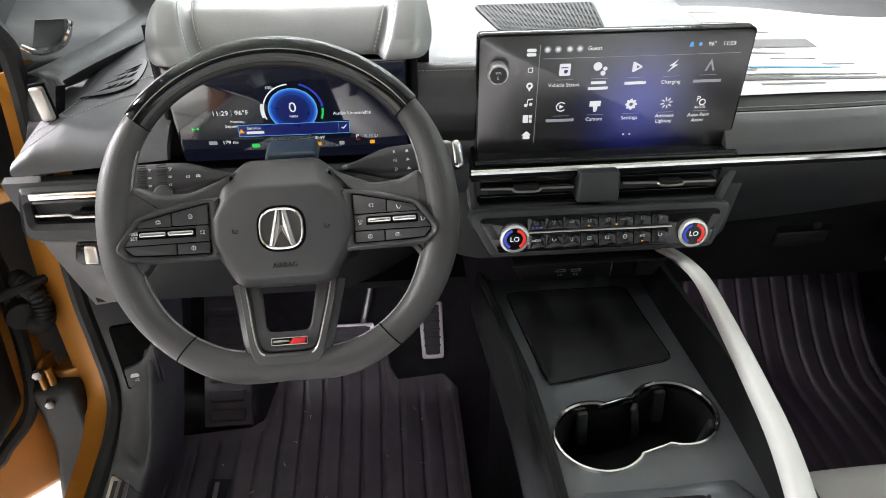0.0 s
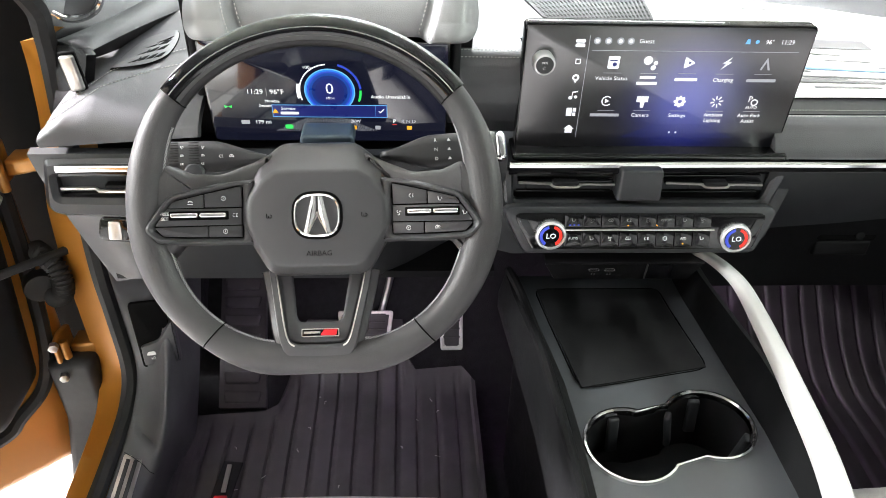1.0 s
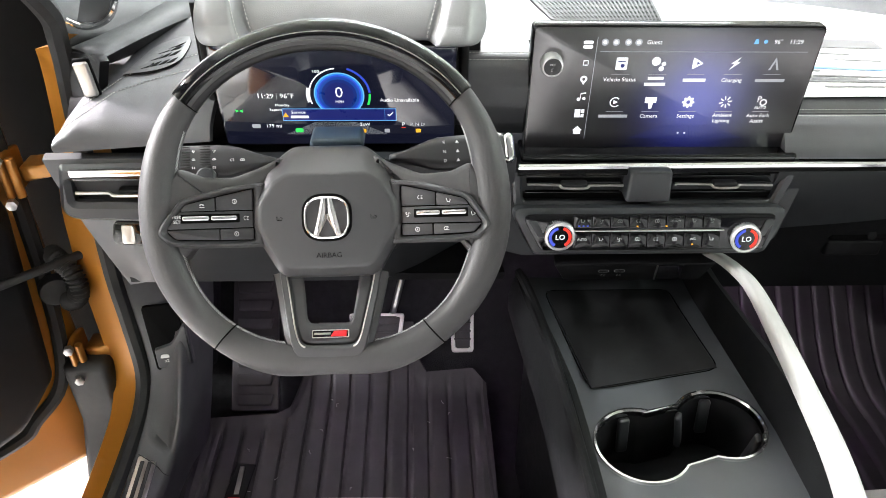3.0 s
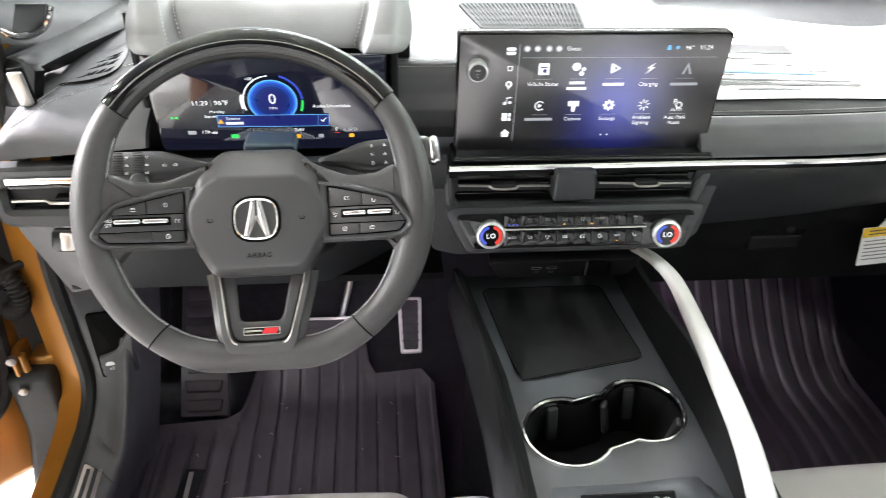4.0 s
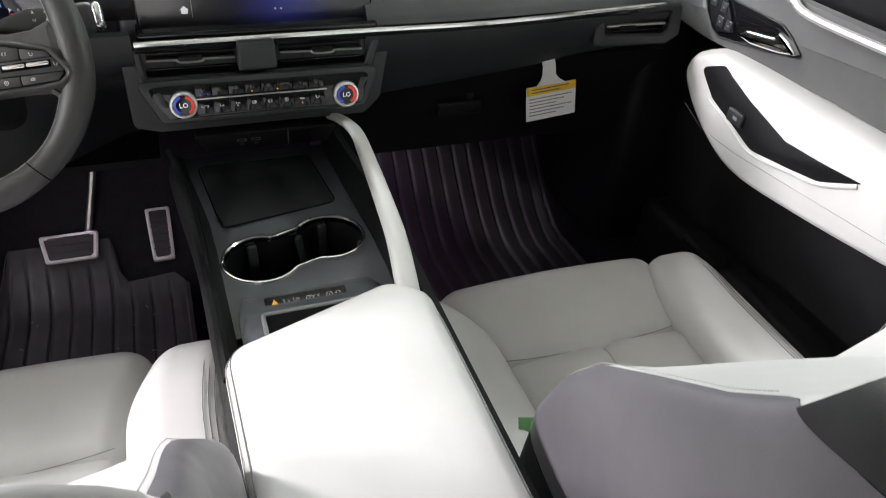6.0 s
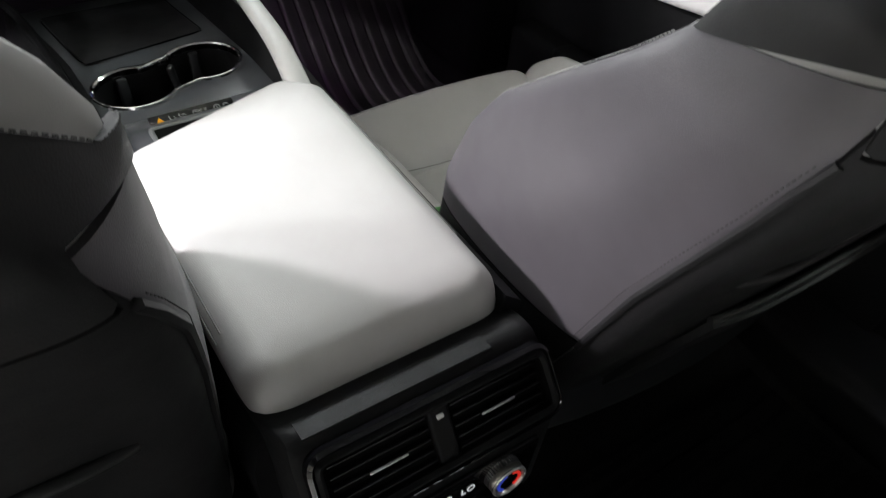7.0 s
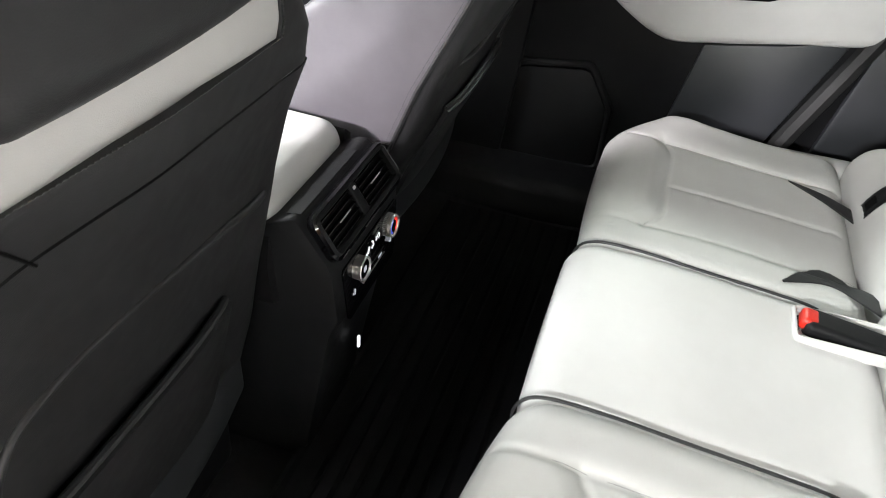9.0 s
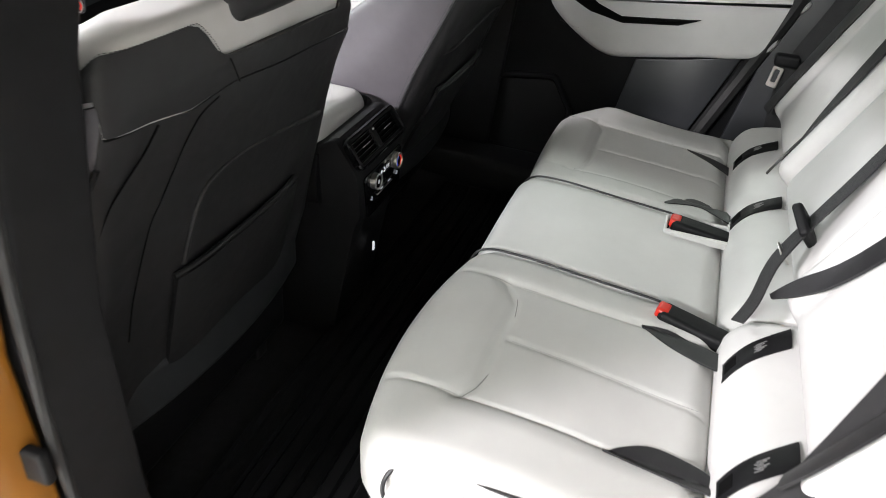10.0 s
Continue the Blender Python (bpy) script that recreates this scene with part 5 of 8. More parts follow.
# airbag cover: a flat face with a broad bevel above and narrow ones at its sides
HUB_O = rounded([(-0.056, 0.0500), (-0.034, 0.0685), (0.034, 0.0685), (0.056, 0.0500), (0.0700, 0.0130), (0.0705, -0.0080), (0.0440, -0.0535), (-0.0440, -0.0535), (-0.0705, -0.0080), (-0.0700, 0.0130)], [0.02, 0.02, 0.02, 0.02, 0.03, 0.03, 0.018, 0.018, 0.03, 0.03], 6)
HUB_F = rounded([(-0.0480, 0.0330), (-0.036, 0.0405), (0.036, 0.0405), (0.0480, 0.0330), (0.0605, 0.0140), (0.0610, -0.0080), (0.0395, -0.0440), (-0.0395, -0.0440), (-0.0610, -0.0080), (-0.0605, 0.0140)], [0.012, 0.012, 0.012, 0.012, 0.022, 0.022, 0.018, 0.018, 0.022, 0.022], 6)


def hub_ring(w, z, grow=1.0):
    """A ring between the cover's silhouette (w 0) and its face (w 1); the broad upper bevel falls away."""
    return [((ox + (fx - ox) * w) * grow, (oy + (fy - oy) * w) * grow, z - 0.016 * (1 - w) * smoothstep(0.02, 0.068, oy)) for (ox, oy), (fx, fy) in zip(HUB_O, HUB_F)]


hub = part("airbag_cover", loft([hub_ring(0.0, -0.055, 0.93), hub_ring(0.0, -0.034), hub_ring(0.0, -0.0160), hub_ring(0.10, -0.0105), hub_ring(0.35, -0.0062), hub_ring(0.75, -0.0022), hub_ring(0.93, -0.0006), hub_ring(1.0, -0.0001), hub_ring(1.0, 0.0004, 0.94), hub_ring(1.0, 0.0010, 0.6), hub_ring(1.0, 0.0012, 0.2)]), HUBSKIN, wheel, "dark grey airbag cover", 50)
hub.data.transform(WM)
lettering("airbag_word", "AIRBAG", 0.0066, HOLE, WM @ Matrix.Translation((0.001, -0.0330, 0.0008)), hub)
badge_well = [(0.0225 * math.cos(t) * (1 + 0.05 * math.cos(4 * t) * -1), 0.0010 + 0.0212 * math.sin(t) * (1 - 0.05 * math.cos(4 * t)), 0.0011) for t in [2 * math.pi * i / 44 for i in range(44)]]
part("emblem_well", moved(tube(badge_well, 0.0013, 6, True), WM), HOLE, hub)
part("emblem_ring", moved(tube([(0.0204 * math.cos(t) * (1 - 0.05 * math.cos(4 * t)), 0.0010 + 0.0192 * math.sin(t) * (1 - 0.05 * math.cos(4 * t)), 0.0020) for t in [2 * math.pi * i / 44 for i in range(44)]], 0.0014, 8, True), WM), CHROME, hub, "chrome oval emblem ring")


def spoke_rise(x):
    """How far the switch pods climb towards the rim."""
    return 0.255 * (abs(x) - 0.064)


def rise(g):
    return bent(g, lambda x, y, z: (x, y, z + spoke_rise(x)))


for s in (-1, 1):
    part("emblem_bar", moved(prism(rounded([(s * 0.0046, 0.0188), (s * 0.0008, 0.0192), (s * 0.0011, 0.0030), (s * 0.0080, -0.0165), (s * 0.0128, -0.0160), (s * 0.0090, -0.0005)], 0.0006, 2), 0.0030, 0.0016), WM), EMBLEM, hub)
    part("emblem_bar", moved(prism(rounded([(s * 0.0003, 0.0050), (s * 0.0014, 0.0026), (s * 0.0090, -0.0150), (s * 0.0080, -0.0150), (s * 0.0003, -0.0005)], 0.0004, 2), 0.0026, 0.0010), WM), SATIN, hub)
    part("horn_mark", moved(geo_join(tube([(s * 0.042 - 0.0026, 0.0030, 0.0008), (s * 0.042 - 0.0026, -0.0006, 0.0008), (s * 0.042 + 0.0016, -0.0006, 0.0008), (s * 0.042 + 0.0022, 0.0012, 0.0008), (s * 0.042 + 0.0006, 0.0022, 0.0008)], 0.0004, 4), tube([(s * 0.042 - 0.0008, -0.0006, 0.0008), (s * 0.042 - 0.0008, 0.0012, 0.0008)], 0.0003, 4)), WM), HOLE, hub)
    # side spoke: leather arm above, framed switches below it
    arm_o = [(s * x, y) for x, y in ((0.040, 0.060), (0.058, 0.0500), (0.086, 0.0385), (0.112, 0.0400), (0.130, 0.0480), (0.144, 0.030), (0.150, -0.004), (0.143, -0.030), (0.130, -0.038), (0.120, -0.0240), (0.100, -0.0225), (0.050, -0.0230))]
    part("spoke", moved(rise(prism(rounded(arm_o, [0.004, 0.03, 0.03, 0.012, 0.006, 0.01, 0.02, 0.01, 0.006, 0.008, 0.01, 0.004], 5), 0.022, 0.006, None, 4)), WM @ Matrix.Translation((0, 0, -0.0325))), RIM, wheel, "leather side spoke", 60)
    fo = rounded([(s * 0.056, 0.0345), (s * 0.088, 0.0305), (s * 0.127, 0.0200), (s * 0.1485, -0.0098), (s * 0.1365, -0.0205), (s * 0.116, -0.0236), (s * 0.056, -0.0242)], [0.003, 0.03, 0.016, 0.010, 0.012, 0.012, 0.003], 6)
    fi = rounded([(s * 0.0660, 0.0296), (s * 0.0880, 0.0246), (s * 0.1235, 0.0158), (s * 0.1400, -0.0086), (s * 0.1318, -0.0158), (s * 0.1150, -0.0172), (s * 0.0660, -0.0178)], [0.003, 0.03, 0.012, 0.005, 0.008, 0.012, 0.003], 6)
    part("switch_frame", moved(rise(ring_prism(fo, fi, 0.0125, 0.0035)), WM @ Matrix.Translation((0, 0, -0.0150))), HUBSKIN, wheel, "dark satin switch frame", 60)
    pod = part("switch_pad", moved(rise(prism(fi, 0.003, 0.0006)), WM @ Matrix.Translation((0, 0, -0.0100))), HOLE, wheel, "dark switch pad with silver roller")
    for pts in (((0.0670, 0.0285), (0.0975, 0.0213), (0.0975, 0.0098), (0.0670, 0.0098)), ((0.0985, 0.0211), (0.1228, 0.0150), (0.1272, 0.0094), (0.0985, 0.0096)),
                ((0.0670, 0.0088), (0.1276, 0.0086), (0.1378, -0.0062), (0.0670, -0.0058)), ((0.0670, -0.0068), (0.0945, -0.0069), (0.0945, -0.0165), (0.0670, -0.0169)), ((0.0955, -0.0069), (0.1378, -0.0072), (0.1310, -0.0150), (0.0955, -0.0165))):
        part("switch", moved(rise(prism(rounded([(s * x, y) for x, y in pts], 0.0010, 3), 0.0030, 0.0006)), WM @ Matrix.Translation((0, 0, -0.0075))), SWITCH, pod)
    part("roller_slot", moved(rise(prism(rounded([(s * 0.0780, -0.0012), (s * 0.1262, -0.0012), (s * 0.1262, 0.0066), (s * 0.0780, 0.0066)], 0.001, 3), 0.0004, 0.0001)), WM @ Matrix.Translation((0, 0, -0.0045))), HOLE, pod)
    for x0, x1 in ((0.0795, 0.1015), (0.1025, 0.1248)):
        part("roller", moved(rise(rbox((x1 - x0, 0.0046, 0.0045), 0.0018, 3, at=(s * (x0 + x1) / 2, 0.0030, -0.0034))), WM), CHROME, pod, "silver roller")
    if s < 0:
        for k, word in enumerate(("+RES", "-SET")):
            lettering("symbol", word, 0.0040, PRINT, WM @ Matrix.Translation((-0.1300, 0.0042 - 0.0042 * k, -0.0040 + spoke_rise(0.130))), pod)
    for kind, ex, ey in (((5, 0.082, 0.0175), (0, 0.109, 0.0140), (4, 0.0725, 0.0025), (5, 0.081, -0.0115)) if s < 0 else ((4, 0.084, 0.0170), (1, 0.109, 0.0135), (2, 0.0725, 0.0020), (1, 0.1305, 0.0010), (5, 0.081, -0.0118), (3, 0.107, -0.0115))):
        part("symbol", glyph(kind, s * ex, ey, 0.0024, WM, -0.0042 + spoke_rise(ex)), PRINT, pod)
# lower spoke: a raised frame round a sunken panel with the badge
U_OUT = [(-0.0470, -0.048), (-0.0440, -0.066), (-0.0365, -0.100), (-0.0325, -0.1150), (-0.0275, -0.1235), (-0.0190, -0.1268), (-0.008, -0.1274), (0.008, -0.1274), (0.0190, -0.1268), (0.0275, -0.1235), (0.0325, -0.1150), (0.0365, -0.100), (0.0440, -0.066), (0.0470, -0.048)]
U_MID = [(-0.0400, -0.048), (-0.0365, -0.066), (-0.0300, -0.094), (-0.0268, -0.1050), (-0.0235, -0.1100), (-0.0180, -0.1122), (-0.008, -0.1126), (0.008, -0.1126), (0.0180, -0.1122), (0.0235, -0.1100), (0.0268, -0.1050), (0.0300, -0.094), (0.0365, -0.066), (0.0400, -0.048)]
U_IN = [(-0.0265, -0.048), (-0.0242, -0.064), (-0.0215, -0.082), (-0.0200, -0.0895), (-0.0175, -0.0930), (-0.0140, -0.0940), (-0.006, -0.0942), (0.006, -0.0942), (0.0140, -0.0940), (0.0175, -0.0930), (0.0200, -0.0895), (0.0215, -0.082), (0.0242, -0.064), (0.0265, -0.048)]
U_OUT, U_MID, U_IN = (smooth_path([(x, y, 0) for x, y in q], 4) for q in (U_OUT, U_MID, U_IN))


def u_strip(a, b, sink, crown, u, v):
    """A point of the lower spoke between the edges a and b, sunk by `sink`, its long edges falling by `crown`."""
    q = v * (len(a) - 1)
    k = min(len(a) - 2, int(q))
    p = a[k].lerp(a[k + 1], q - k).lerp(b[k].lerp(b[k + 1], q - k), u)
    e = min(u, 1 - u) * 5
    return WM @ Vector((p.x, p.y, -0.012 + 0.0265 * smoothstep(-0.050, -0.112, p.y) - sink - crown * (1 - min(1.0, e)) ** 2))


part("lower_spoke", sheet(lambda u, v: u_strip(U_OUT, U_MID, 0.0, 0.0035, 1 - u, v), 14, len(U_OUT) - 1, 0.014), HUBSKIN, wheel, "dark satin lower spoke", 60)
part("spoke_panel", sheet(lambda u, v: u_strip(U_MID, U_IN, 0.0045, 0.0018, 1 - u, v), 12, len(U_OUT) - 1, 0.010), SWITCH, wheel, "sunken dark spoke panel", 60)
for s in (0, 1):
    edge = [Vector(u_strip(U_OUT, U_MID, 0.0008, 0.0, 0.86, v / 60)) for v in (range(0, 22) if s == 0 else range(39, 61))]
    part("spoke_edge", tube(edge, 0.0009, 6), SATIN, wheel, "bright spoke edge")
PB = WM @ Matrix.Translation((0.001, -0.1028, 0.0085)) @ Matrix.Rotation(radians(-18), 4, "X")
bo = rounded(quad(-0.0165, -0.0036, 0.0165, 0.0036), 0.001, 2)
badge = part("badge", moved(prism(bo, 0.0014, 0.0004), PB), PIANO, wheel, "small black and red badge")
part("badge_frame", moved(ring_prism(bo, inset(bo, 0.0008), 0.0020, 0.0003), PB), SATIN, badge)
part("badge_red", moved(prism([(0.000, -0.0026), (0.0140, -0.0026), (0.0150, 0.0024), (0.003, 0.0024)], 0.0006, 0.0001), PB @ Matrix.Translation((0, 0, 0.0014))), REDTRIM, badge)
part("badge_bar", moved(prism([(-0.0145, -0.0008), (0.0, -0.0008), (0.0, 0.0010), (-0.0145, 0.0010)], 0.0005, 0.0001), PB @ Matrix.Translation((0, 0, 0.0014))), SATIN, badge)
# column, shroud and stalks behind
col = thing("steering_column", "black steering column shroud with two stalks", "steering column", (-0.366, 0.75, 0.62))
part("shroud", moved(bent(rbox((0.12, 0.085, 0.15), 0.022, 4, (2, 2, 2)), lambda x, y, z: (x * (1 + 0.8 * (0.07 - z)), y, z)), WM @ Matrix.Translation((0, 0.004, -0.115))), PLASTIC, col)
part("sensor_hump", bent(rbox((0.056, 0.034, 0.014), 0.004, 3, (2, 1, 1)), lambda x, y, z: (-0.368 + x * (1 - 6.0 * z), y + 0.750, z + 0.6965)), HUMP, col, "blue-grey sensor housing")
STK = frame_m((-0.470, 0.690, 0.7020), (1, 0, 0.03), (0, -0.80, 0.60))
ls = part("light_stalk", moved(bent(rbox((0.120, 0.031, 0.022), 0.010, 4, (10, 2, 1)), lambda x, y, z: (x - 0.010, y * (1 - 0.75 * smoothstep(0.005, 0.06, x)) - 0.002 * smoothstep(0.0, 0.06, x), z)), STK), SWITCH, col, "black light stalk with ribbed rings")
for x in (-0.040, -0.020):
    rib = [moved(rbox((0.0100, 0.0012, 0.0012), 0.0004, 1, at=(x, -0.0125 + 0.0025 * k, 0.0112)), STK) for k in range(11)]
    part("ring_ribs", geo_join(*rib), SEAL, ls)
    for k in range(3):
        part("symbol", glyph(k + 2, x + 0.0085, 0.008 - 0.008 * k, 0.0015, STK, 0.0114), PRINT, ls)
part("knob_dot", moved(lathe([(0.010, 0), (0.010, 0.005), (0.008, 0.007), (0.0005, 0.0075)], 20), STK @ Matrix.Translation((-0.020, -0.017, 0.006))), PANEL, ls)
part("symbol", glyph(4, 0.006, -0.001, 0.0020, STK, 0.0114), PRINT, ls)
part("symbol", glyph(3, 0.016, -0.001, 0.0020, STK, 0.0114), PRINT, ls)
GTK = frame_m((-0.258, 0.690, 0.7090), (1, 0, 0.10), (0, -0.80, 0.60))
rs = part("gear_stalk", moved(bent(rbox((0.118, 0.033, 0.024), 0.010, 4, (10, 2, 1)), lambda x, y, z: (x + 0.006, y * (1 - 0.75 * smoothstep(-0.005, -0.055, x)), z)), GTK), SWITCH, col, "black gear stalk with white letters")
part("stalk_end", moved(rbox((0.012, 0.030, 0.024), 0.006, 3, at=(0.066, 0, 0)), GTK), CHROME, rs, "chrome stalk end")
for i, ch in enumerate("RND"):
    lettering("gear_letter", ch, 0.0046, PRINT, GTK @ Matrix.Translation((0.002, 0.0090 - 0.0090 * i, 0.0123)), rs)
    part("symbol", moved(prism([(0.0130, 0.0076 - 0.0090 * i), (0.0168, 0.0076 - 0.0090 * i), (0.0149, 0.0106 - 0.0090 * i)], 0.0004, 0.0001), GTK @ Matrix.Translation((0, 0, 0.0120))), PRINT, rs)
lettering("gear_letter", "P", 0.0060, UI_RED, GTK @ Matrix.Translation((0.031, 0.0010, 0.0123)), rs)
part("symbol", moved(prism([(0.037, 0.001), (0.041, -0.0015), (0.041, 0.0035)], 0.0004, 0.0001), GTK @ Matrix.Translation((0, 0, 0.0120))), PRINT, rs)

# ---------------------------------------------------------------- centre console
con = thing("centre_console", "dark satin centre console with cup holders, tray and white side rail", "console", (0, 0.4, 0))


def con_top(y):
    return interp(y, [(0.0, 0.445), (0.38, 0.452), (0.48, 0.458), (0.60, 0.456), (0.70, 0.440), (0.80, 0.425), (0.9, 0.42)])


def con_left(y):
    return interp(y, [(-0.05, -0.112), (0.30, -0.116), (0.52, -0.120), (0.60, -0.121), (0.69, -0.127), (0.77, -0.135), (0.95, -0.150)])


CUPS = ((-0.054, 0.530, 0.0465), (0.036, 0.556, 0.0455))


def slot_outline(grow=0.0, n=26):
    """The outline of the two joined cup holders."""
    (ax, ay, ar), (bx, by, br) = CUPS
    ar, br = ar + grow, br + grow
    pts = []
    base = math.atan2(by - ay, bx - ax)
    for i in range(n):
        t = base + radians(52) + radians(256) * i / (n - 1)
        pts.append((ax + ar * math.cos(t), ay + ar * math.sin(t)))
    for i in range(n):
        t = base + math.pi + radians(52) + radians(256) * i / (n - 1)
        pts.append((bx + br * math.cos(t), by + br * math.sin(t)))
    return pts


def holed_top():
    """The console's top plate with the cup opening cut through it."""
    bm = bmesh.new()
    ys = [0.40, 0.47, 0.54, 0.61, 0.68, 0.74, 0.80, 0.86]
    outer = [(con_left(y) + 0.004, y) for y in reversed(ys)] + [(0.094, y) for y in ys]
    hole = slot_outline()
    loops = []
    for pts in (outer, hole):
        vs = [bm.verts.new((x, y, con_top(y))) for x, y in pts]
        loops.append([bm.edges.new((vs[i - 1], vs[i])) for i in range(len(vs))])
    bmesh.ops.triangle_fill(bm, use_beauty=True, edges=loops[0] + loops[1])
    for f in bm.faces:
        if f.normal.z < 0:
            f.normal_flip()
    bm.verts.ensure_lookup_table()
    v = [tuple(q.co) for q in bm.verts]
    fs = [tuple(q.index for q in f.verts) for f in bm.faces]
    bm.free()
    return v, fs


part("top_plate", holed_top(), CONSOLE, con, "dark satin console top")
part("side_left", loft([[(con_left(y) + 0.005, y, con_top(y) + 0.010), (con_left(y) - 0.003, y, con_top(y) + 0.006), (con_left(y) - 0.011, y, con_top(y) - 0.03), (con_left(y) - 0.010, y, 0.365), (con_left(y) - 0.004, y, 0.350), (con_left(y) + 0.018, y, 0.340), (con_left(y) + 0.022, y, 0.25), (con_left(y) + 0.026, y, 0.0), (con_left(y) + 0.06, y, 0.0), (con_left(y) + 0.06, y, 0.24), (con_left(y) + 0.034, y, 0.30), (con_left(y) + 0.024, y, con_top(y) - 0.02), (con_left(y) + 0.014, y, con_top(y) + 0.004)] for y in [0.02 + 0.06 * i for i in range(15)]]), PLASTIC, con, "black console side")
part("side_right", loft([[(0.092, y, con_top(y)), (0.104, y, con_top(y) + 0.045), (0.122, y, con_top(y) + 0.03), (0.130, y, 0.0), (0.09, y, 0.0), (0.075, y, 0.3)] for y in [0.02 + 0.06 * i for i in range(15)]]), PLASTIC, con, "black console side")
# white rail along the passenger side
rail = smooth_path([(0.100, 0.815, 0.497), (0.106, 0.785, 0.507), (0.113, 0.750, 0.513), (0.116, 0.71, 0.517), (0.111, 0.64, 0.520), (0.104, 0.55, 0.520), (0.097, 0.46, 0.516), (0.088, 0.39, 0.504), (0.083, 0.35, 0.488)], 8)
part("white_rail", tube(rail, [0.0078 + 0.0052 * smoothstep(0, 1, i / (len(rail) - 1)) for i in range(len(rail))], 12, up=(0.15, 0, 1), shape=[(math.copysign(abs(math.cos(t)) ** 0.6, math.cos(t)), 0.75 * math.copysign(abs(math.sin(t)) ** 0.6, math.sin(t))) for t in [2 * math.pi * i / 16 for i in range(16)]]), WHITE, con, "white leather console rail")
left_rail = smooth_path([(-0.146, 0.83, 0.455), (-0.136, 0.76, 0.462), (-0.127, 0.66, 0.464), (-0.121, 0.52, 0.466), (-0.118, 0.42, 0.462), (-0.117, 0.34, 0.455)], 6)
part("dark_rail", tube(left_rail, 0.006, 8), PLASTIC, con)
part("violet_strip", bent(rbox((0.003, 0.26, 0.030), 0.001, 1, (1, 8, 1)), lambda x, y, z: (x + con_left(y + 0.70) + 0.0185, y + 0.70, z + 0.320)), VIOLET, con, "violet ambient light strip")
# charging tray
tray_o = rounded([(-0.106, 0.825), (-0.090, 0.612), (0.066, 0.648), (0.062, 0.825)], [0.012, 0.020, 0.020, 0.012], 5)
def on_plate(g, lift):
    return bent(g, lambda x, y, z: (x, y, con_top(y) + lift + z))


def fine(pts, n=6):
    out = []
    for a, b in zip(pts, pts[1:] + pts[:1]):
        out += [tuple(Vector(a).lerp(Vector(b), k / n)) for k in range(n)]
    return out


TRAY = fine(tray_o, 4)
part("tray_mat", on_plate(geo_join(loft([[(x, y, 0.0) for x, y in TRAY], [(x, y, 0.0016) for x, y in TRAY]], cap=False), sheet(lambda u, v: ((-0.106 + 0.016 * (1 - v)) * (1 - u) + (0.062 + 0.004 * (1 - v)) * u, (0.612 + 0.036 * u) * (1 - v) + 0.825 * v, 0.0016), 4, 24, 0.001)), 0.0), TRAYMAT, con, "black rubber charging mat")
part("tray_groove", on_plate(loft([[(x, y, 0.0006) for x, y in inset(TRAY, -0.0035)], [(x, y, 0.0012) for x, y in inset(TRAY, -0.0025)], [(x, y, 0.0006) for x, y in inset(TRAY, -0.0015)]], cap=False), 0.0), HOLE, con)
# cup holders
ring_o, ring_i = slot_outline(0.0042), slot_outline(-0.0010)
part("cup_ring", loft([[(x, y, con_top(y) + z) for x, y in o] for o, z in ((ring_o, -0.001), (slot_outline(0.0030), 0.0026), (slot_outline(0.0008), 0.0030), (ring_i, 0.0010), (ring_i, -0.006))], cap=False), CHROME, con, "chrome cup holder ring")
wall = [[(x, y, con_top(y) + z) for x, y in slot_outline(g)] for g, z in ((-0.0005, 0.0), (-0.002, -0.03), (-0.006, -0.078))]
v, f = loft(wall, cap=False)
part("cup_wall", (v, [tuple(reversed(q)) for q in f] + [tuple(range(2 * len(wall[0]), 3 * len(wall[0])))]), PLASTIC, con, "black cup holder well")
for (cx, cy, r), angles in zip(CUPS, ((200, 100, 300), (150, 90, 345))):
    for a in angles:
        t = radians(a)
        m = Matrix.Translation((cx + (r - 0.007) * math.cos(t), cy + (r - 0.007) * math.sin(t), con_top(cy) - 0.030)) @ Matrix.Rotation(t + math.pi / 2, 4, "Z") @ Matrix.Rotation(radians(10), 4, "X")
        part("cup_tab", moved(rbox((0.013, 0.007, 0.044), 0.003, 2, (1, 1, 3)), m), PANEL, con)
# switch bin behind the cups
hump = []
for x, drop in ((-0.096, 0.026), (-0.0945, 0.014), (-0.091, 0.005), (-0.086, 0.0), (-0.03, 0.0), (0.03, 0.0), (0.066, 0.0), (0.074, 0.004), (0.078, 0.020)):
    hump.append([(x, y + 0.25 * drop, max(0.450, z - drop)) for y, z in ((0.330, 0.450), (0.330, 0.4795), (0.400, 0.4795), (0.409, 0.4775), (0.420, 0.4725), (0.440, 0.4630), (0.455, 0.4575), (0.466, 0.4555), (0.470, 0.450))])
part("bin_hump", loft(hump), CONSOLE, con, "dark satin bin surround", 50)
bin_o = rounded([(-0.074, 0.330), (0.056, 0.330), (0.056, 0.404), (-0.074, 0.404)], [0.003, 0.003, 0.008, 0.008], 5)
part("bin_frame", moved(ring_prism(bin_o, inset(bin_o, 0.005), 0.004, 0.0015), Matrix.Translation((0, 0, 0.4785))), BINGREY, con, "satin grey bin frame")
# the bin is not hollow; this near-black sheet paints its shaded inside
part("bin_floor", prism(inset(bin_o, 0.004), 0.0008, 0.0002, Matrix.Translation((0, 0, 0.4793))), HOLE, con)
strip = part("switch_strip", moved(rbox((0.094, 0.018, 0.004), 0.0018, 2), Matrix.Translation((-0.018, 0.431, 0.4668)) @ Matrix.Rotation(radians(25), 4, "X")), PIANO, con, "small switch strip with hazard sign")
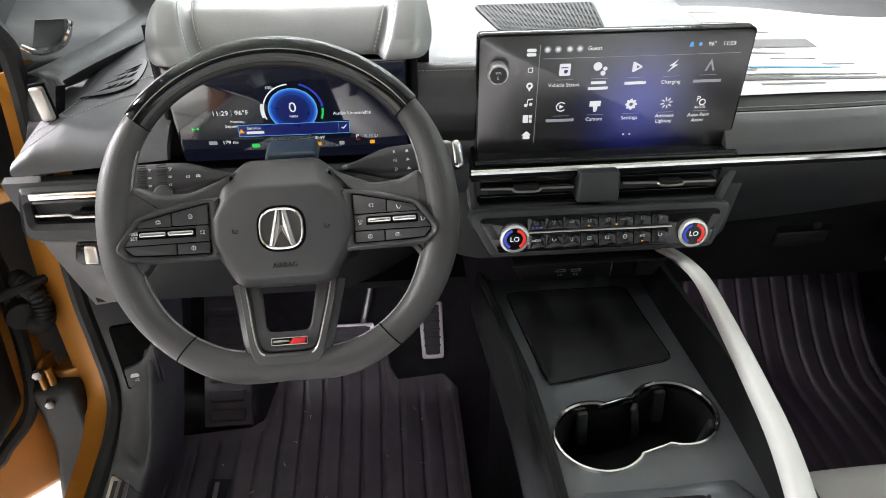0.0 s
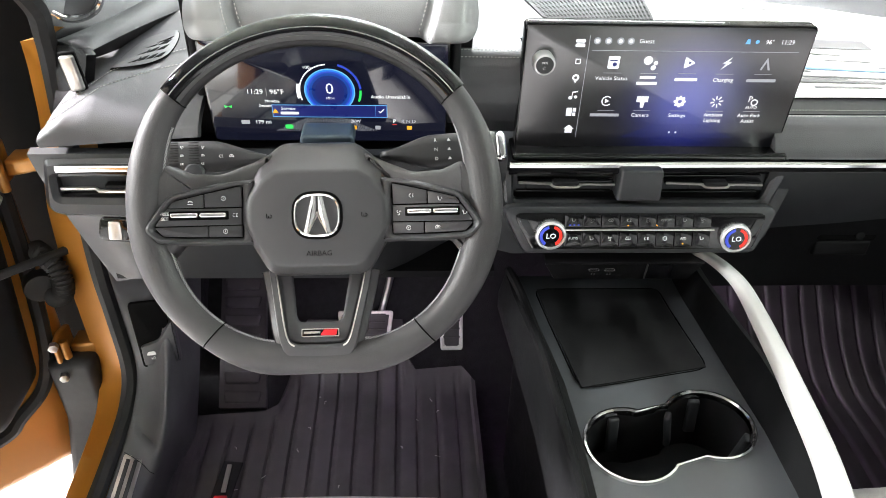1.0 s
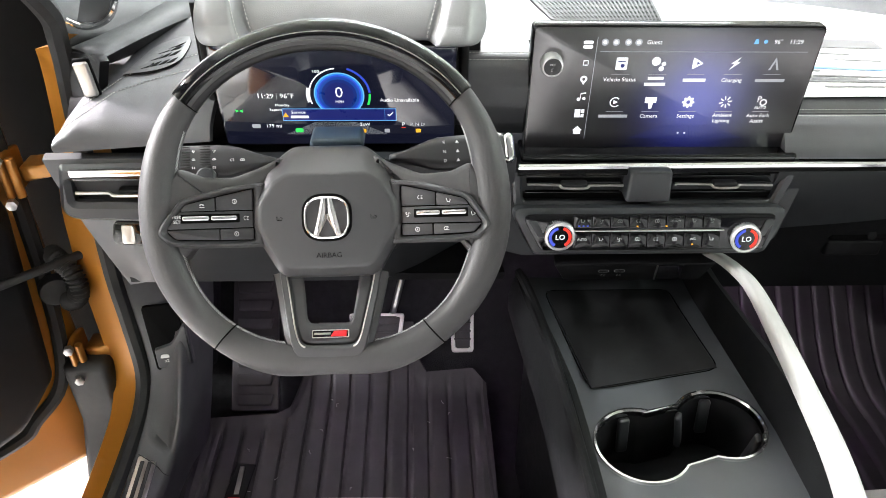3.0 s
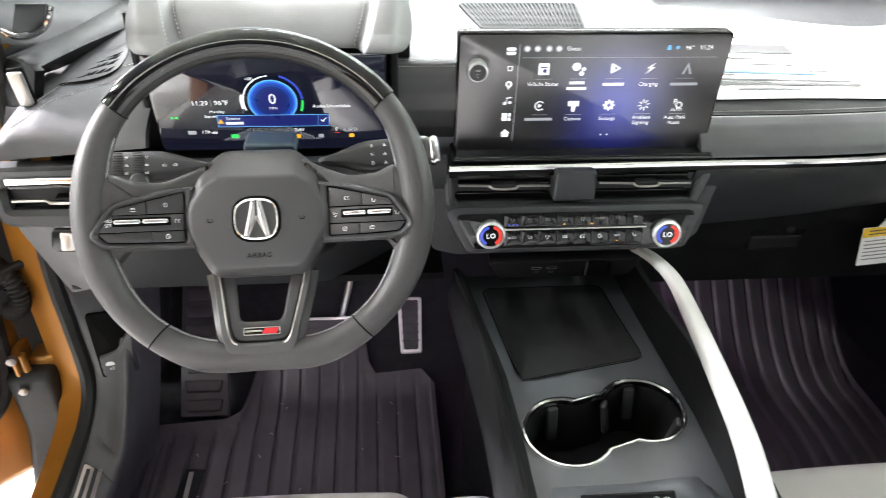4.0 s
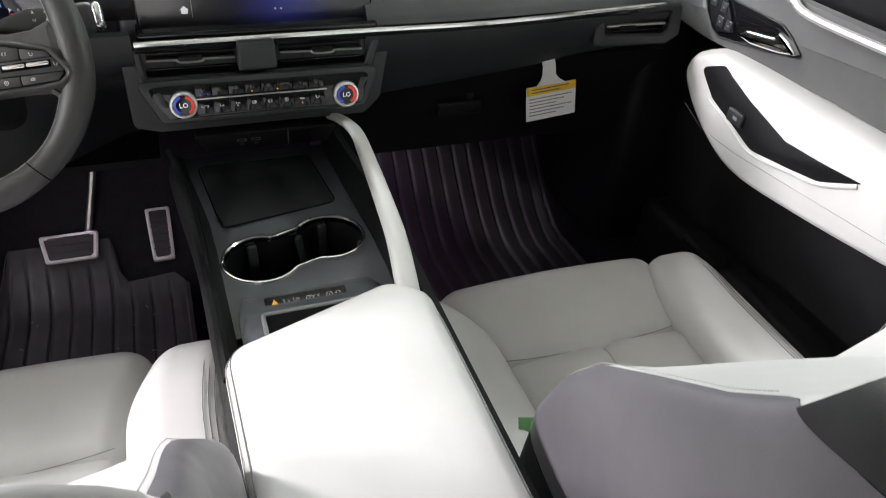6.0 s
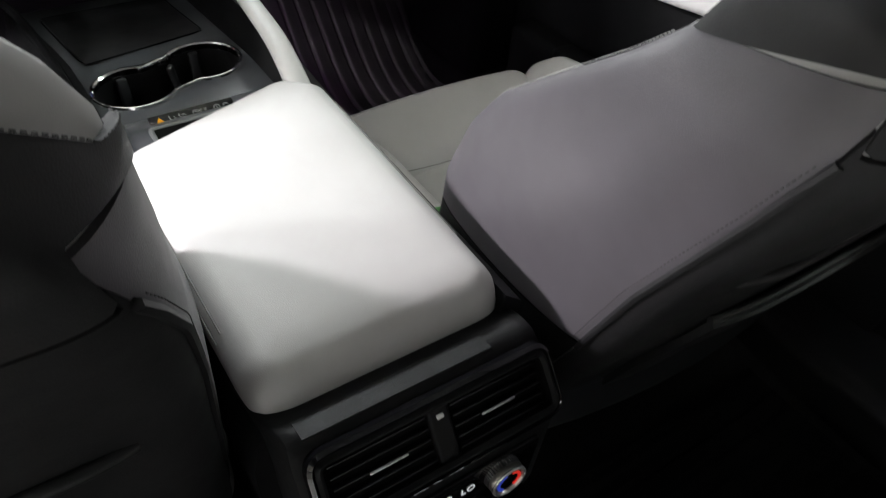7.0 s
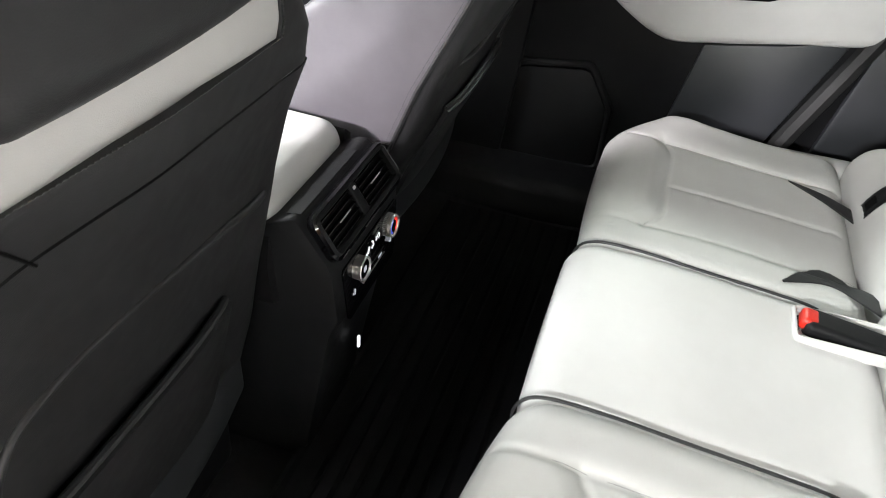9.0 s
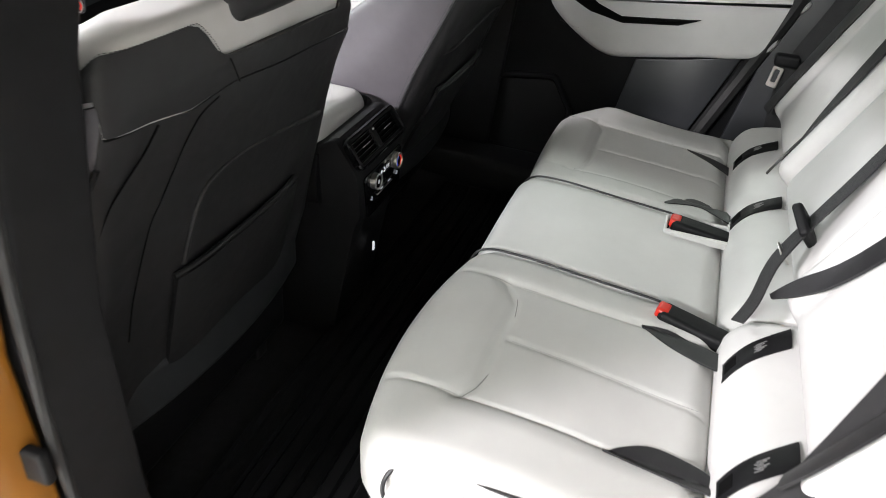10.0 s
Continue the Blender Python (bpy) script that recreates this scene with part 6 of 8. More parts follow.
SM = Matrix.Translation((-0.018, 0.431, 0.4668)) @ Matrix.Rotation(radians(25), 4, "X") @ Matrix.Translation((0, 0, 0.0021))
part("hazard_sign", moved(prism([(-0.042, -0.005), (-0.030, -0.005), (-0.036, 0.005)], 0.0004, 0.0001), SM), UI_AMBER, strip)
for k, x in enumerate((-0.023, -0.012, 0.004, 0.012, 0.027, 0.037)):
    part("symbol", glyph(k + 1, x, 0.0, 0.0042, SM, 0.0003), PRINT, strip)
part("bin_divider", rbox((0.14, 0.05, 0.10), 0.01, 2, at=(-0.01, 0.32, 0.43)), PLASTIC, con)
# armrest lid
arm = thing("armrest", "padded white leather armrest lid on the console", "armrest", (0, 0.2, 0.46))
ao = rounded([(-0.116, 0.020), (0.112, 0.020), (0.111, 0.364), (0.070, 0.398), (-0.121, 0.334)], [0.036, 0.036, 0.030, 0.040, 0.036], 9)


def arm_z(x, y):
    return interp(y, [(0.0, 0.501), (0.05, 0.507), (0.2, 0.513), (0.3, 0.516), (0.4, 0.517)])


rings = []
for d, dz in ((0.014, -0.056), (0.007, -0.052), (0.002, -0.044), (0.0, -0.034), (0.001, -0.025), (0.004, -0.016), (0.009, -0.0085), (0.016, -0.0035), (0.024, -0.0008), (0.04, 0.0), (0.07, 0.0008), (0.095, 0.001)):
    o = inset(ao, d) if d < 0.03 else [(x * (1 - d * 6), 0.2 + (y - 0.2) * (1 - d * 3.6)) for x, y in inset(ao, 0.02)]
    rings.append([(x, y, arm_z(x, y) + dz) for x, y in o])
part("lid_pad", loft(rings), WHITE, arm, "", 60)
for s in (-1, 1):
    for d, dz in ((0.0066, -0.0120), (0.0018, -0.0215)):
        edge = [q for q in fine(inset(ao, d - 0.0007), 14) if q[0] * s > 0.06 and 0.085 < q[1] < 0.335]
        edge.sort(key=lambda q: -q[1])
        part("seam", tube([(x, y, arm_z(x, y) + dz) for x, y in edge], 0.0007, 5), SEAMTHREAD, arm)
part("lid_base", moved(prism(inset(ao, 0.020), 0.02, 0.003), Matrix.Translation((0, 0, 0.444))), PLASTIC, arm)
# rear face of the console
rear = thing("rear_console", "black rear console with air vents and climate dials", "console", (0, 0.0, 0))
prof = [(0.055, 0.466), (0.015, 0.474), (-0.004, 0.484), (-0.016, 0.4845), (-0.026, 0.474), (-0.0545, 0.430), (-0.060, 0.416), (-0.062, 0.330), (-0.045, 0.29), (0.005, 0.03), (0.02, 0.0), (0.06, 0.0)]


def half_w(z):
    return interp(z, [(0.0, 0.088), (0.30, 0.098), (0.41, 0.112), (0.46, 0.116), (0.49, 0.110)])


rg = []
for s in (-1.0, -0.96, -0.85, -0.4, 0.0, 0.4, 0.85, 0.96, 1.0):
    e = 0.018 if abs(s) == 1 else (0.004 if abs(s) > 0.9 else 0)
    rg.append([(s * half_w(z), y + e, z - (e * 0.6 if z > 0.465 else 0)) for y, z in prof])
part("rear_shell", loft(rg), PLASTIC, rear, "black plastic console end", 50)
RM = frame_m((0.002, -0.0385, 0.4535), (1, 0, 0), (0, -0.835, 0.55))
vo = rounded([(-0.104, -0.031), (0.106, -0.031), (0.102, 0.029), (-0.102, 0.029)], 0.014, 6)
vi = inset(vo, 0.008)
part("vent_surround", moved(ring_prism(inset(vo, -0.003), inset(vo, 0.003), 0.0125, 0.003), RM), PIANO, rear)
rvent = part("rear_vent", moved(ring_prism(inset(vo, 0.002), vi, 0.0145, 0.0035), RM), PLASTIC, rear, "black rear air vents")
# rear duct's shade is painted: a thin near-black plate under the blades
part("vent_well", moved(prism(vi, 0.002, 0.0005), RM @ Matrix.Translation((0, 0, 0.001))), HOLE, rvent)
part("vent_divider", moved(rbox((0.018, 0.052, 0.010), 0.003, 2, at=(0, -0.001, 0.004)), RM), PLASTIC, rvent)
part("divider_light", moved(rbox((0.006, 0.004, 0.002), 0.0008, 1, at=(0, 0.014, 0.0095)), RM), PRINT, rvent)
for s in (-1, 1):
    part("blade_bar", moved(rbox((0.032, 0.0028, 0.004), 0.0012, 2, at=(s * 0.048, 0.000, 0.0105)), RM), CHROME, rvent, "silver vent blade")
    for k in range(5):
        part("blade", moved(rbox((0.080, 0.0016, 0.006), 0.0005, 1), RM @ Matrix.Translation((s * 0.0505, -0.018 + 0.009 * k, 0.0055)) @ Matrix.Rotation(radians(18), 4, "X")), PIANO, rvent)
part("top_strip", sheet(lambda u, v: (-0.096 + 0.160 * u, 0.004 - 0.019 * v, 0.4825 + 0.0035 * v), 6, 4, -0.002), PLASTIC, rear, "dark satin top strip")
KP = frame_m((0, -0.0615, 0.385), (1, 0, 0), (0, -1, 0.02))
rp = part("climate_face", moved(prism(rounded([(-0.078, -0.068), (0.078, -0.068), (0.090, 0.024), (-0.090, 0.024)], 0.008, 4), 0.003, 0.001), KP), PIANO, rear, "glossy black rear climate panel")
dial(rp, KP @ Matrix.Translation((0.0505, 0.003, -0.008)), 0.0165, False, SATIN)
k2 = part("knob", lathe([(0.0155, 0), (0.0162, 0.018), (0.0165, 0.021), (0.0150, 0.023), (0.0128, 0.022), (0.0005, 0.022)], 32, KP @ Matrix.Translation((-0.0505, 0.003, -0.008))), SATIN, rp, "silver fan knob with dark face")
for x in (-0.0505, 0.0505):
    part("knob_ring", moved(tube([(0.0158 * math.cos(t), 0.0158 * math.sin(t), 0.0228) for t in [2 * math.pi * i / 32 for i in range(32)]], 0.0014, 6, True), KP @ Matrix.Translation((x, 0.003, -0.008))), EMBLEM, rp, "thin silver ring")
part("dial_face", cyl(0.0126, 0.0006, 24, 0, KP @ Matrix.Translation((-0.0505, 0.003, 0.0141))), PIANO, k2)
part("symbol", moved(prism(rounded([(-0.004, -0.004), (0.004, -0.004), (0.004, 0.004), (-0.004, 0.004)], 0.002, 3), 0.0004, 0.0001), KP @ Matrix.Translation((-0.0505, 0.003, 0.0148))), UI_GREY, k2)
part("readout", moved(prism([(-0.026, -0.006), (0.026, -0.006), (0.026, 0.012), (-0.026, 0.012)], 0.0006, 0.0001), KP @ Matrix.Translation((0, 0.002, 0.0031))), PIANO, rp)
lettering("reading", "LO", 0.011, UI_WHITE, KP @ Matrix.Translation((0.017, 0.005, 0.0042)), rp)
part("symbol", moved(tube([(-0.004, 0.000, 0.0042), (0.002, 0.002, 0.0042), (0.000, 0.009, 0.0042), (-0.003, 0.010, 0.0042)], 0.0011, 6), KP), UI_WHITE, rp)
part("symbol", moved(tube([(-0.022, 0.001, 0.0042), (-0.016, 0.001, 0.0042), (-0.012, 0.008, 0.0042)], 0.0013, 6), KP), UI_WHITE, rp)
for x in (-0.019, 0.019):
    b = part("button", moved(rbox((0.036, 0.010, 0.004), 0.0015, 2, at=(x, -0.028, 0.004)), KP), PIANO, rp)
    part("symbol", moved(prism([(x - 0.006, -0.030), (x + 0.006, -0.030), (x + 0.006, -0.026), (x - 0.006, -0.026)], 0.0003, 0.0001), KP @ Matrix.Translation((0, 0, 0.0061))), UI_GREY, b)
part("silver_line", moved(rbox((0.074, 0.0015, 0.003), 0.0005, 1, at=(0, -0.0350, 0.0045)), KP), SATIN, rp)
for x in (-0.062, 0.062):
    part("seat_heat_mark", moved(tube([(x - 0.003, -0.032, 0.0035), (x + 0.002, -0.036, 0.0035), (x + 0.003, -0.028, 0.0035)], 0.0013, 6), KP), UI_GREY, rp)
part("usb_light", rbox((0.006, 0.004, 0.022), 0.0015, 2, at=(-0.006, -0.046, 0.205)), UI_WHITE, rear)

# ---------------------------------------------------------------- front seats
def catmull(p, s):
    i = max(0, min(len(p) - 2, int(s)))
    t = s - i
    a, b, c, d = (Vector(p[max(0, min(len(p) - 1, j))]) for j in (i - 1, i, i + 1, i + 2))
    return 0.5 * (2 * b + (c - a) * t + (2 * a - 5 * b + 4 * c - d) * t * t + (3 * b - a - 3 * c + d) * t ** 3)


BACKS = {
    "upright": dict(head=-0.078, rear=[(0.26, 0.055), (0.36, 0.032), (0.48, 0.004), (0.60, -0.031), (0.66, -0.052), (0.72, -0.078), (0.78, -0.099), (0.84, -0.106)],
                    edge=[(0.26, 0.072), (0.45, 0.030), (0.60, -0.009), (0.66, -0.032), (0.72, -0.068), (0.76, -0.084), (0.84, -0.098)],
                    bolster=[(0.26, 0.240), (0.36, 0.235), (0.45, 0.215), (0.50, 0.205), (0.56, 0.180), (0.61, 0.145), (0.66, 0.095), (0.735, 0.015), (0.80, -0.015), (0.84, -0.035)]),
    "reclined": dict(head=-0.208, rear=[(0.26, 0.025), (0.36, -0.015), (0.443, -0.054), (0.544, -0.095), (0.609, -0.126), (0.715, -0.176), (0.80, -0.206), (0.84, -0.212)],
                     edge=[(0.26, 0.055), (0.36, 0.015), (0.443, -0.021), (0.544, -0.060), (0.609, -0.092), (0.663, -0.119), (0.715, -0.143), (0.80, -0.17), (0.84, -0.185)],
                     bolster=[(0.26, 0.215), (0.36, 0.215), (0.455, 0.194), (0.49, 0.187), (0.554, 0.160), (0.603, 0.125), (0.65, 0.070), (0.70, 0.010), (0.735, -0.026), (0.80, -0.060), (0.84, -0.090)]),
}
# half widths of the two backs by height, and of the driver back's outer half
HALVES = {"upright": [(0.26, 0.243), (0.36, 0.2625), (0.48, 0.260), (0.60, 0.256), (0.66, 0.250), (0.70, 0.238), (0.72, 0.229), (0.76, 0.211), (0.80, 0.184), (0.84, 0.150)],
          "reclined": [(0.26, 0.225), (0.36, 0.245), (0.48, 0.252), (0.70, 0.252), (0.78, 0.235), (0.82, 0.205), (0.84, 0.165)]}
OUTER = [(0.26, 0.275), (0.36, 0.295), (0.60, 0.300), (0.76, 0.305), (0.82, 0.300), (0.84, 0.285)]
FRONT = [(0.26, 0.243), (0.36, 0.2625), (0.48, 0.260), (0.56, 0.256), (0.70, 0.256), (0.76, 0.251), (0.78, 0.247), (0.82, 0.220), (0.84, 0.183)]
# height of the seam across the back, by the distance from its middle towards the console
CROSS = {"upright": [(-0.33, 0.752), (-0.243, 0.748), (-0.175, 0.737), (-0.10, 0.746), (0.222, 0.721)], "reclined": [(-0.3, 0.7235), (0.3, 0.7235)]}
STATE = {"back": "upright", "wide": 0.0, "bolster": 0.0}


def half_width(z, side=1):
    return interp(z, OUTER if side < 0 and STATE["back"] == "upright" else HALVES[STATE["back"]])


def rear_y(z):
    return interp(z, BACKS[STATE["back"]]["rear"])


def ctr_y(z):
    return interp(z, BACKS[STATE["back"]]["bolster"]) - 0.045 * smoothstep(0.80, 0.60, z) - 0.004


def ring_at(s, z, side):
    """A point of the backrest's outline at height z: s 0 middle of the back, 2 rear edge, 3 front edge, 5 middle of the front."""
    t = BACKS[STATE["back"]]
    yr, ye, yb = (interp(z, q) for q in (t["rear"], t["edge"], t["bolster"]))
    hw = half_width(z, side)
    hf = max(hw, interp(z, FRONT)) if STATE["back"] == "upright" else hw
    wide = STATE["wide"] * smoothstep(0.30, 0.42, z) * smoothstep(0.64, 0.54, z)
    p = [(0, yr - 0.006, 0), (hw * 0.68, yr - 0.003, 0), (hw, ye, 0), (hf - 0.004 + wide, yb - 0.010, 0), (hf * 0.70, yb - 0.012, 0), (0, ctr_y(z), 0)]
    q = catmull(p, s)
    return Vector((side * q.x, q.y, z))


def front_seat(cx, label, inner):
    """inner: +1 where the console lies on the seat's right, else -1."""
    th = thing("front_seat", label, "car seat", (cx, 0.3, 0.02), "front seats")
    base = (0, 0.02, 0)

    def at(g):
        return moved(g, Matrix.Translation((cx, 0, 0)))

    # cushion
    def cush(x, y, z):
        top = smoothstep(0.0, 0.06, z)
        zz = z + 0.225 + top * (0.006 - 0.010 * (x / 0.16) ** 2 - 0.012 * dent(y, 0.03, 0.010) - 0.016 * smoothstep(0.10, -0.2, y))
        if y < 0.03:
            zz -= top * 0.006 * dent(x, 0.0, 0.007)
        k = 1 + 0.22 * smoothstep(0.40, 0.60, y + 0.385)
        return (x * k, y + 0.385 - 0.05 * smoothstep(0.0, -0.08, z) * smoothstep(0.1, 0.22, y), zz)

    c = part("cushion", at(bent(rbox((0.325, 0.43, 0.15), 0.034, 6, (22, 34, 3)), cush)), PERF, th, "white perforated seat cushion", 60)
    def seat_line(pts, step=0.0, r=0.0005):
        q = []
        for x, y in pts:
            p = Vector(cush(x, y - 0.385, 0.075))
            q.append(p + Vector((0, 0, 0.0005)))
        part("seam", at(stitches(q, step, r) if step else tube(q, r, 5)), SEAMTHREAD, c)
    seat_line([(-0.148 + 0.0148 * i, 0.4145 - 0.010 * (1 - ((i - 10) / 10) ** 2) + 0.010) for i in range(21)], 0, 0.0007)
    seat_line([(0.0, 0.4145 - 0.012 * i) for i in range(18)], 0, 0.0006)
    for s in (-1, 1):
        def bol(x, y, z, s=s):
            k = smoothstep(0.08, 0.25, y)
            lift = 0.016 * smoothstep(0.0, 0.07, z)
            return ((STATE["bolster"] if s > 0 else 0.0) + s * (0.221 + 0.026 * k + x * (1 - 0.30 * k) + 0.010 * smoothstep(0.0, 0.08, z) * (x / 0.05)), y * 0.97 + 0.352, z + 0.236 + lift - 0.022 * k * k * smoothstep(0.0, 0.07, z))
        g = bent(rbox((0.120, 0.475, 0.165), 0.046, 7, (2, 22, 2)), bol)
        if s < 0:
            g = (g[0], [tuple(reversed(q)) for q in g[1]])
        b = part("side_bolster", at(g), WHITE, th, "white leather side bolster", 60)
        for d in (0.0, 0.007, 0.014):
            part("stitching", at(stitches([((STATE["bolster"] if s > 0 else 0.0) + s * (0.246 + d + 0.014 * smoothstep(0.40, 0.56, y)), y, 0.3350 - 0.0022 * d / 0.007 - 0.024 * smoothstep(0.425, 0.585, y) ** 2) for y in [0.14 + 0.02 * i for i in range(21)]], 0.0055, 0.0006)), DARKTHREAD, b)
    part("seat_skirt", at(bent(rbox((0.50, 0.46, 0.13), 0.025, 3, (2, 2, 1)), lambda x, y, z: (x * (1 + 0.2 * z), y + 0.31, z + 0.13))), PLASTIC, th, "black plastic seat skirt")
    for s in (-1, 1):
        part("slide_rail", at(rbox((0.04, 0.46, 0.05), 0.008, 2, at=(s * 0.19, 0.34, 0.03))), SEAL, th)
    # backrest
    zs = [0.27 + 0.57 * i / 30 for i in range(31)]
    def surf(s0, s1, z0, z1, side, nu, nv, th_=0.012, out=0.0, flip=False):
        def f(u, v):
            s = s0 + (s1 - s0) * u
            z = z0(u) + (z1(u) - z0(u)) * v if callable(z0) else z0 + (z1 - z0) * v
            p = ring_at(s, z, side)
            if out:
                n = (ring_at(s, z, side) - Vector((0, ctr_y(z) * 0.5 + rear_y(z) * 0.5, z))).normalized()
                p += n * out
            return p
        if side * (1 if s1 > s0 else -1) > 0:
            return sheet(lambda u, v: f(u, v), nu, nv, th_)
        return sheet(lambda u, v: f(1 - u, v), nu, nv, th_)

    def cross_z(x):
        return interp(x * inner, CROSS[STATE["back"]])

    # core: closed white body whose top shows above the dark panels
    rings = []
    for z in [0.27 + 0.57 * i / 24 for i in range(25)] + [0.848, 0.850]:
        k = 1.0 if z <= 0.84 else (0.86 if z < 0.849 else 0.6)
        zz = min(z, 0.84)
        cy = (rear_y(zz) + ctr_y(zz)) / 2
        left = [ring_at(5 * i / 26, zz, -1) for i in range(27)]
        right = [ring_at(5 * i / 26, zz, 1) for i in range(25, 0, -1)]
        ring = left + right
        rings.append([(p.x * k, cy + (p.y - cy) * k, z) for p in ring])
    g = loft(rings)
    back = part("backrest", at((g[0], [tuple(reversed(q)) for q in g[1]])), WHITE, th, "white leather backrest", 60)
    for s in (-1, 1):
        z_lo, z_hi = 0.452, cross_z(s * 0.30) - 0.0015
        part("side_cover", at(surf(1.98, 3.6, 0.285, 0.448, s, 14, 12, 0.006, 0.0035)), PLASTIC, back, "black lower side cover", 60)
        part("side_panel", at(surf(1.98, 3.35, lambda u: z_lo, lambda u: z_hi + 0.038 - 0.026 * u, s, 14, 24, 0.006, 0.004)), FLANK, back, "dark grey backrest side panel", 60)
        part("front_stitching", at(stitches([ring_at(3.40, 0.455 + 0.27 * i / 40, s) + Vector((s * 0.003, 0.004, 0)) for i in range(41)], 0.0038, 0.00045)), RIMTHREAD, back)
        part("rear_piping", at(tube([ring_at(1.98, 0.445 + 0.272 * i / 30, s) + Vector((s * 0.0045, -0.0035, 0)) for i in range(31)], 0.0032, 6)), PIPING, back)
        part("rear_stitching", at(stitches([ring_at(2.03, 0.450 + 0.268 * i / 40, s) + Vector((s * 0.0062, -0.001, 0)) for i in range(41)], 0.004, 0.0004)), DARKTHREAD, back)
        part("back_shell", at(surf(0.0, 1.95, lambda u: 0.28, lambda u, s=s: cross_z(ring_at(1.95 * u, 0.73, s).x) - 0.0015 + 0.040 * smoothstep(1.88, 2.04, 1.95 * u), s, 36, 24, 0.008, 0.006)), BLACK, back, "dark back shell", 60)
    def wing(xr):
        return interp(xr * inner, [(-0.30, 0.833), (-0.185, 0.833), (-0.165, 0.822), (-0.150, 0.806), (-0.135, 0.786), (0.0, 0.780), (0.156, 0.772), (0.166, 0.800), (0.185, 0.833)])
    for s in (-1, 1):
        def top(u, v, s=s):
            w = (1 - u) if s > 0 else u
            q = 3.05 * w
            z = cross_z(ring_at(q, 0.73, s).x) + 0.0015 + 0.040 * smoothstep(1.88, 2.04, q) - 0.026 * smoothstep(2.0, 3.1, q)
            x0 = ring_at(q, z, s).x
            lim = wing(x0) - (0.080 * smoothstep(2.05, 2.75, q) if STATE["back"] == "upright" else 0.0)
            z += (max(lim, z + 0.02) - z) * v
            p = ring_at(q, z, s)
            n = (p - Vector((0, ctr_y(z) * 0.5 + rear_y(z) * 0.5, z))).normalized()
            return p + n * 0.0062
        part("upper_back_panel", at(sheet(lambda u, v, s=s: top(1 - u if s > 0 else 1 - u, v), 40, 12, 0.006)), BLACK, back, "black upper back panel", 60)
        part("back_stitching", at(stitches([top(i / 60, 1.0) + Vector((0, -0.002, 0.002)) for i in range(61)], 0.004, 0.0005)), DARKTHREAD, back)
    # seams of the back shell
    curve = smooth_path([(-0.140, 0.7405, 0), (-0.172, 0.728, 0), (-0.188, 0.700, 0), (-0.197, 0.665, 0), (-0.210, 0.63, 0), (-0.222, 0.595, 0), (-0.235, 0.50, 0), (-0.24, 0.42, 0)], 6)

    def on_back(x, z, out):
        t = BACKS[STATE["back"]]
        hw = half_width(z, 1 if x > 0 else -1)
        k = min(1.0, abs(x) / hw)
        return Vector((x, rear_y(z) - 0.006 + (interp(z, t["edge"]) - rear_y(z)) * max(0.0, (k - 0.68) / 0.32) ** 1.6 - out, z))
    part("shell_seam", at(tube([on_back(inner * p.x, p.y, 0.0065) for p in curve], 0.0010, 6)), HOLE, back)
    edge_seam = smooth_path([(-0.243, 0.746, 0), (-0.258, 0.715, 0), (-0.272, 0.683, 0), (-0.283, 0.645, 0), (-0.289, 0.605, 0), (-0.292, 0.52, 0), (-0.292, 0.42, 0)] if STATE["back"] == "upright" else [(-0.213, 0.720, 0), (-0.238, 0.682, 0), (-0.246, 0.60, 0), (-0.246, 0.42, 0)], 6)
    part("shell_seam", at(tube([on_back(inner * p.x, p.y, 0.0062) for p in edge_seam], 0.0013, 6)), HOLE, back)
    emboss = smooth_path([(0.215, 0.575, 0), (0.12, 0.594, 0), (-0.027, 0.614, 0), (-0.095, 0.606, 0), (-0.120, 0.584, 0), (-0.131, 0.545, 0), (-0.137, 0.485, 0)], 6)
    part("embossed_edge", at(tube([on_back(inner * p.x, p.y, 0.0035) for p in emboss], 0.0045, 10)), BLACK, back)
    part("panel_seam", at(tube([on_back(inner * (-0.133 + 0.031 * k / 6), 0.784 - 0.038 * k / 6, 0.0068) for k in range(7)], 0.0010, 6)), HOLE, back)
    # map pocket
    def pocket(u, v):
        x = -0.158 + 0.316 * u
        z = 0.30 + (0.476 - 0.30) * v
        return Vector((x, rear_y(z) - 0.016 - 0.006 * v + 0.010 * abs(2 * u - 1) ** 4, z))
    mp = part("map_pocket", at(sheet(pocket, 20, 12, -0.008)), BLACK, back, "black seatback map pocket", 60)
    part("pocket_hem", at(tube([pocket(i / 20, 1.0) for i in range(21)], 0.0045, 8)), BLACK, mp)
    part("back_skirt", at(bent(rbox((0.50, 0.05, 0.10), 0.020, 3, (8, 1, 1)), lambda x, y, z: (x, y + rear_y(0.27) - 0.01 + 0.03 * (x / 0.25) ** 2, z + 0.275))), PANEL, th, "grey lower back skirt")
    # headrest
    hr = part("headrest", at(bent(rbox((0.285, 0.105, 0.190), 0.044, 6, (6, 1, 3)), lambda x, y, z: (x * (1 - 0.3 * max(0, -z)), y + BACKS[STATE["back"]]["head"] + 0.5 * x ** 2 + 0.02 * z, z + 0.902))), BLACK, th, "black leather headrest")
    for s in (-1, 1):
        part("headrest_post", at(cyl(0.006, 0.08, 12, 0, Matrix.Translation((s * 0.06, BACKS[STATE["back"]]["head"] + 0.006, 0.80)))), CHROME, hr)
    return th


STATE["back"], STATE["wide"], STATE["bolster"] = "upright", 0.022, 0.008
driver = front_seat(-0.405, "white leather driver seat with dark grey sides, worn smooth", 1)
STATE["back"], STATE["wide"], STATE["bolster"] = "reclined", 0.0, -0.024
passenger = front_seat(0.405, "white leather passenger seat with dark grey sides and paper label", -1)
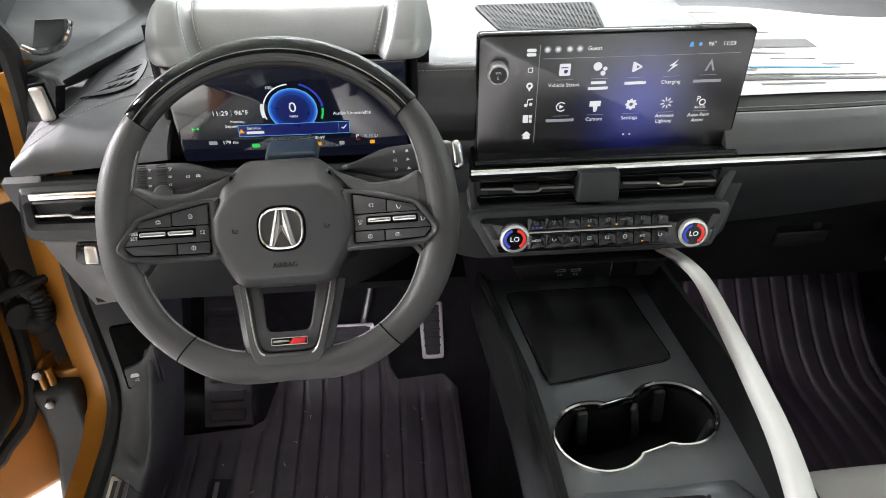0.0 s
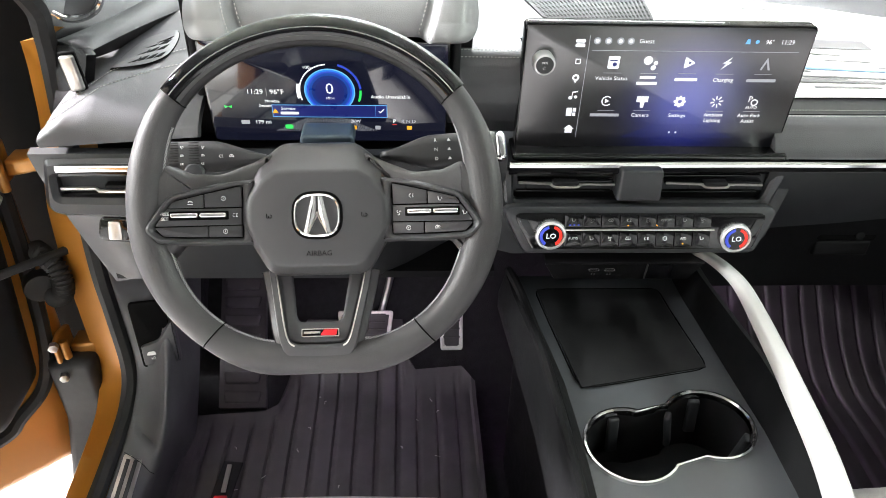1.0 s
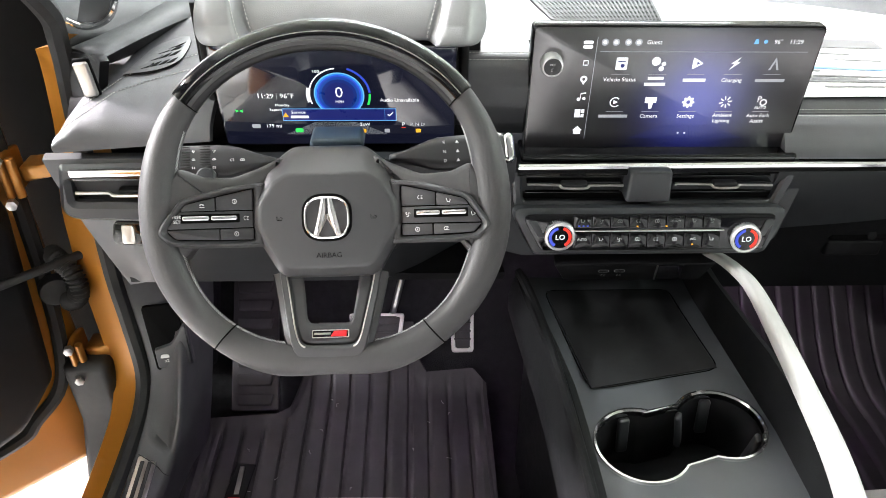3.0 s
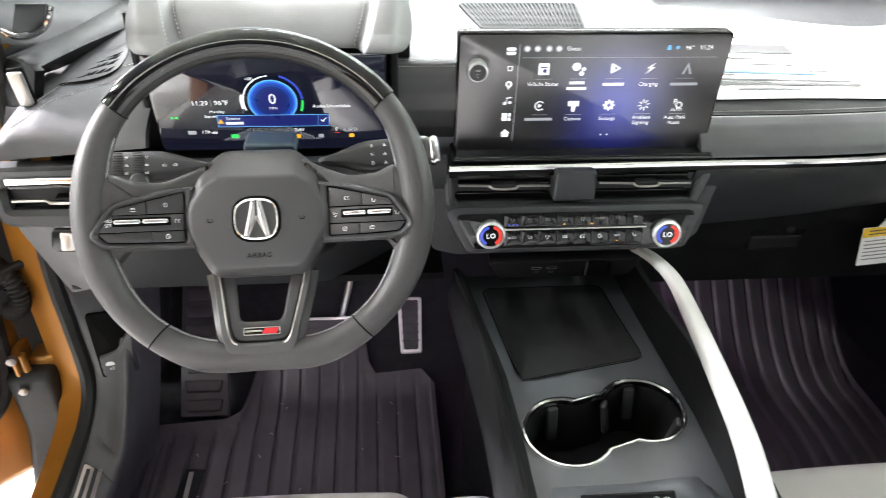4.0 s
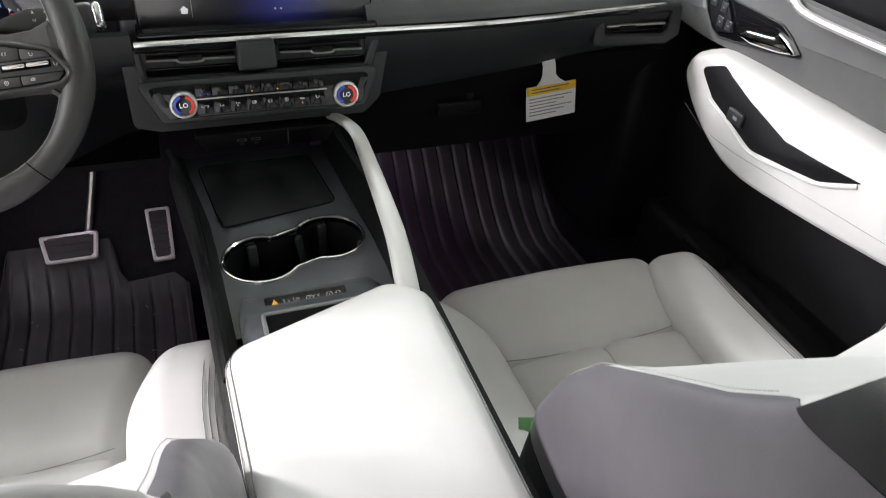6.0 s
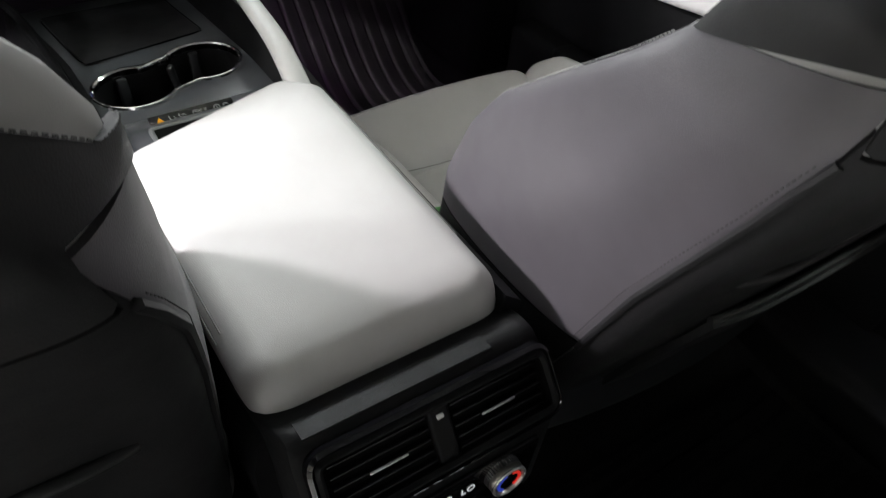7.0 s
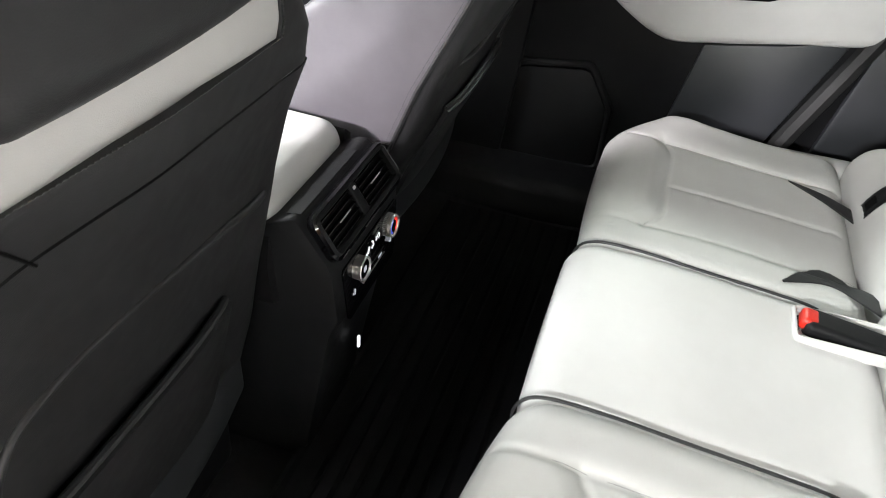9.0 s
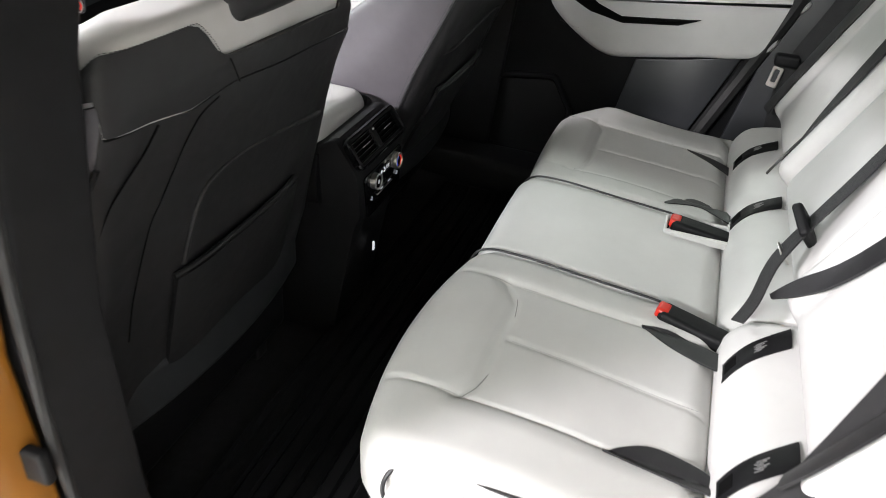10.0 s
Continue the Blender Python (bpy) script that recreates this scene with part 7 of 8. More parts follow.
# label tucked beside the passenger cushion
lab = thing("care_label", "green and white printed label tucked beside the seat cushion", "label", (0.235, 0.27, 0.32))
part("label_card", moved(bent(rbox((0.042, 0.026, 0.0008), 0.0003, 1, (8, 4, 1)), lambda x, y, z: (x, y, z + 0.004 * math.sin(x * 90))), Matrix.Translation((0.222, 0.272, 0.338)) @ Matrix.Rotation(radians(-18), 4, "Z") @ Matrix.Rotation(radians(38), 4, "X")), GREEN, lab)
LM = Matrix.Translation((0.222, 0.272, 0.338)) @ Matrix.Rotation(radians(-18), 4, "Z") @ Matrix.Rotation(radians(38), 4, "X")
for i in range(8):
    part("print_bar", moved(rbox((0.0016 + 0.0008 * (i % 3), 0.010, 0.0006), 0.0001, 1, at=(-0.006 + 0.0034 * i, 0.003, 0.0052)), LM), PRINT, lab)
# ---------------------------------------------------------------- floor mats and pedals
def mat_mesh(x0, x1, y0, y1, ribs, rise=0.0, cross=False, front=None):
    nx, ny = ribs * 10, 40
    if cross:
        nx, ny = 24, ribs * 6

    def f(u, v):
        x = x0 + (x1 - x0) * u
        end = interp(x, front) if front else y1
        y = y0 + (end - y0) * v
        w = (v if cross else u) * ribs
        q = abs((w % 1.0) - 0.5) * 2
        rib = 0.007 * smoothstep(0.20, 0.32, q)
        if not cross:
            q = w % 1.0
            rib = 0.008 * smoothstep(0.0, 0.16, q) * (1.0 - 0.30 * smoothstep(0.2, 1.0, q))
        edge = min(u, 1 - u) * (x1 - x0)
        edge2 = min(v * (end - y0), (1 - v) * (end - y0))
        if min(edge, edge2) < 0.025:
            rib = 0.010
        if min(edge, edge2) < 0.010:
            rib = 0.020
        z = 0.004 + rib + max(0.0, floor_z(x * 0.6, y) + 0.02) + rise * smoothstep(0.6, 1.0, v)
        return (x, y, z)
    return sheet(f, nx, ny, 0.004)


dm = thing("floor_mat", "black ribbed rubber floor mat with small red badge", "floor mat", (-0.41, 0.8, 0.0), "floor mats")
part("mat_tray", mat_mesh(-0.675, -0.155, 0.30, 1.075, 14, front=[(-0.68, 0.955), (-0.545, 0.965), (-0.520, 0.985), (-0.500, 1.06), (-0.480, 1.13), (-0.295, 1.13), (-0.285, 1.075), (-0.270, 1.052), (-0.180, 1.058), (-0.155, 1.03)]), RUBBER, dm)
part("badge_plate", moved(rbox((0.034, 0.115, 0.004), 0.002, 2), Matrix.Translation((-0.586, 0.800, 0.0265)) @ Matrix.Rotation(radians(-6), 4, "Z")), PLASTIC, dm)
part("badge_red", moved(prism(rounded([(-0.012, -0.010), (0.010, -0.010), (0.012, 0.010), (-0.010, 0.010)], 0.003, 3), 0.003, 0.001), Matrix.Translation((-0.588, 0.777, 0.0290))), REDTRIM, dm, "red badge")
part("badge_bar", rbox((0.008, 0.055, 0.002), 0.0006, 1, at=(-0.585, 0.822, 0.0295)), SATIN, dm)
rnd = random.Random(4)
for i in range(26):
    x, y = rnd.uniform(-0.60, -0.20), rnd.uniform(0.66, 1.02)
    a = rnd.uniform(0, 6.28)
    l = rnd.uniform(0.004, 0.010)
    z = 0.0125 + max(0.0, floor_z(0.0, y) + 0.02)
    part("lint", tube([(x, y, z), (x + 0.5 * l * math.cos(a), y + 0.5 * l * math.sin(a), z + 0.002), (x + l * math.cos(a + 0.5), y + l * math.sin(a + 0.5), z)], 0.0005, 5), THREAD, dm)
pm = thing("floor_mat", "black ribbed rubber floor mat under violet light", "floor mat", (0.42, 0.8, 0.0), "floor mats")
part("mat_tray", mat_mesh(0.145, 0.70, 0.30, 1.30, 15), RUBBER, pm)
# rear mat: same rubber as in front, coloured darker for the footwell shade
rm = thing("floor_mat", "black ribbed rubber rear floor mat, shade in its colour", "floor mat", (0, -0.15, 0.0), "floor mats")
part("mat_tray", mat_mesh(-0.66, 0.66, -0.36, 0.02, 12, cross=True), SHADED_MAT, rm)
dead = thing("foot_rest", "black ribbed rubber foot rest", "foot rest", (-0.60, 1.05, 0.03))
def dead_f(u, v):
    x = -0.628 + 0.085 * u
    y = 0.972 + 0.22 * v
    return (x - 0.018 * v, y, 0.035 + 0.14 * v)
part("rest_plate", sheet(dead_f, 6, 12, 0.02), RUBBER, dead)
for i in range(7):
    p = Vector(dead_f(0.5, 0.07 + 0.14 * i))
    part("ridge", moved(bent(rbox((0.066, 0.022, 0.013), 0.004, 2), lambda x, y, z: (x * (1 + 6 * y), y, z + 0.12 * y)), Matrix.Translation(p) @ Matrix.Rotation(radians(32), 4, "X")), RUBBER, dead)
def pedal(name, label, cx, cy, cz, w, h, tilt, arm_to):
    th = thing(name, label, "pedal", (cx, cy, cz))
    m = Matrix.Translation((cx, cy, cz)) @ Matrix.Rotation(radians(tilt), 4, "X")
    o = rounded([(-w / 2 * 0.86, -h / 2), (w / 2 * 0.86, -h / 2), (w / 2, h / 2), (-w / 2, h / 2)], 0.006, 4)
    part("pedal_plate", moved(prism(inset(o, 0.002), 0.010, 0.002), m), RUBBER, th)
    part("metal_rim", moved(ring_prism(o, inset(o, 0.0075), 0.014, 0.002), m), PEDAL, th, "satin metal pedal rim")
    n = 7 if h > w else 4
    for i in range(n):
        yy = -h / 2 + h * (i + 0.5) / n
        part("grip_bar", moved(rbox((w * 0.72, 0.004, 0.004), 0.0015, 1, at=(0, yy, 0.012)), m), RUBBER, th)
    part("pedal_arm", tube(smooth_path([m @ Vector((w * 0.22, h * 0.3, -0.004)), m @ Vector((w * 0.32, h * 0.9, -0.03)), arm_to], 6), 0.007, 8), STEEL, th)
pedal("brake_pedal", "wide brake pedal with satin metal rim", -0.365, 1.115, 0.105, 0.108, 0.056, 45, Vector((-0.268, 1.26, 0.36)))
pedal("accelerator_pedal", "tall accelerator pedal with satin metal rim", -0.197, 1.150, 0.083, 0.050, 0.115, 38, Vector((-0.185, 1.33, 0.28)))
kick = thing("kick_panel", "dark grey plastic kick panel with bonnet release lever", "trim panel", (-0.70, 0.9, 0.1))
KL = [(-0.726, 0.60, 0.096), (-0.726, 0.709, 0.113), (-0.724, 0.799, 0.130), (-0.722, 0.868, 0.153), (-0.721, 0.910, 0.200), (-0.721, 0.914, 0.305), (-0.721, 0.913, 0.392), (-0.720, 0.922, 0.47)]
KR = [(-0.690, 0.60, 0.086), (-0.685, 0.70, 0.090), (-0.676, 0.775, 0.105), (-0.666, 0.815, 0.140), (-0.660, 0.855, 0.195), (-0.656, 0.935, 0.305), (-0.655, 0.99, 0.392), (-0.655, 1.02, 0.47)]
KL, KR = smooth_path(KL, 6), smooth_path(KR, 6)


def kick_f(u, v):
    s = (1 - v) * (len(KL) - 1)
    i = min(len(KL) - 2, int(s))
    a, b = KL[i].lerp(KL[i + 1], s - i), KR[i].lerp(KR[i + 1], s - i)
    out = (b - a).cross(KL[i + 1] - KL[i]).normalized()
    if out.x < 0:
        out = -out
    rows = [a + Vector((-0.006, 0.010, -0.006)), a, a.lerp(b, 0.33) + out * 0.005, a.lerp(b, 0.68) + out * 0.005, b, b + Vector((0.006, 0.03, -0.02)), b + Vector((0.006, 0.10, -0.12))]
    return catmull(rows, u * 6)


part("kick_trim", sheet(kick_f, 30, 42, -0.008), SOFT, kick, "grey plastic kick panel and sill trim", 60)
SPM = frame_m((-0.7085, 0.745, 0.1165), (0, 1, 0.13), (0.30, -0.16, 1))
sp = part("sill_plate", moved(prism(rounded([(-0.085, -0.015), (0.050, -0.015), (0.050, 0.013), (-0.085, 0.013)], 0.003, 3), 0.003, 0.001), SPM), SATIN, kick, "brushed metal sill plate")
for y in (-0.006, 0.005):
    part("plate_inlay", moved(prism(rounded([(-0.080, y - 0.003), (0.042, y - 0.003), (0.042, y + 0.003), (-0.080, y + 0.003)], 0.001, 2), 0.0008, 0.0002), SPM @ Matrix.Translation((0, 0, 0.003))), PANEL, sp)
part("trim_seam", tube([Vector(kick_f(u, 0.715)) + Vector((0.0005, -0.0005, 0.0005)) for u in (0.2, 0.3, 0.4, 0.5, 0.6, 0.68)], 0.0006, 5), HOLE, kick)
LVM = frame_m((-0.687, 0.915, 0.268), (1, 0.16, 0), (0.16, -1, 0.10))
part("lever_recess", moved(prism(rounded([(-0.020, -0.060), (0.030, -0.060), (0.030, 0.062), (-0.022, 0.062)], 0.006, 4), 0.006, 0.001), LVM), HOLE, kick)
rel = part("release_lever", moved(prism(rounded([(-0.016, -0.054), (0.040, -0.050), (0.040, 0.030), (0.030, 0.020), (0.012, -0.008), (-0.016, -0.016)], [0.006, 0.002, 0.002, 0.02, 0.02, 0.006], 4), 0.013, 0.004), LVM), SOFT, kick, "dark bonnet release lever")
part("release_mark", moved(prism(rounded([(-0.010, -0.032), (0.006, -0.032), (0.003, -0.025), (-0.006, -0.025)], 0.002, 2), 0.0005, 0.0001), LVM @ Matrix.Translation((0, 0, 0.0130))), PRINT, rel)
lettering("release_mark", "x2", 0.0075, PRINT, LVM @ Matrix.Translation((0.000, -0.038, 0.0133)), rel)

# ---------------------------------------------------------------- rear bench
bench = thing("rear_bench", "white leather rear bench with black piping", "car seat", (0, -0.6, 0.0))


INNER, OUTER = 0.160, 0.632


def bench_f(x, y, z, x0, x1, raised):
    """A point of the cushion block, bent to the cushion's shape."""
    w = x1 - x0
    top = smoothstep(0.0, 0.09, z)
    front = smoothstep(0.02, 0.21, y)
    zz = z + 0.258 - 0.024 * smoothstep(0.12, -0.2, y) * top
    bow = (0.034 if x0 < -0.3 else 0.010 if raised else 0.002) * (1 - (2 * x / w) ** 2) * front
    if x0 > 0:
        bow -= front * (0.014 + 0.085 * smoothstep(0.10, 0.27, x))
        zz -= 0.008 * top
    if raised:
        xs = x + (x0 + x1) / 2
        m = abs(xs)
        side = smoothstep(0.250, 0.215, m) + smoothstep(0.500, 0.550, m)
        seam_y = 0.096 - 0.030 * smoothstep(0.09, 0.16, abs(m - 0.385)) * -1
        zz += top * (0.007 * side + 0.008 * smoothstep(seam_y - 0.004, seam_y + 0.030, y) * (1 - side))
        zz -= top * 0.0040 * dent(y, seam_y - 0.002, 0.004) * (1 - side)
        zz -= top * 0.0040 * (dent(m, 0.238, 0.004) + dent(m, 0.514, 0.004))
        zz -= top * 0.0030 * dent(xs, -0.372 - 0.06 * (0.09 - y) if xs < 0 else 0.372, 0.004) * smoothstep(0.092, 0.085, y)
        zz += top * 0.003 * math.sin(9 * xs + 14 * y) * dent(y, 0.0, 0.2)
    return (x + (x0 + x1) / 2, y - 0.522 + bow - 0.075 * smoothstep(0.10, 0.21, y) * smoothstep(0.03, -0.11, z), zz)


def bench_cushion(x0, x1, raised):
    return bent(rbox((x1 - x0 + 0.036, 0.43, 0.22), 0.048, 8, (84, 76, 3) if raised else (16, 20, 3)), lambda x, y, z: bench_f(x, y, z, x0, x1, raised))


def cushion_top(x, y, lift=0.0012):
    """The place on the cushions' upper face above (x, y)."""
    x0, x1 = (-OUTER, -INNER) if x < -INNER else (INNER, OUTER) if x > INNER else (-INNER, INNER)
    q = bench_f(x - (x0 + x1) / 2, y + 0.522, 0.11, x0, x1, abs(x) > INNER)
    return Vector((q[0], y, q[2] + lift))


for nm, x0, x1, r in (("cushion", -OUTER, -INNER, True), ("centre_cushion", -INNER, INNER, False), ("cushion", INNER, OUTER, True)):
    part(nm, bench_cushion(x0, x1, r), PERF if r else WHITE, bench, "white leather seat cushion", 60)
for s in (-1, 1):
    dy, dz = (-0.018, -0.006) if s > 0 else (-0.006, 0.0)
    path = smooth_path([(s * x, y + dy * k, z + dz) for x, y, z, k in ((0.163, -0.345, 0.25, 1), (0.163, -0.303, 0.315, 1), (0.162, -0.303, 0.352, 1), (0.160, -0.330, 0.371, 1), (0.160, -0.40, 0.3725, 0.4), (0.160, -0.50, 0.364, 0), (0.160, -0.62, 0.3535, 0), (0.160, -0.655, 0.347, 0))], 8)
    part("piping", tube(path, 0.0022, 8), PIPING, bench, "black piping")
path = smooth_path([(-0.668, -0.385, 0.26), (-0.660, -0.355, 0.325), (-0.638, -0.370, 0.352), (-0.634, -0.42, 0.360), (-0.636, -0.64, 0.352)], 8)
part("piping", tube(path, 0.0030, 8), PIPING, bench, "black piping")
for s in (-1, 1):
    part("side_wing", bent(rbox((0.10, 0.38, 0.22), 0.040, 5, (2, 8, 2)), lambda x, y, z, s=s: (x + s * 0.655, y - (0.548 if s < 0 else 0.625), z + 0.238 - (0.03 if s > 0 else 0))), WHITE, bench, "white leather outer wing", 60)


def leaf(a, b, name="dark_inlay"):
    """A dark inlay on the cushion between two edges given in plan, following its shape."""
    a, b = smooth_path([(x, y, 0) for x, y in a], 5), smooth_path([(x, y, 0) for x, y in b], 5)
    n = min(len(a), len(b)) - 1

    def pick(p, v):
        q = v * (len(p) - 1)
        i = min(len(p) - 2, int(q))
        return p[i].lerp(p[i + 1], q - i)

    def f(u, v):
        q = pick(a, v).lerp(pick(b, v), u)
        return cushion_top(q.x, q.y, 0.0022)
    g = sheet(f, 6, 2 * n, 0.003)
    part(name, g, BLACK, bench, "dark grey inlay")
    part("seam", stitches([cushion_top(p.x, p.y, 0.0026) for p in a], 0.004, 0.0005), SEAMTHREAD, bench)


leaf([(-0.236, -0.612), (-0.234, -0.665), (-0.254, -0.738)], [(-0.238, -0.612), (-0.271, -0.664), (-0.294, -0.738)])
leaf([(-0.519, -0.596), (-0.484, -0.650), (-0.488, -0.705), (-0.502, -0.738)], [(-0.521, -0.598), (-0.525, -0.658), (-0.530, -0.700), (-0.533, -0.738)])
leaf([(0.503, -0.632), (0.483, -0.690), (0.447, -0.738)], [(0.501, -0.634), (0.452, -0.696), (0.405, -0.738)])
leaf([(0.191, -0.606), (0.256, -0.665), (0.215, -0.738)], [(0.190, -0.609), (0.216, -0.677), (0.175, -0.738)])


def seam_line(name, pts, material, step=0.0, r=0.0005):
    p = [cushion_top(q.x, q.y, 0.0004) for q in smooth_path([(x, y, 0) for x, y in pts], 8)]
    part(name, stitches(p, step, r) if step else tube(p, r, 5), material, bench)


for s in (-1, 1):
    seam_line("thigh_seam", [(s * 0.234, -0.400), (s * 0.270, -0.417), (s * 0.33, -0.4265), (s * 0.385, -0.4285), (s * 0.44, -0.4265), (s * 0.490, -0.418), (s * 0.520, -0.400)], SEAMTHREAD, 0, 0.0007)
    seam_line("side_seam", [(s * 0.238, -0.36), (s * 0.238, -0.50), (s * 0.237, -0.61)], SEAMTHREAD, 0, 0.0004)
    seam_line("side_seam", [(s * 0.514, -0.34), (s * 0.514, -0.45), (s * 0.516, -0.60)], SEAMTHREAD, 0, 0.0004)
seam_line("centre_seam", [(-0.372, -0.436), (-0.379, -0.568), (-0.386, -0.715)], SEAMTHREAD, 0.006, 0.0006)


def bench_back(x0, x1, bulge, shift):
    cx, w = (x0 + x1) / 2, x1 - x0
    th = radians(25)
    def f(x, y, z):
        e = abs(2 * x / w)
        yy = y + bulge * smoothstep(0.62, 0.9, e) * smoothstep(0, 0.05, y) + 0.0
        if bulge:
            yy -= 0.006 * dent(e, 0.64, 0.03) * smoothstep(0, 0.05, y)
        zz = z + 0.27
        return (x + cx, -0.855 + shift + yy * math.cos(th) - zz * math.sin(th), 0.395 + yy * math.sin(th) + zz * math.cos(th))
    return bent(rbox((w - 0.006, 0.12, 0.50), 0.04, 6, (26, 2, 26)), f)


for nm, x0, x1, r in (("backrest", -0.615, -0.190, 0.018), ("centre_backrest", -0.190, 0.190, 0.0), ("backrest", 0.190, 0.615, 0.018)):
    part(nm, bench_back(x0, x1, r, 0.012), WHITE, bench, "white leather backrest", 60)
    g = bent(rbox((x1 - x0 - 0.004, 0.15, 0.12), 0.040, 6, (16, 6, 2)), lambda x, y, z, c=(x0 + x1) / 2: (x + c, y - 0.805, z + 0.345 - 0.16 * y - 2.6 * max(0, y) ** 2))
    part("lower_roll", g, WHITE, bench, "white leather lower roll", 60)


def roll_top(y):
    yl = y + 0.805
    zz = 0.06 if yl < 0.035 else 0.06 - (0.040 - math.sqrt(max(0.0, 0.040 ** 2 - (yl - 0.035) ** 2)))
    return zz + 0.345 - 0.16 * yl - 2.6 * max(0, yl) ** 2


for xa, xb, dx, lab in ((-0.334, -0.294, 0.058, "black plastic child seat anchor cover on a white cushion"), (0.118, 0.158, 0.045, "black plastic child seat anchor cover beside a buckle"), (0.396, 0.436, 0.050, "black plastic child seat anchor cover on a white cushion"), (-0.560, -0.520, 0.052, "black plastic child seat anchor cover near the open door")):
    t = thing("child_seat_anchor", lab, "anchor cover", ((xa + xb) / 2, -0.735, 0.385), "anchor covers")

    def cover(u, v, lift=0.0, xa=xa, xb=xb, dx=dx):
        y = -0.734 - 0.082 * v
        x = xa + (xb - xa + 0.006 * v) * u + dx * v
        bulge = 0.0035 * (1 - (2 * u - 1) ** 4)
        return Vector((x, y, roll_top(y) + 0.0025 + bulge + lift))
    c = part("cover", sheet(lambda u, v: cover(1 - u, v), 8, 14, 0.005), PLASTIC, t)
    for k in range(6):
        u = 0.30 + 0.07 * k
        part("print_bar", tube([cover(u, 0.40 + 0.03 * (k % 2), 0.0004), cover(u, 0.52 + 0.04 * (k % 3), 0.0004)], 0.0007, 4), GREYPRINT, t)
    part("finger_notch", sheet(lambda u, v: cover(0.75 - 0.5 * u, 0.02 + 0.13 * v, 0.0010), 3, 3, 0.001), HOLE, t)
TH = radians(25)


def back_at(x, h, out=0.0):
    """A place on the backrests' front face, h up its slope from the bottom."""
    yy, zz = 0.060 + out, h + 0.02
    return Vector((x, -0.843 + yy * math.cos(TH) - zz * math.sin(TH), 0.395 + yy * math.sin(TH) + zz * math.cos(TH)))


def back_leaf(a, b):
    a, b = smooth_path([(x, h, 0) for x, h in a], 5), smooth_path([(x, h, 0) for x, h in b], 5)

    def pick(p, v):
        q = v * (len(p) - 1)
        i = min(len(p) - 2, int(q))
        return p[i].lerp(p[i + 1], q - i)

    def f(u, v):
        q = pick(a, v).lerp(pick(b, v), u)
        e = abs(2 * (abs(q.x) - 0.4025) / 0.425)
        bulge = 0.018 * smoothstep(0.62, 0.9, e) if abs(q.x) > 0.19 else 0.0
        return back_at(q.x, q.y, bulge + 0.002)
    part("dark_inlay", sheet(f, 4, 16, 0.004), BLACK, bench, "dark grey inlay")


for s in (-1, 1):
    one = [(s * 0.212, 0.00), (s * 0.226, 0.05), (s * 0.262, 0.16), (s * 0.300, 0.45)]
    two = [(s * 0.222, 0.00), (s * 0.254, 0.05), (s * 0.305, 0.16), (s * 0.370, 0.45)]
    back_leaf(*((one, two) if s > 0 else (two, one)))
    one = [(s * 0.560, 0.0), (s * 0.566, 0.10), (s * 0.560, 0.45)]
    two = [(s * 0.588, 0.0), (s * 0.598, 0.10), (s * 0.605, 0.45)]
    back_leaf(*((one, two) if s > 0 else (two, one)))


def buckle(at, ang, label, tilt=0):
    th = thing("seat_belt_buckle", label, "buckle", at, "rear belt buckles")
    m = Matrix.Translation(at) @ Matrix.Rotation(radians(ang), 4, "Z") @ Matrix.Rotation(radians(tilt), 4, "X")
    part("buckle_body", moved(bent(rbox((0.042, 0.115, 0.026), 0.009, 3, (2, 4, 1)), lambda x, y, z: (x * (1 - 0.8 * max(0, -y)), y, z)), m), PLASTIC, th)
    part("release_button", moved(rbox((0.030, 0.022, 0.020), 0.006, 3, at=(0, 0.052, 0.004)), m), REDPL, th, "red release button")
    part("slot", moved(rbox((0.032, 0.004, 0.004), 0.001, 1, at=(0, 0.0615, -0.008)), m), HOLE, th)
    return th


buckle((0.105, -0.685, 0.350), -4, "black belt buckle with red button in a cushion slot", 6)
buckle((-0.205, -0.690, 0.349), -10, "black belt buckle with red button between cushions", 8)
part("buckle_well", moved(ring_prism(rounded([(-0.034, -0.07), (0.034, -0.07), (0.034, 0.07), (-0.034, 0.07)], 0.006, 3), rounded([(-0.028, -0.064), (0.028, -0.064), (0.028, 0.064), (-0.028, 0.064)], 0.004, 3), 0.016, 0.004), Matrix.Translation((0.105, -0.685, 0.342))), WHITE, bench)


def belt(path, label, side=(1, 0, 0)):
    th = thing("seat_belt", label, "seat belt", tuple(path[0]), "rear belts")
    p = smooth_path(path, 6)
    hw = 0.023
    rings = []
    for i in range(len(p)):
        t = (p[min(len(p) - 1, i + 1)] - p[max(0, i - 1)]).normalized()
        s = Vector(side)
        s = (s - t * s.dot(t)).normalized()
        n = s.cross(t)
        rings.append([p[i] + s * a * hw + n * b * 0.0012 for a, b in ((-1, -1), (1, -1), (1, 1), (-1, 1))])
    part("webbing", loft(rings), WEBBING, th)
    return th


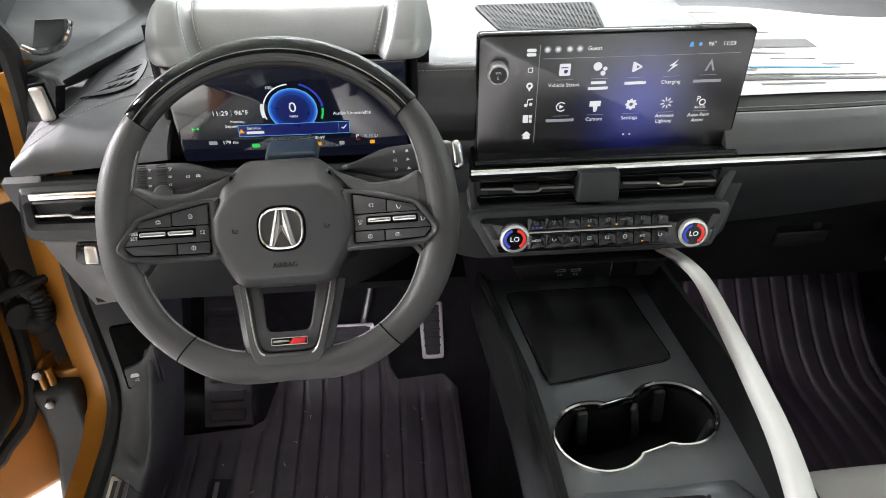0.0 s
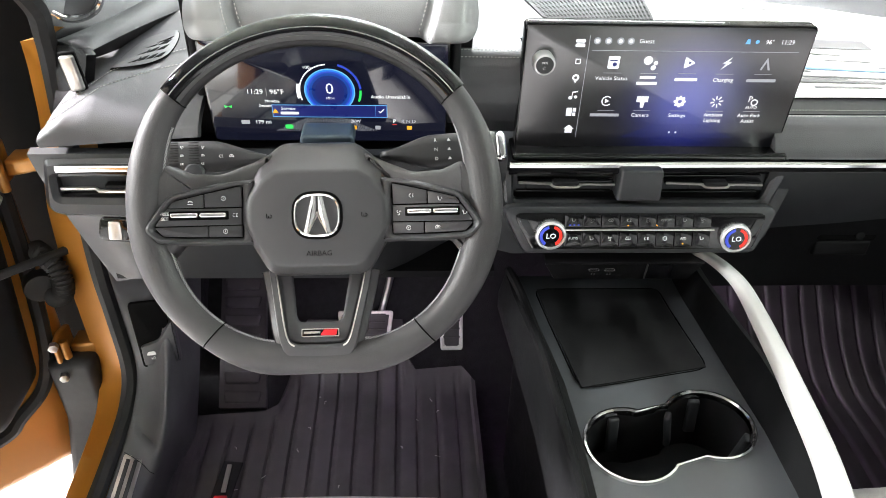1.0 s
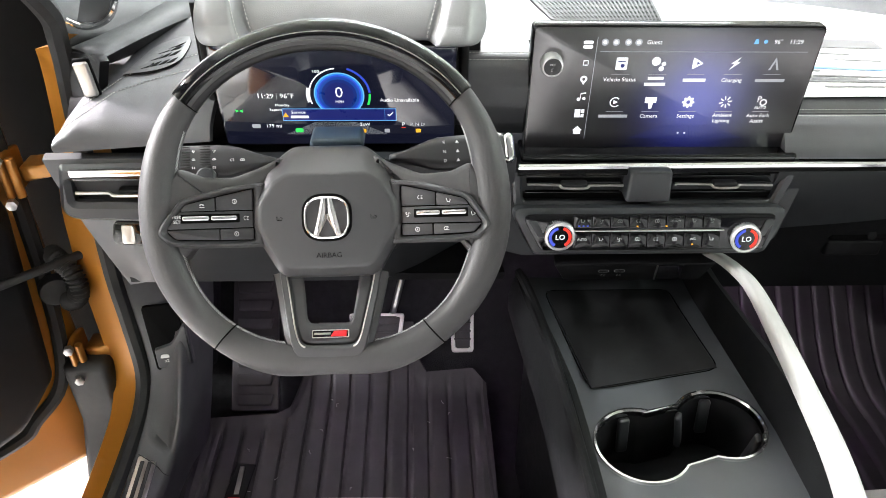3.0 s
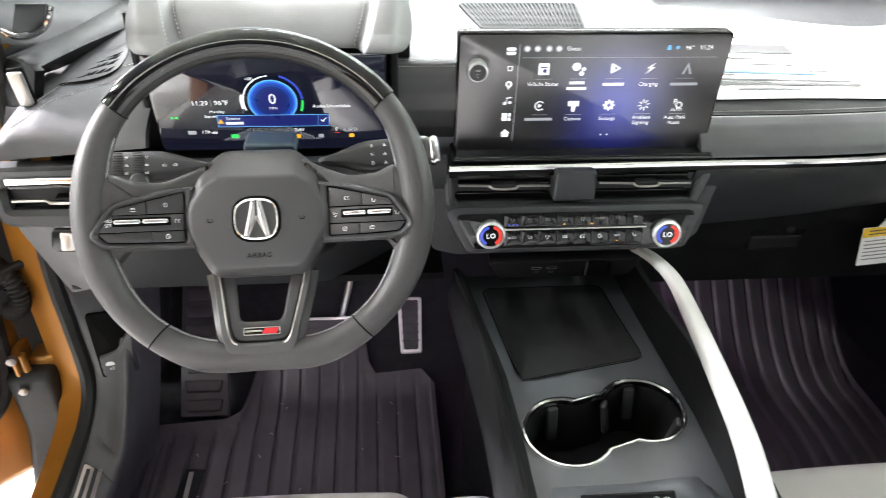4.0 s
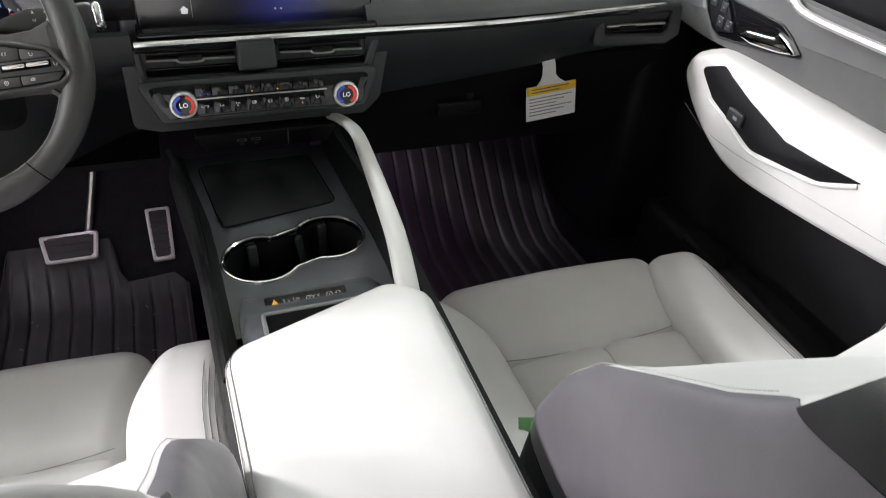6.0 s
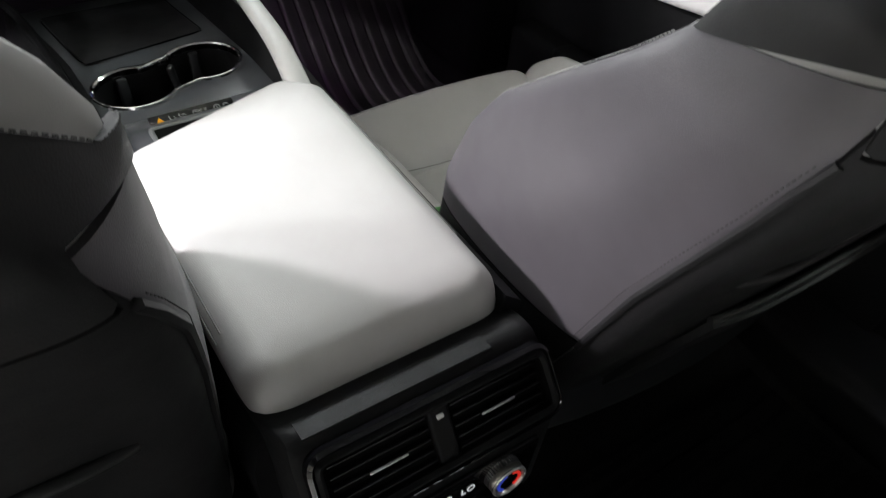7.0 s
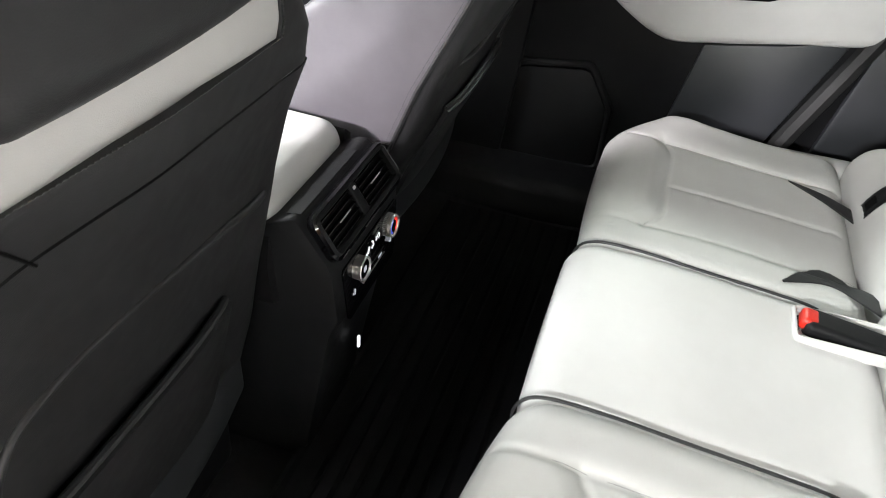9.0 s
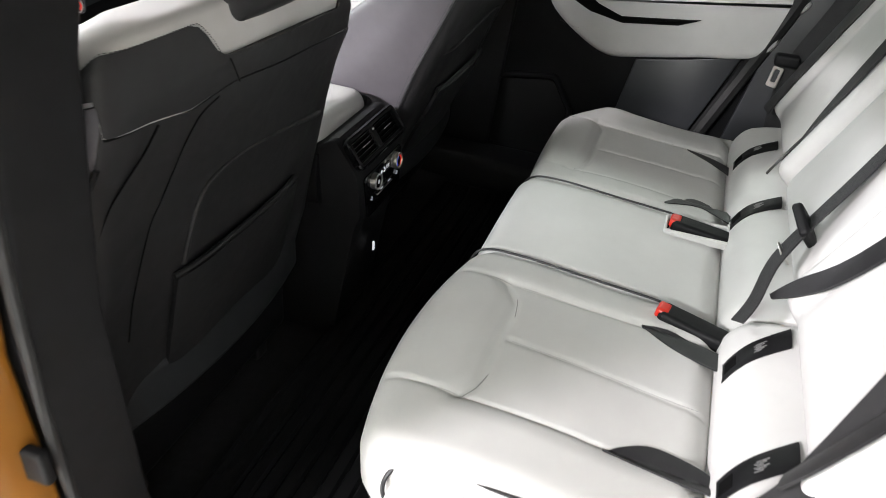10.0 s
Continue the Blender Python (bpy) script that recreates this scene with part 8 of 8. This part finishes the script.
b1 = belt([(-0.238, -0.742, 0.404), (-0.215, -0.758, 0.432), (-0.178, -0.772, 0.480), (-0.125, -0.806, 0.520), (-0.085, -0.858, 0.60), (-0.045, -0.915, 0.70), (0.01, -0.985, 0.84)], "black centre rear seat belt lying across the backrest", (1, 0.2, -0.5))
part("tongue", moved(rbox((0.055, 0.060, 0.016), 0.006, 3), Matrix.Translation((-0.118, -0.806, 0.522)) @ Matrix.Rotation(radians(55), 4, "X") @ Matrix.Rotation(radians(35), 4, "Z")), PLASTIC, b1, "black belt tongue grip")
part("tongue_plate", moved(rbox((0.024, 0.040, 0.003), 0.001, 1), Matrix.Translation((-0.150, -0.785, 0.485)) @ Matrix.Rotation(radians(55), 4, "X") @ Matrix.Rotation(radians(35), 4, "Z")), SATIN, b1)
b2 = belt([(0.635, -0.83, 0.30), (0.650, -0.815, 0.42), (0.662, -0.822, 0.53), (0.675, -0.875, 0.66), (0.68, -0.95, 0.86)], "black rear seat belt with metal tongue by the door", (0.45, 0.9, 0))
part("tongue", moved(ring_prism(rounded([(-0.013, -0.024), (0.013, -0.024), (0.013, 0.024), (-0.013, 0.024)], 0.004, 3), rounded([(-0.006, -0.018), (0.006, -0.018), (0.006, 0.012), (-0.006, 0.012)], 0.003, 3), 0.003, 0.0008), frame_m((0.642, -0.785, 0.505), (0.5, 0.8, 0.0), (-0.85, 0.45, 0.3))), SATIN, b2, "bare metal belt tongue")
part("tongue_grip", rbox((0.030, 0.055, 0.028), 0.008, 3, at=(0.652, -0.800, 0.545)), PLASTIC, b2)
belt([(-0.60, -0.755, 0.39), (-0.585, -0.795, 0.45), (-0.52, -0.865, 0.60), (-0.45, -0.945, 0.80)], "black rear seat belt beside the open door", (1, 0.2, 0))

# ---------------------------------------------------------------- doors


def wall_m(x):
    """A drawing plane (-y, z) that faces the cabin's middle from the right side, at x."""
    return frame_m((x, 0, 0), (0, -1, 0), (-1, 0, 0))


def yz(pts):
    return [(-y, z) for y, z in pts]


fd = thing("front_door", "closed front door with white armrest and grey cloth panel", "car door", (0.80, 0.4, 0.0))
part("door_shell", prism(yz([(1.12, 0.02), (-0.05, 0.02), (-0.12, 0.74), (1.12, 0.74)]), 0.03, 0.01, wall_m(0.84)), PLASTIC, fd, "black plastic lower door trim")
part("door_top", bent(rbox((0.10, 1.25, 0.10), 0.03, 4, (1, 12, 1)), lambda x, y, z: (x + 0.83, y + 0.50, z + 0.735 + 0.035 * smoothstep(0.4, -0.3, y))), PLASTIC, fd, "black door top rail")
part("cloth_panel", prism(yz(rounded([(1.06, 0.60), (0.80, 0.585), (0.50, 0.60), (0.05, 0.60), (0.02, 0.7150), (0.727, 0.7130), (1.0530, 0.6900)], 0.01, 3)), 0.03, 0.008, wall_m(0.80)), SUEDE, fd, "grey cloth door panel")
part("chrome_strip", tube(smooth_path([(0.763, 1.043, 0.69), (0.763, 0.888, 0.701), (0.763, 0.817, 0.706), (0.763, 0.727, 0.71), (0.763, 0.635, 0.711), (0.763, 0.56, 0.699), (0.77, 0.21000000000000008, 0.711)], 6), 0.0065, 8), EMBLEM, fd, "bright chrome strip")
part("pillar_cover", prism(yz(rounded([(1.14, 0.52), (0.98, 0.50), (0.98, 0.60), (1.14, 0.60)], 0.01, 3)), 0.02, 0.005, wall_m(0.80)), PLASTIC, fd)
RECESS = rounded([(0.825, 0.662), (0.803, 0.668), (0.751, 0.669), (0.689, 0.67), (0.634, 0.669), (0.606, 0.656), (0.581, 0.639), (0.652, 0.621), (0.71, 0.611), (0.763, 0.602), (0.784, 0.609), (0.807, 0.632)], [0.008, 0.008, 0.03, 0.03, 0.02, 0.02, 0.003, 0.03, 0.03, 0.012, 0.008, 0.02], 4)
hc = part("handle_recess", moved(prism(yz(RECESS), 0.004, 0.001), wall_m(0.7715)), PIANO, fd, "black door handle recess")
part("recess_rim", tube([(0.7672, y, z) for y, z in RECESS], 0.0016, 6, True), SEAL, hc)
part("handle", moved(prism(yz(rounded([(0.715, 0.625), (0.694, 0.64), (0.63, 0.651), (0.629, 0.662), (0.605, 0.656), (0.582, 0.641), (0.618, 0.631), (0.679, 0.622)], [0.004, 0.01, 0.01, 0.004, 0.02, 0.003, 0.03, 0.02], 5)), 0.012, 0.005, None, 4), wall_m(0.7675)), CHROME, hc, "chrome inner door handle")
part("switch_block", moved(prism(yz(rounded([(0.81, 0.662), (0.76, 0.666), (0.725, 0.622), (0.765, 0.611), (0.787, 0.625)], 0.005, 3)), 0.006, 0.001), wall_m(0.7680)), PLASTIC, hc)
for y, z in [(0.79, 0.656), (0.763, 0.653), (0.763, 0.629), (0.741, 0.629)]:
    part("switch", rbox((0.004, 0.015, 0.017), 0.001, 1, at=(0.7625, y, z)), PANEL, hc)
    part("symbol", rbox((0.001, 0.003, 0.003), 0.0002, 1, at=(0.7602, y, z)), GREYPRINT, hc)
# white armrest with its insert
aro = smooth_path([(y, z, 0) for y, z in ((0.775, 0.560), (0.768, 0.520), (0.70, 0.465), (0.60, 0.430), (0.45, 0.440), (0.25, 0.468), (0.0, 0.500), (-0.06, 0.52), (-0.06, 0.60), (0.10, 0.605), (0.45, 0.600), (0.66, 0.598), (0.745, 0.588))], 5, True)
aro = [(p.x, p.y) for p in aro]
rg = []
for d, x in ((0.0, 0.80), (0.0, 0.755), (0.002, 0.738), (0.008, 0.727), (0.018, 0.722)):
    rg.append([(x, y, z) for y, z in (inset(aro, d) if d else aro)])
ar = part("armrest", loft(rg), WHITE, fd, "white leather door armrest", 50)
SWP = [(0.730, 0.566), (0.684, 0.529), (0.63, 0.513), (0.569, 0.493), (0.488, 0.506), (0.432, 0.517), (0.368, 0.551), (0.447, 0.543), (0.512, 0.539), (0.564, 0.552), (0.604, 0.562), (0.68, 0.588)]
part("switch_panel", moved(prism(yz(rounded(SWP, [0.01, 0.03, 0.05, 0.04, 0.03, 0.03, 0.001, 0.03, 0.03, 0.03, 0.03, 0.01], 4)), 0.003, 0.001), wall_m(0.7235)), PLASTIC, fd, "dark window switch recess")
part("window_switch", bent(rbox((0.008, 0.036, 0.022), 0.003, 2), lambda x, y, z: (x + 0.718, y + 0.617, z + 0.527)), PANEL, fd, "black window switch")
part("symbol", rbox((0.001, 0.010, 0.006), 0.0002, 1, at=(0.7136, 0.614, 0.527)), GREYPRINT, fd)
lip = smooth_path([(0.7225, y, z) for y, z in ((0.69, 0.525), (0.63, 0.509), (0.569, 0.489), (0.488, 0.502), (0.432, 0.513), (0.372, 0.545))], 6)
part("recess_lip", tube(lip, 0.0045, 8), WHITE, fd)
part("stitching", stitches([(0.7216, y, z) for y, z in ((0.745, 0.492), (0.687, 0.470), (0.594, 0.471), (0.45, 0.485), (0.284, 0.501), (0.05, 0.525))], 0.005, 0.0005), SEAMTHREAD, fd)
part("door_pocket", bent(rbox((0.07, 0.55, 0.16), 0.02, 3, (1, 6, 1)), lambda x, y, z: (x + 0.79, y + 0.55, z + 0.16)), PLASTIC, fd, "black door pocket")
part("cargo_lip", rbox((0.05, 0.10, 0.02), 0.008, 2, at=(0.765, 0.62, 0.245)), PLASTIC, fd)
# rear right door
rd = thing("rear_door", "closed rear door with white armrest and speaker grille", "car door", (0.83, -0.45, 0.0))
part("door_shell", prism(yz([(0.02, 0.02), (-1.02, 0.02), (-1.10, 0.74), (-0.02, 0.74)]), 0.03, 0.01, wall_m(0.865)), PLASTIC, rd, "black plastic rear door trim")
part("door_top", bent(rbox((0.08, 1.10, 0.10), 0.03, 4, (1, 12, 1)), lambda x, y, z: (x + 0.845, y - 0.52, z + 0.745)), PLASTIC, rd)
aro = smooth_path([(y, z, 0) for y, z in ((-0.215, 0.60), (-0.205, 0.555), (-0.28, 0.49), (-0.37, 0.445), (-0.46, 0.452), (-0.60, 0.475), (-0.76, 0.505), (-0.80, 0.60), (-0.82, 0.655), (-0.60, 0.68), (-0.35, 0.67))], 5, True)
aro = [(p.x, p.y) for p in aro]
rg = []
for d, x in ((0.0, 0.845), (0.0, 0.800), (0.002, 0.788), (0.008, 0.780), (0.020, 0.777)):
    rg.append([(x, y, z) for y, z in (inset(aro, d) if d else aro)])
part("armrest", loft(rg), WHITE, rd, "white leather rear door armrest", 50)
# slot is a flat sheet on the armrest, its inner shade painted near-black
part("pull_slot", moved(prism(yz(rounded([(-0.245, 0.588), (-0.31, 0.556), (-0.397, 0.538), (-0.539, 0.553), (-0.595, 0.575), (-0.47, 0.562), (-0.394, 0.555), (-0.33, 0.578), (-0.30, 0.598)], [0.004, 0.02, 0.02, 0.02, 0.001, 0.02, 0.02, 0.02, 0.004], 4)), 0.004, 0.001), wall_m(0.7785)), HOLE, rd, "pull slot drawn as a near-black sheet")
part("stitching", stitches([(0.7775, y, z) for y, z in ((-0.235, 0.520), (-0.275, 0.508), (-0.374, 0.505), (-0.56, 0.532), (-0.744, 0.560))], 0.004, 0.0005), SEAMTHREAD, rd)
part("lower_panel", moved(prism(yz(rounded([(-0.405, 0.20), (-0.60, 0.20), (-0.640, 0.297), (-0.715, 0.492), (-0.60, 0.465), (-0.450, 0.44)], 0.006, 3)), 0.012, 0.003), wall_m(0.822)), PANEL, rd, "grey lower door panel")
part("rear_seal", tube(smooth_path([(0.800, -0.595, 0.12), (0.800, -0.665, 0.297), (0.798, -0.735, 0.47), (0.792, -0.80, 0.64), (0.785, -0.84, 0.78)], 6), 0.020, 8, up=(1, 0, 0)), SEAL, rd, "black rubber door seal")
part("quarter_trim", moved(prism(yz(rounded([(-0.69, 0.12), (-1.10, 0.12), (-1.10, 0.80), (-0.86, 0.80), (-0.76, 0.49)], 0.02, 3)), 0.012, 0.004), wall_m(0.812)), PANEL, rd, "dark grey quarter trim")
part("speaker_grille", moved(prism(yz(rounded([(-0.06, 0.09), (-0.285, 0.10), (-0.285, 0.25), (-0.235, 0.335), (-0.07, 0.315)], 0.03, 5)), 0.010, 0.003), wall_m(0.835)), PLASTIC, rd, "black speaker grille")
sg = rounded([(-0.05, 0.08), (-0.30, 0.09), (-0.30, 0.255), (-0.24, 0.355), (-0.06, 0.330)], 0.03, 5)
part("grille_rim", moved(ring_prism(yz(sg), yz(inset(sg, 0.014)), 0.014, 0.004), wall_m(0.835)), PLASTIC, rd)
# driver's door, standing open
od = thing("open_front_door", "open orange front door with black inner trim and painted hinges", "car door", (-0.86, 0.99, 0.0))
OM = Matrix.Translation((-0.838, 0.975, 0)) @ Matrix.Rotation(radians(222), 4, "Z")
part("door_frame", moved(bent(rbox((1.05, 0.06, 0.80), 0.028, 4, (10, 1, 4)), lambda x, y, z: (x + 0.535, y - 0.035, z + 0.365 + 0.02 * math.sin(x * 3))), OM), ORANGE, od, "orange painted door frame")
tr = rounded([(0.075, 0.20), (0.14, 0.125), (0.26, 0.095), (1.0, 0.085), (1.0, 0.78), (0.10, 0.78), (0.05, 0.5)], [0.04, 0.06, 0.05, 0.03, 0.03, 0.03, 0.06], 5)
part("door_trim", moved(prism(tr, 0.05, 0.02, None, 4), OM @ Matrix(((1, 0, 0, 0), (0, 0, 1, -0.004), (0, 1, 0, 0), (0, 0, 0, 1)))), PLASTIC, od, "black inner door trim")
part("door_seal", moved(tube(smooth_path([(0.035, 0.0, 0.76), (0.028, 0.0, 0.5), (0.050, 0.0, 0.20), (0.115, 0.0, 0.105), (0.25, 0.0, 0.070), (1.0, 0.0, 0.060)], 8), 0.012, 8), OM), SEAL, od, "black rubber door seal")
part("arm_pad", moved(bent(rbox((0.6, 0.06, 0.09), 0.03, 4, (6, 1, 1)), lambda x, y, z: (x + 0.62, y + 0.06, z + 0.50 + 0.04 * x)), OM), WHITE, od, "white door armrest")
part("window_line", moved(rbox((1.0, 0.05, 0.035), 0.012, 3, at=(0.53, -0.03, 0.775)), OM), SEAL, od)
for z in (0.205, 0.545):
    h = part("hinge", bent(rbox((0.054, 0.040, 0.022), 0.005, 3, (4, 1, 1)), lambda x, y, z_, z=z: (x - 0.812, y + 0.968 + 4.0 * (x + 0.01) ** 2, z_ * (1 + 6 * max(0, -x)) + z + 0.15 * x)), BRASS, od, "orange painted hinge")
    part("hinge_leaf", bent(rbox((0.010, 0.055, 0.070), 0.004, 3, (1, 4, 4)), lambda x, y, z_, z=z: (x - 0.851 + 3 * y * y, y + 0.952, z_ * (1 - 5 * abs(y)) + z)), BRASS, h)
    part("pin", cyl(0.0065, 0.060, 14, 0.002, Matrix.Translation((-0.838, 0.936, z - 0.030))), BRASS, h)
    for dz in (-0.032, 0.034):
        part("bolt", cyl(0.008, 0.010, 6, 0.001, frame_m((-0.845, 0.920, z + dz), (1, 0, 0), (0.3, -1, 0.1))), STEEL, h)
part("check_strap", moved(rbox((0.19, 0.012, 0.012), 0.004, 2, at=(0.03, 0.05, 0.405)), OM), SEAL, od)
coil = smooth_path([(-0.846, 0.968, 0.392), (-0.825, 0.945, 0.398), (-0.804, 0.930, 0.388), (-0.797, 0.922, 0.366), (-0.803, 0.922, 0.344), (-0.822, 0.930, 0.330)], 12)
part("cable_boot", tube(coil, [0.0125 + 0.0035 * (k % 3 == 0) for k in range(len(coil))], 14, up=(0.3, 1, 0)), SEAL, od, "ribbed black cable boot", 20)
part("boot_plug", cyl(0.024, 0.02, 20, 0.004, frame_m((-0.848, 0.948, 0.345), (1, 0, 0), (0.6, -1, 0))), SEAL, od)
part("arch_liner", bent(rbox((0.078, 0.05, 0.27), 0.015, 3, (1, 1, 8)), lambda x, y, z: (x - 0.835 - 0.10 * max(0, -z), y + 0.945 - 0.25 * max(0, -z), z + 0.065)), SEAL, od, "black rubber wing liner")
# front pillar trim, dash end cap and mirror corner
def ngon_plate(pts, depth):
    """A flat plate with that outline, `depth` thick away from the cabin, its edge chamfered."""
    front = [Vector(p) for p in pts]
    mid = sum(front, Vector()) / len(front)
    n = (front[1] - front[0]).cross(front[-1] - front[0]).normalized()
    n = -n if n.y < 0 else n
    rings = [[p.lerp(mid, 0.02) for p in front], [p + n * 0.0012 for p in front], [p + n * depth for p in front]]
    m = len(front)
    vs = [tuple(p) for r in rings for p in r]
    fs = [tuple(range(m - 1, -1, -1)), tuple(range(2 * m, 3 * m))]
    for r in range(2):
        fs += [(r * m + i, r * m + (i + 1) % m, (r + 1) * m + (i + 1) % m, (r + 1) * m + i) for i in range(m)]
    if (front[1] - front[0]).cross(front[-1] - front[0]).y <= 0:
        fs = [tuple(reversed(f)) for f in fs]
    return vs, fs


pt = thing("pillar_trim", "grey front pillar trim with dash end cap and chrome mirror corner", "trim panel", (-0.70, 0.9, 0.65))
COVER_LOW = smooth_path([(-0.658, 0.876, 0.733), (-0.644, 0.92, 0.733), (-0.628, 0.965, 0.733), (-0.614, 1.02, 0.729), (-0.601, 1.08, 0.723), (-0.584, 1.15, 0.717), (-0.569, 1.25, 0.702)], 4)
COVER_TOP = smooth_path([(-0.71, 0.925, 0.732), (-0.682, 0.965, 0.736), (-0.662, 1.02, 0.736), (-0.65, 1.06, 0.737), (-0.641, 1.11, 0.736), (-0.628, 1.18, 0.734), (-0.62, 1.28, 0.724)], 4)
SAIL_EDGE = smooth_path([(-0.715, 0.922, 0.734), (-0.719, 0.925, 0.746), (-0.729, 0.932, 0.764), (-0.747, 0.945, 0.782), (-0.765, 0.96, 0.797), (-0.765, 1.03, 0.83), (-0.765, 1.12, 0.86)], 4)
GAP_EDGE = smooth_path([(-0.663, 0.885, 0.724), (-0.654, 0.935, 0.714), (-0.635, 0.99, 0.711), (-0.618, 1.05, 0.711), (-0.603, 1.1, 0.708), (-0.584, 1.17, 0.703), (-0.569, 1.27, 0.688)], 4)


def ruled(a, b, bulge, u, v):
    """A point between the lines a (u 0) and b (u 1), the middle swelling towards the cabin."""
    q = v * (len(a) - 1)
    i = min(len(a) - 2, int(q))
    p = a[i].lerp(a[i + 1], q - i).lerp(b[i].lerp(b[i + 1], q - i), u)
    return p + Vector((0.5, -0.6, 0.62)) * bulge * (1 - (2 * u - 1) ** 2)


part("pillar_cover", sheet(lambda u, v: ruled(COVER_LOW, COVER_TOP, 0.010, u, v), 10, 36, -0.006), TRIM, pt, "", 60)
part("cover_gap", sheet(lambda u, v: ruled(GAP_EDGE, COVER_LOW, 0.0, u, v) + Vector((-0.002, 0.004, -0.002)), 3, 24, -0.004), SEAL, pt, "black gap under the pillar trim")
part("pillar_upper", sheet(lambda u, v: ruled(COVER_TOP, SAIL_EDGE, 0.002, u, v), 10, 30, -0.006), TRIM, pt, "", 60)
part("pillar_quarter", ngon_plate([(-0.752, 0.955, 0.785), (-0.755, 1.12, 0.84), (-0.752, 1.06, 0.93), (-0.720, 0.80, 1.03), (-0.702, 0.80, 0.86)], 0.02), TRIM, pt)
part("end_cap", ngon_plate([(-0.71, 0.915, 0.732), (-0.659, 0.88, 0.74), (-0.652, 0.872, 0.735), (-0.661, 0.868, 0.701), (-0.67, 0.87, 0.693), (-0.71, 0.9, 0.678)], 0.012), PLASTIC, pt, "dark dash end cap")
part("cap_side", ngon_plate([(-0.715, 0.905, 0.678), (-0.673, 0.875, 0.692), (-0.69, 0.86, 0.669), (-0.726, 0.885, 0.636)], 0.010), PLASTIC, pt)
part("cap_slot", moved(rbox((0.019, 0.006, 0.048), 0.002, 2), Matrix.Translation((-0.667, 0.862, 0.719)) @ Matrix.Rotation(radians(-6), 4, "Y")), HOLE, pt)
part("cap_clip", moved(rbox((0.0165, 0.010, 0.042), 0.003, 2), Matrix.Translation((-0.667, 0.862 - 0.004, 0.719)) @ Matrix.Rotation(radians(-6), 4, "Y")), SATIN, pt, "pale end cap clip")
part("mirror_bezel", tube(smooth_path([(-0.707, 0.935, 0.763), (-0.689, 0.935, 0.755), (-0.67, 0.936, 0.758), (-0.654, 0.938, 0.768), (-0.646, 0.942, 0.783), (-0.645, 0.945, 0.789)], 6), 0.0040, 8), CHROME, pt, "chrome mirror corner bezel")
part("mirror_corner", ngon_plate([(-0.698, 0.94, 0.758), (-0.666, 0.94, 0.761), (-0.655, 0.945, 0.776), (-0.653, 0.95, 0.791), (-0.688, 0.95, 0.791)], 0.010), PANEL, pt)
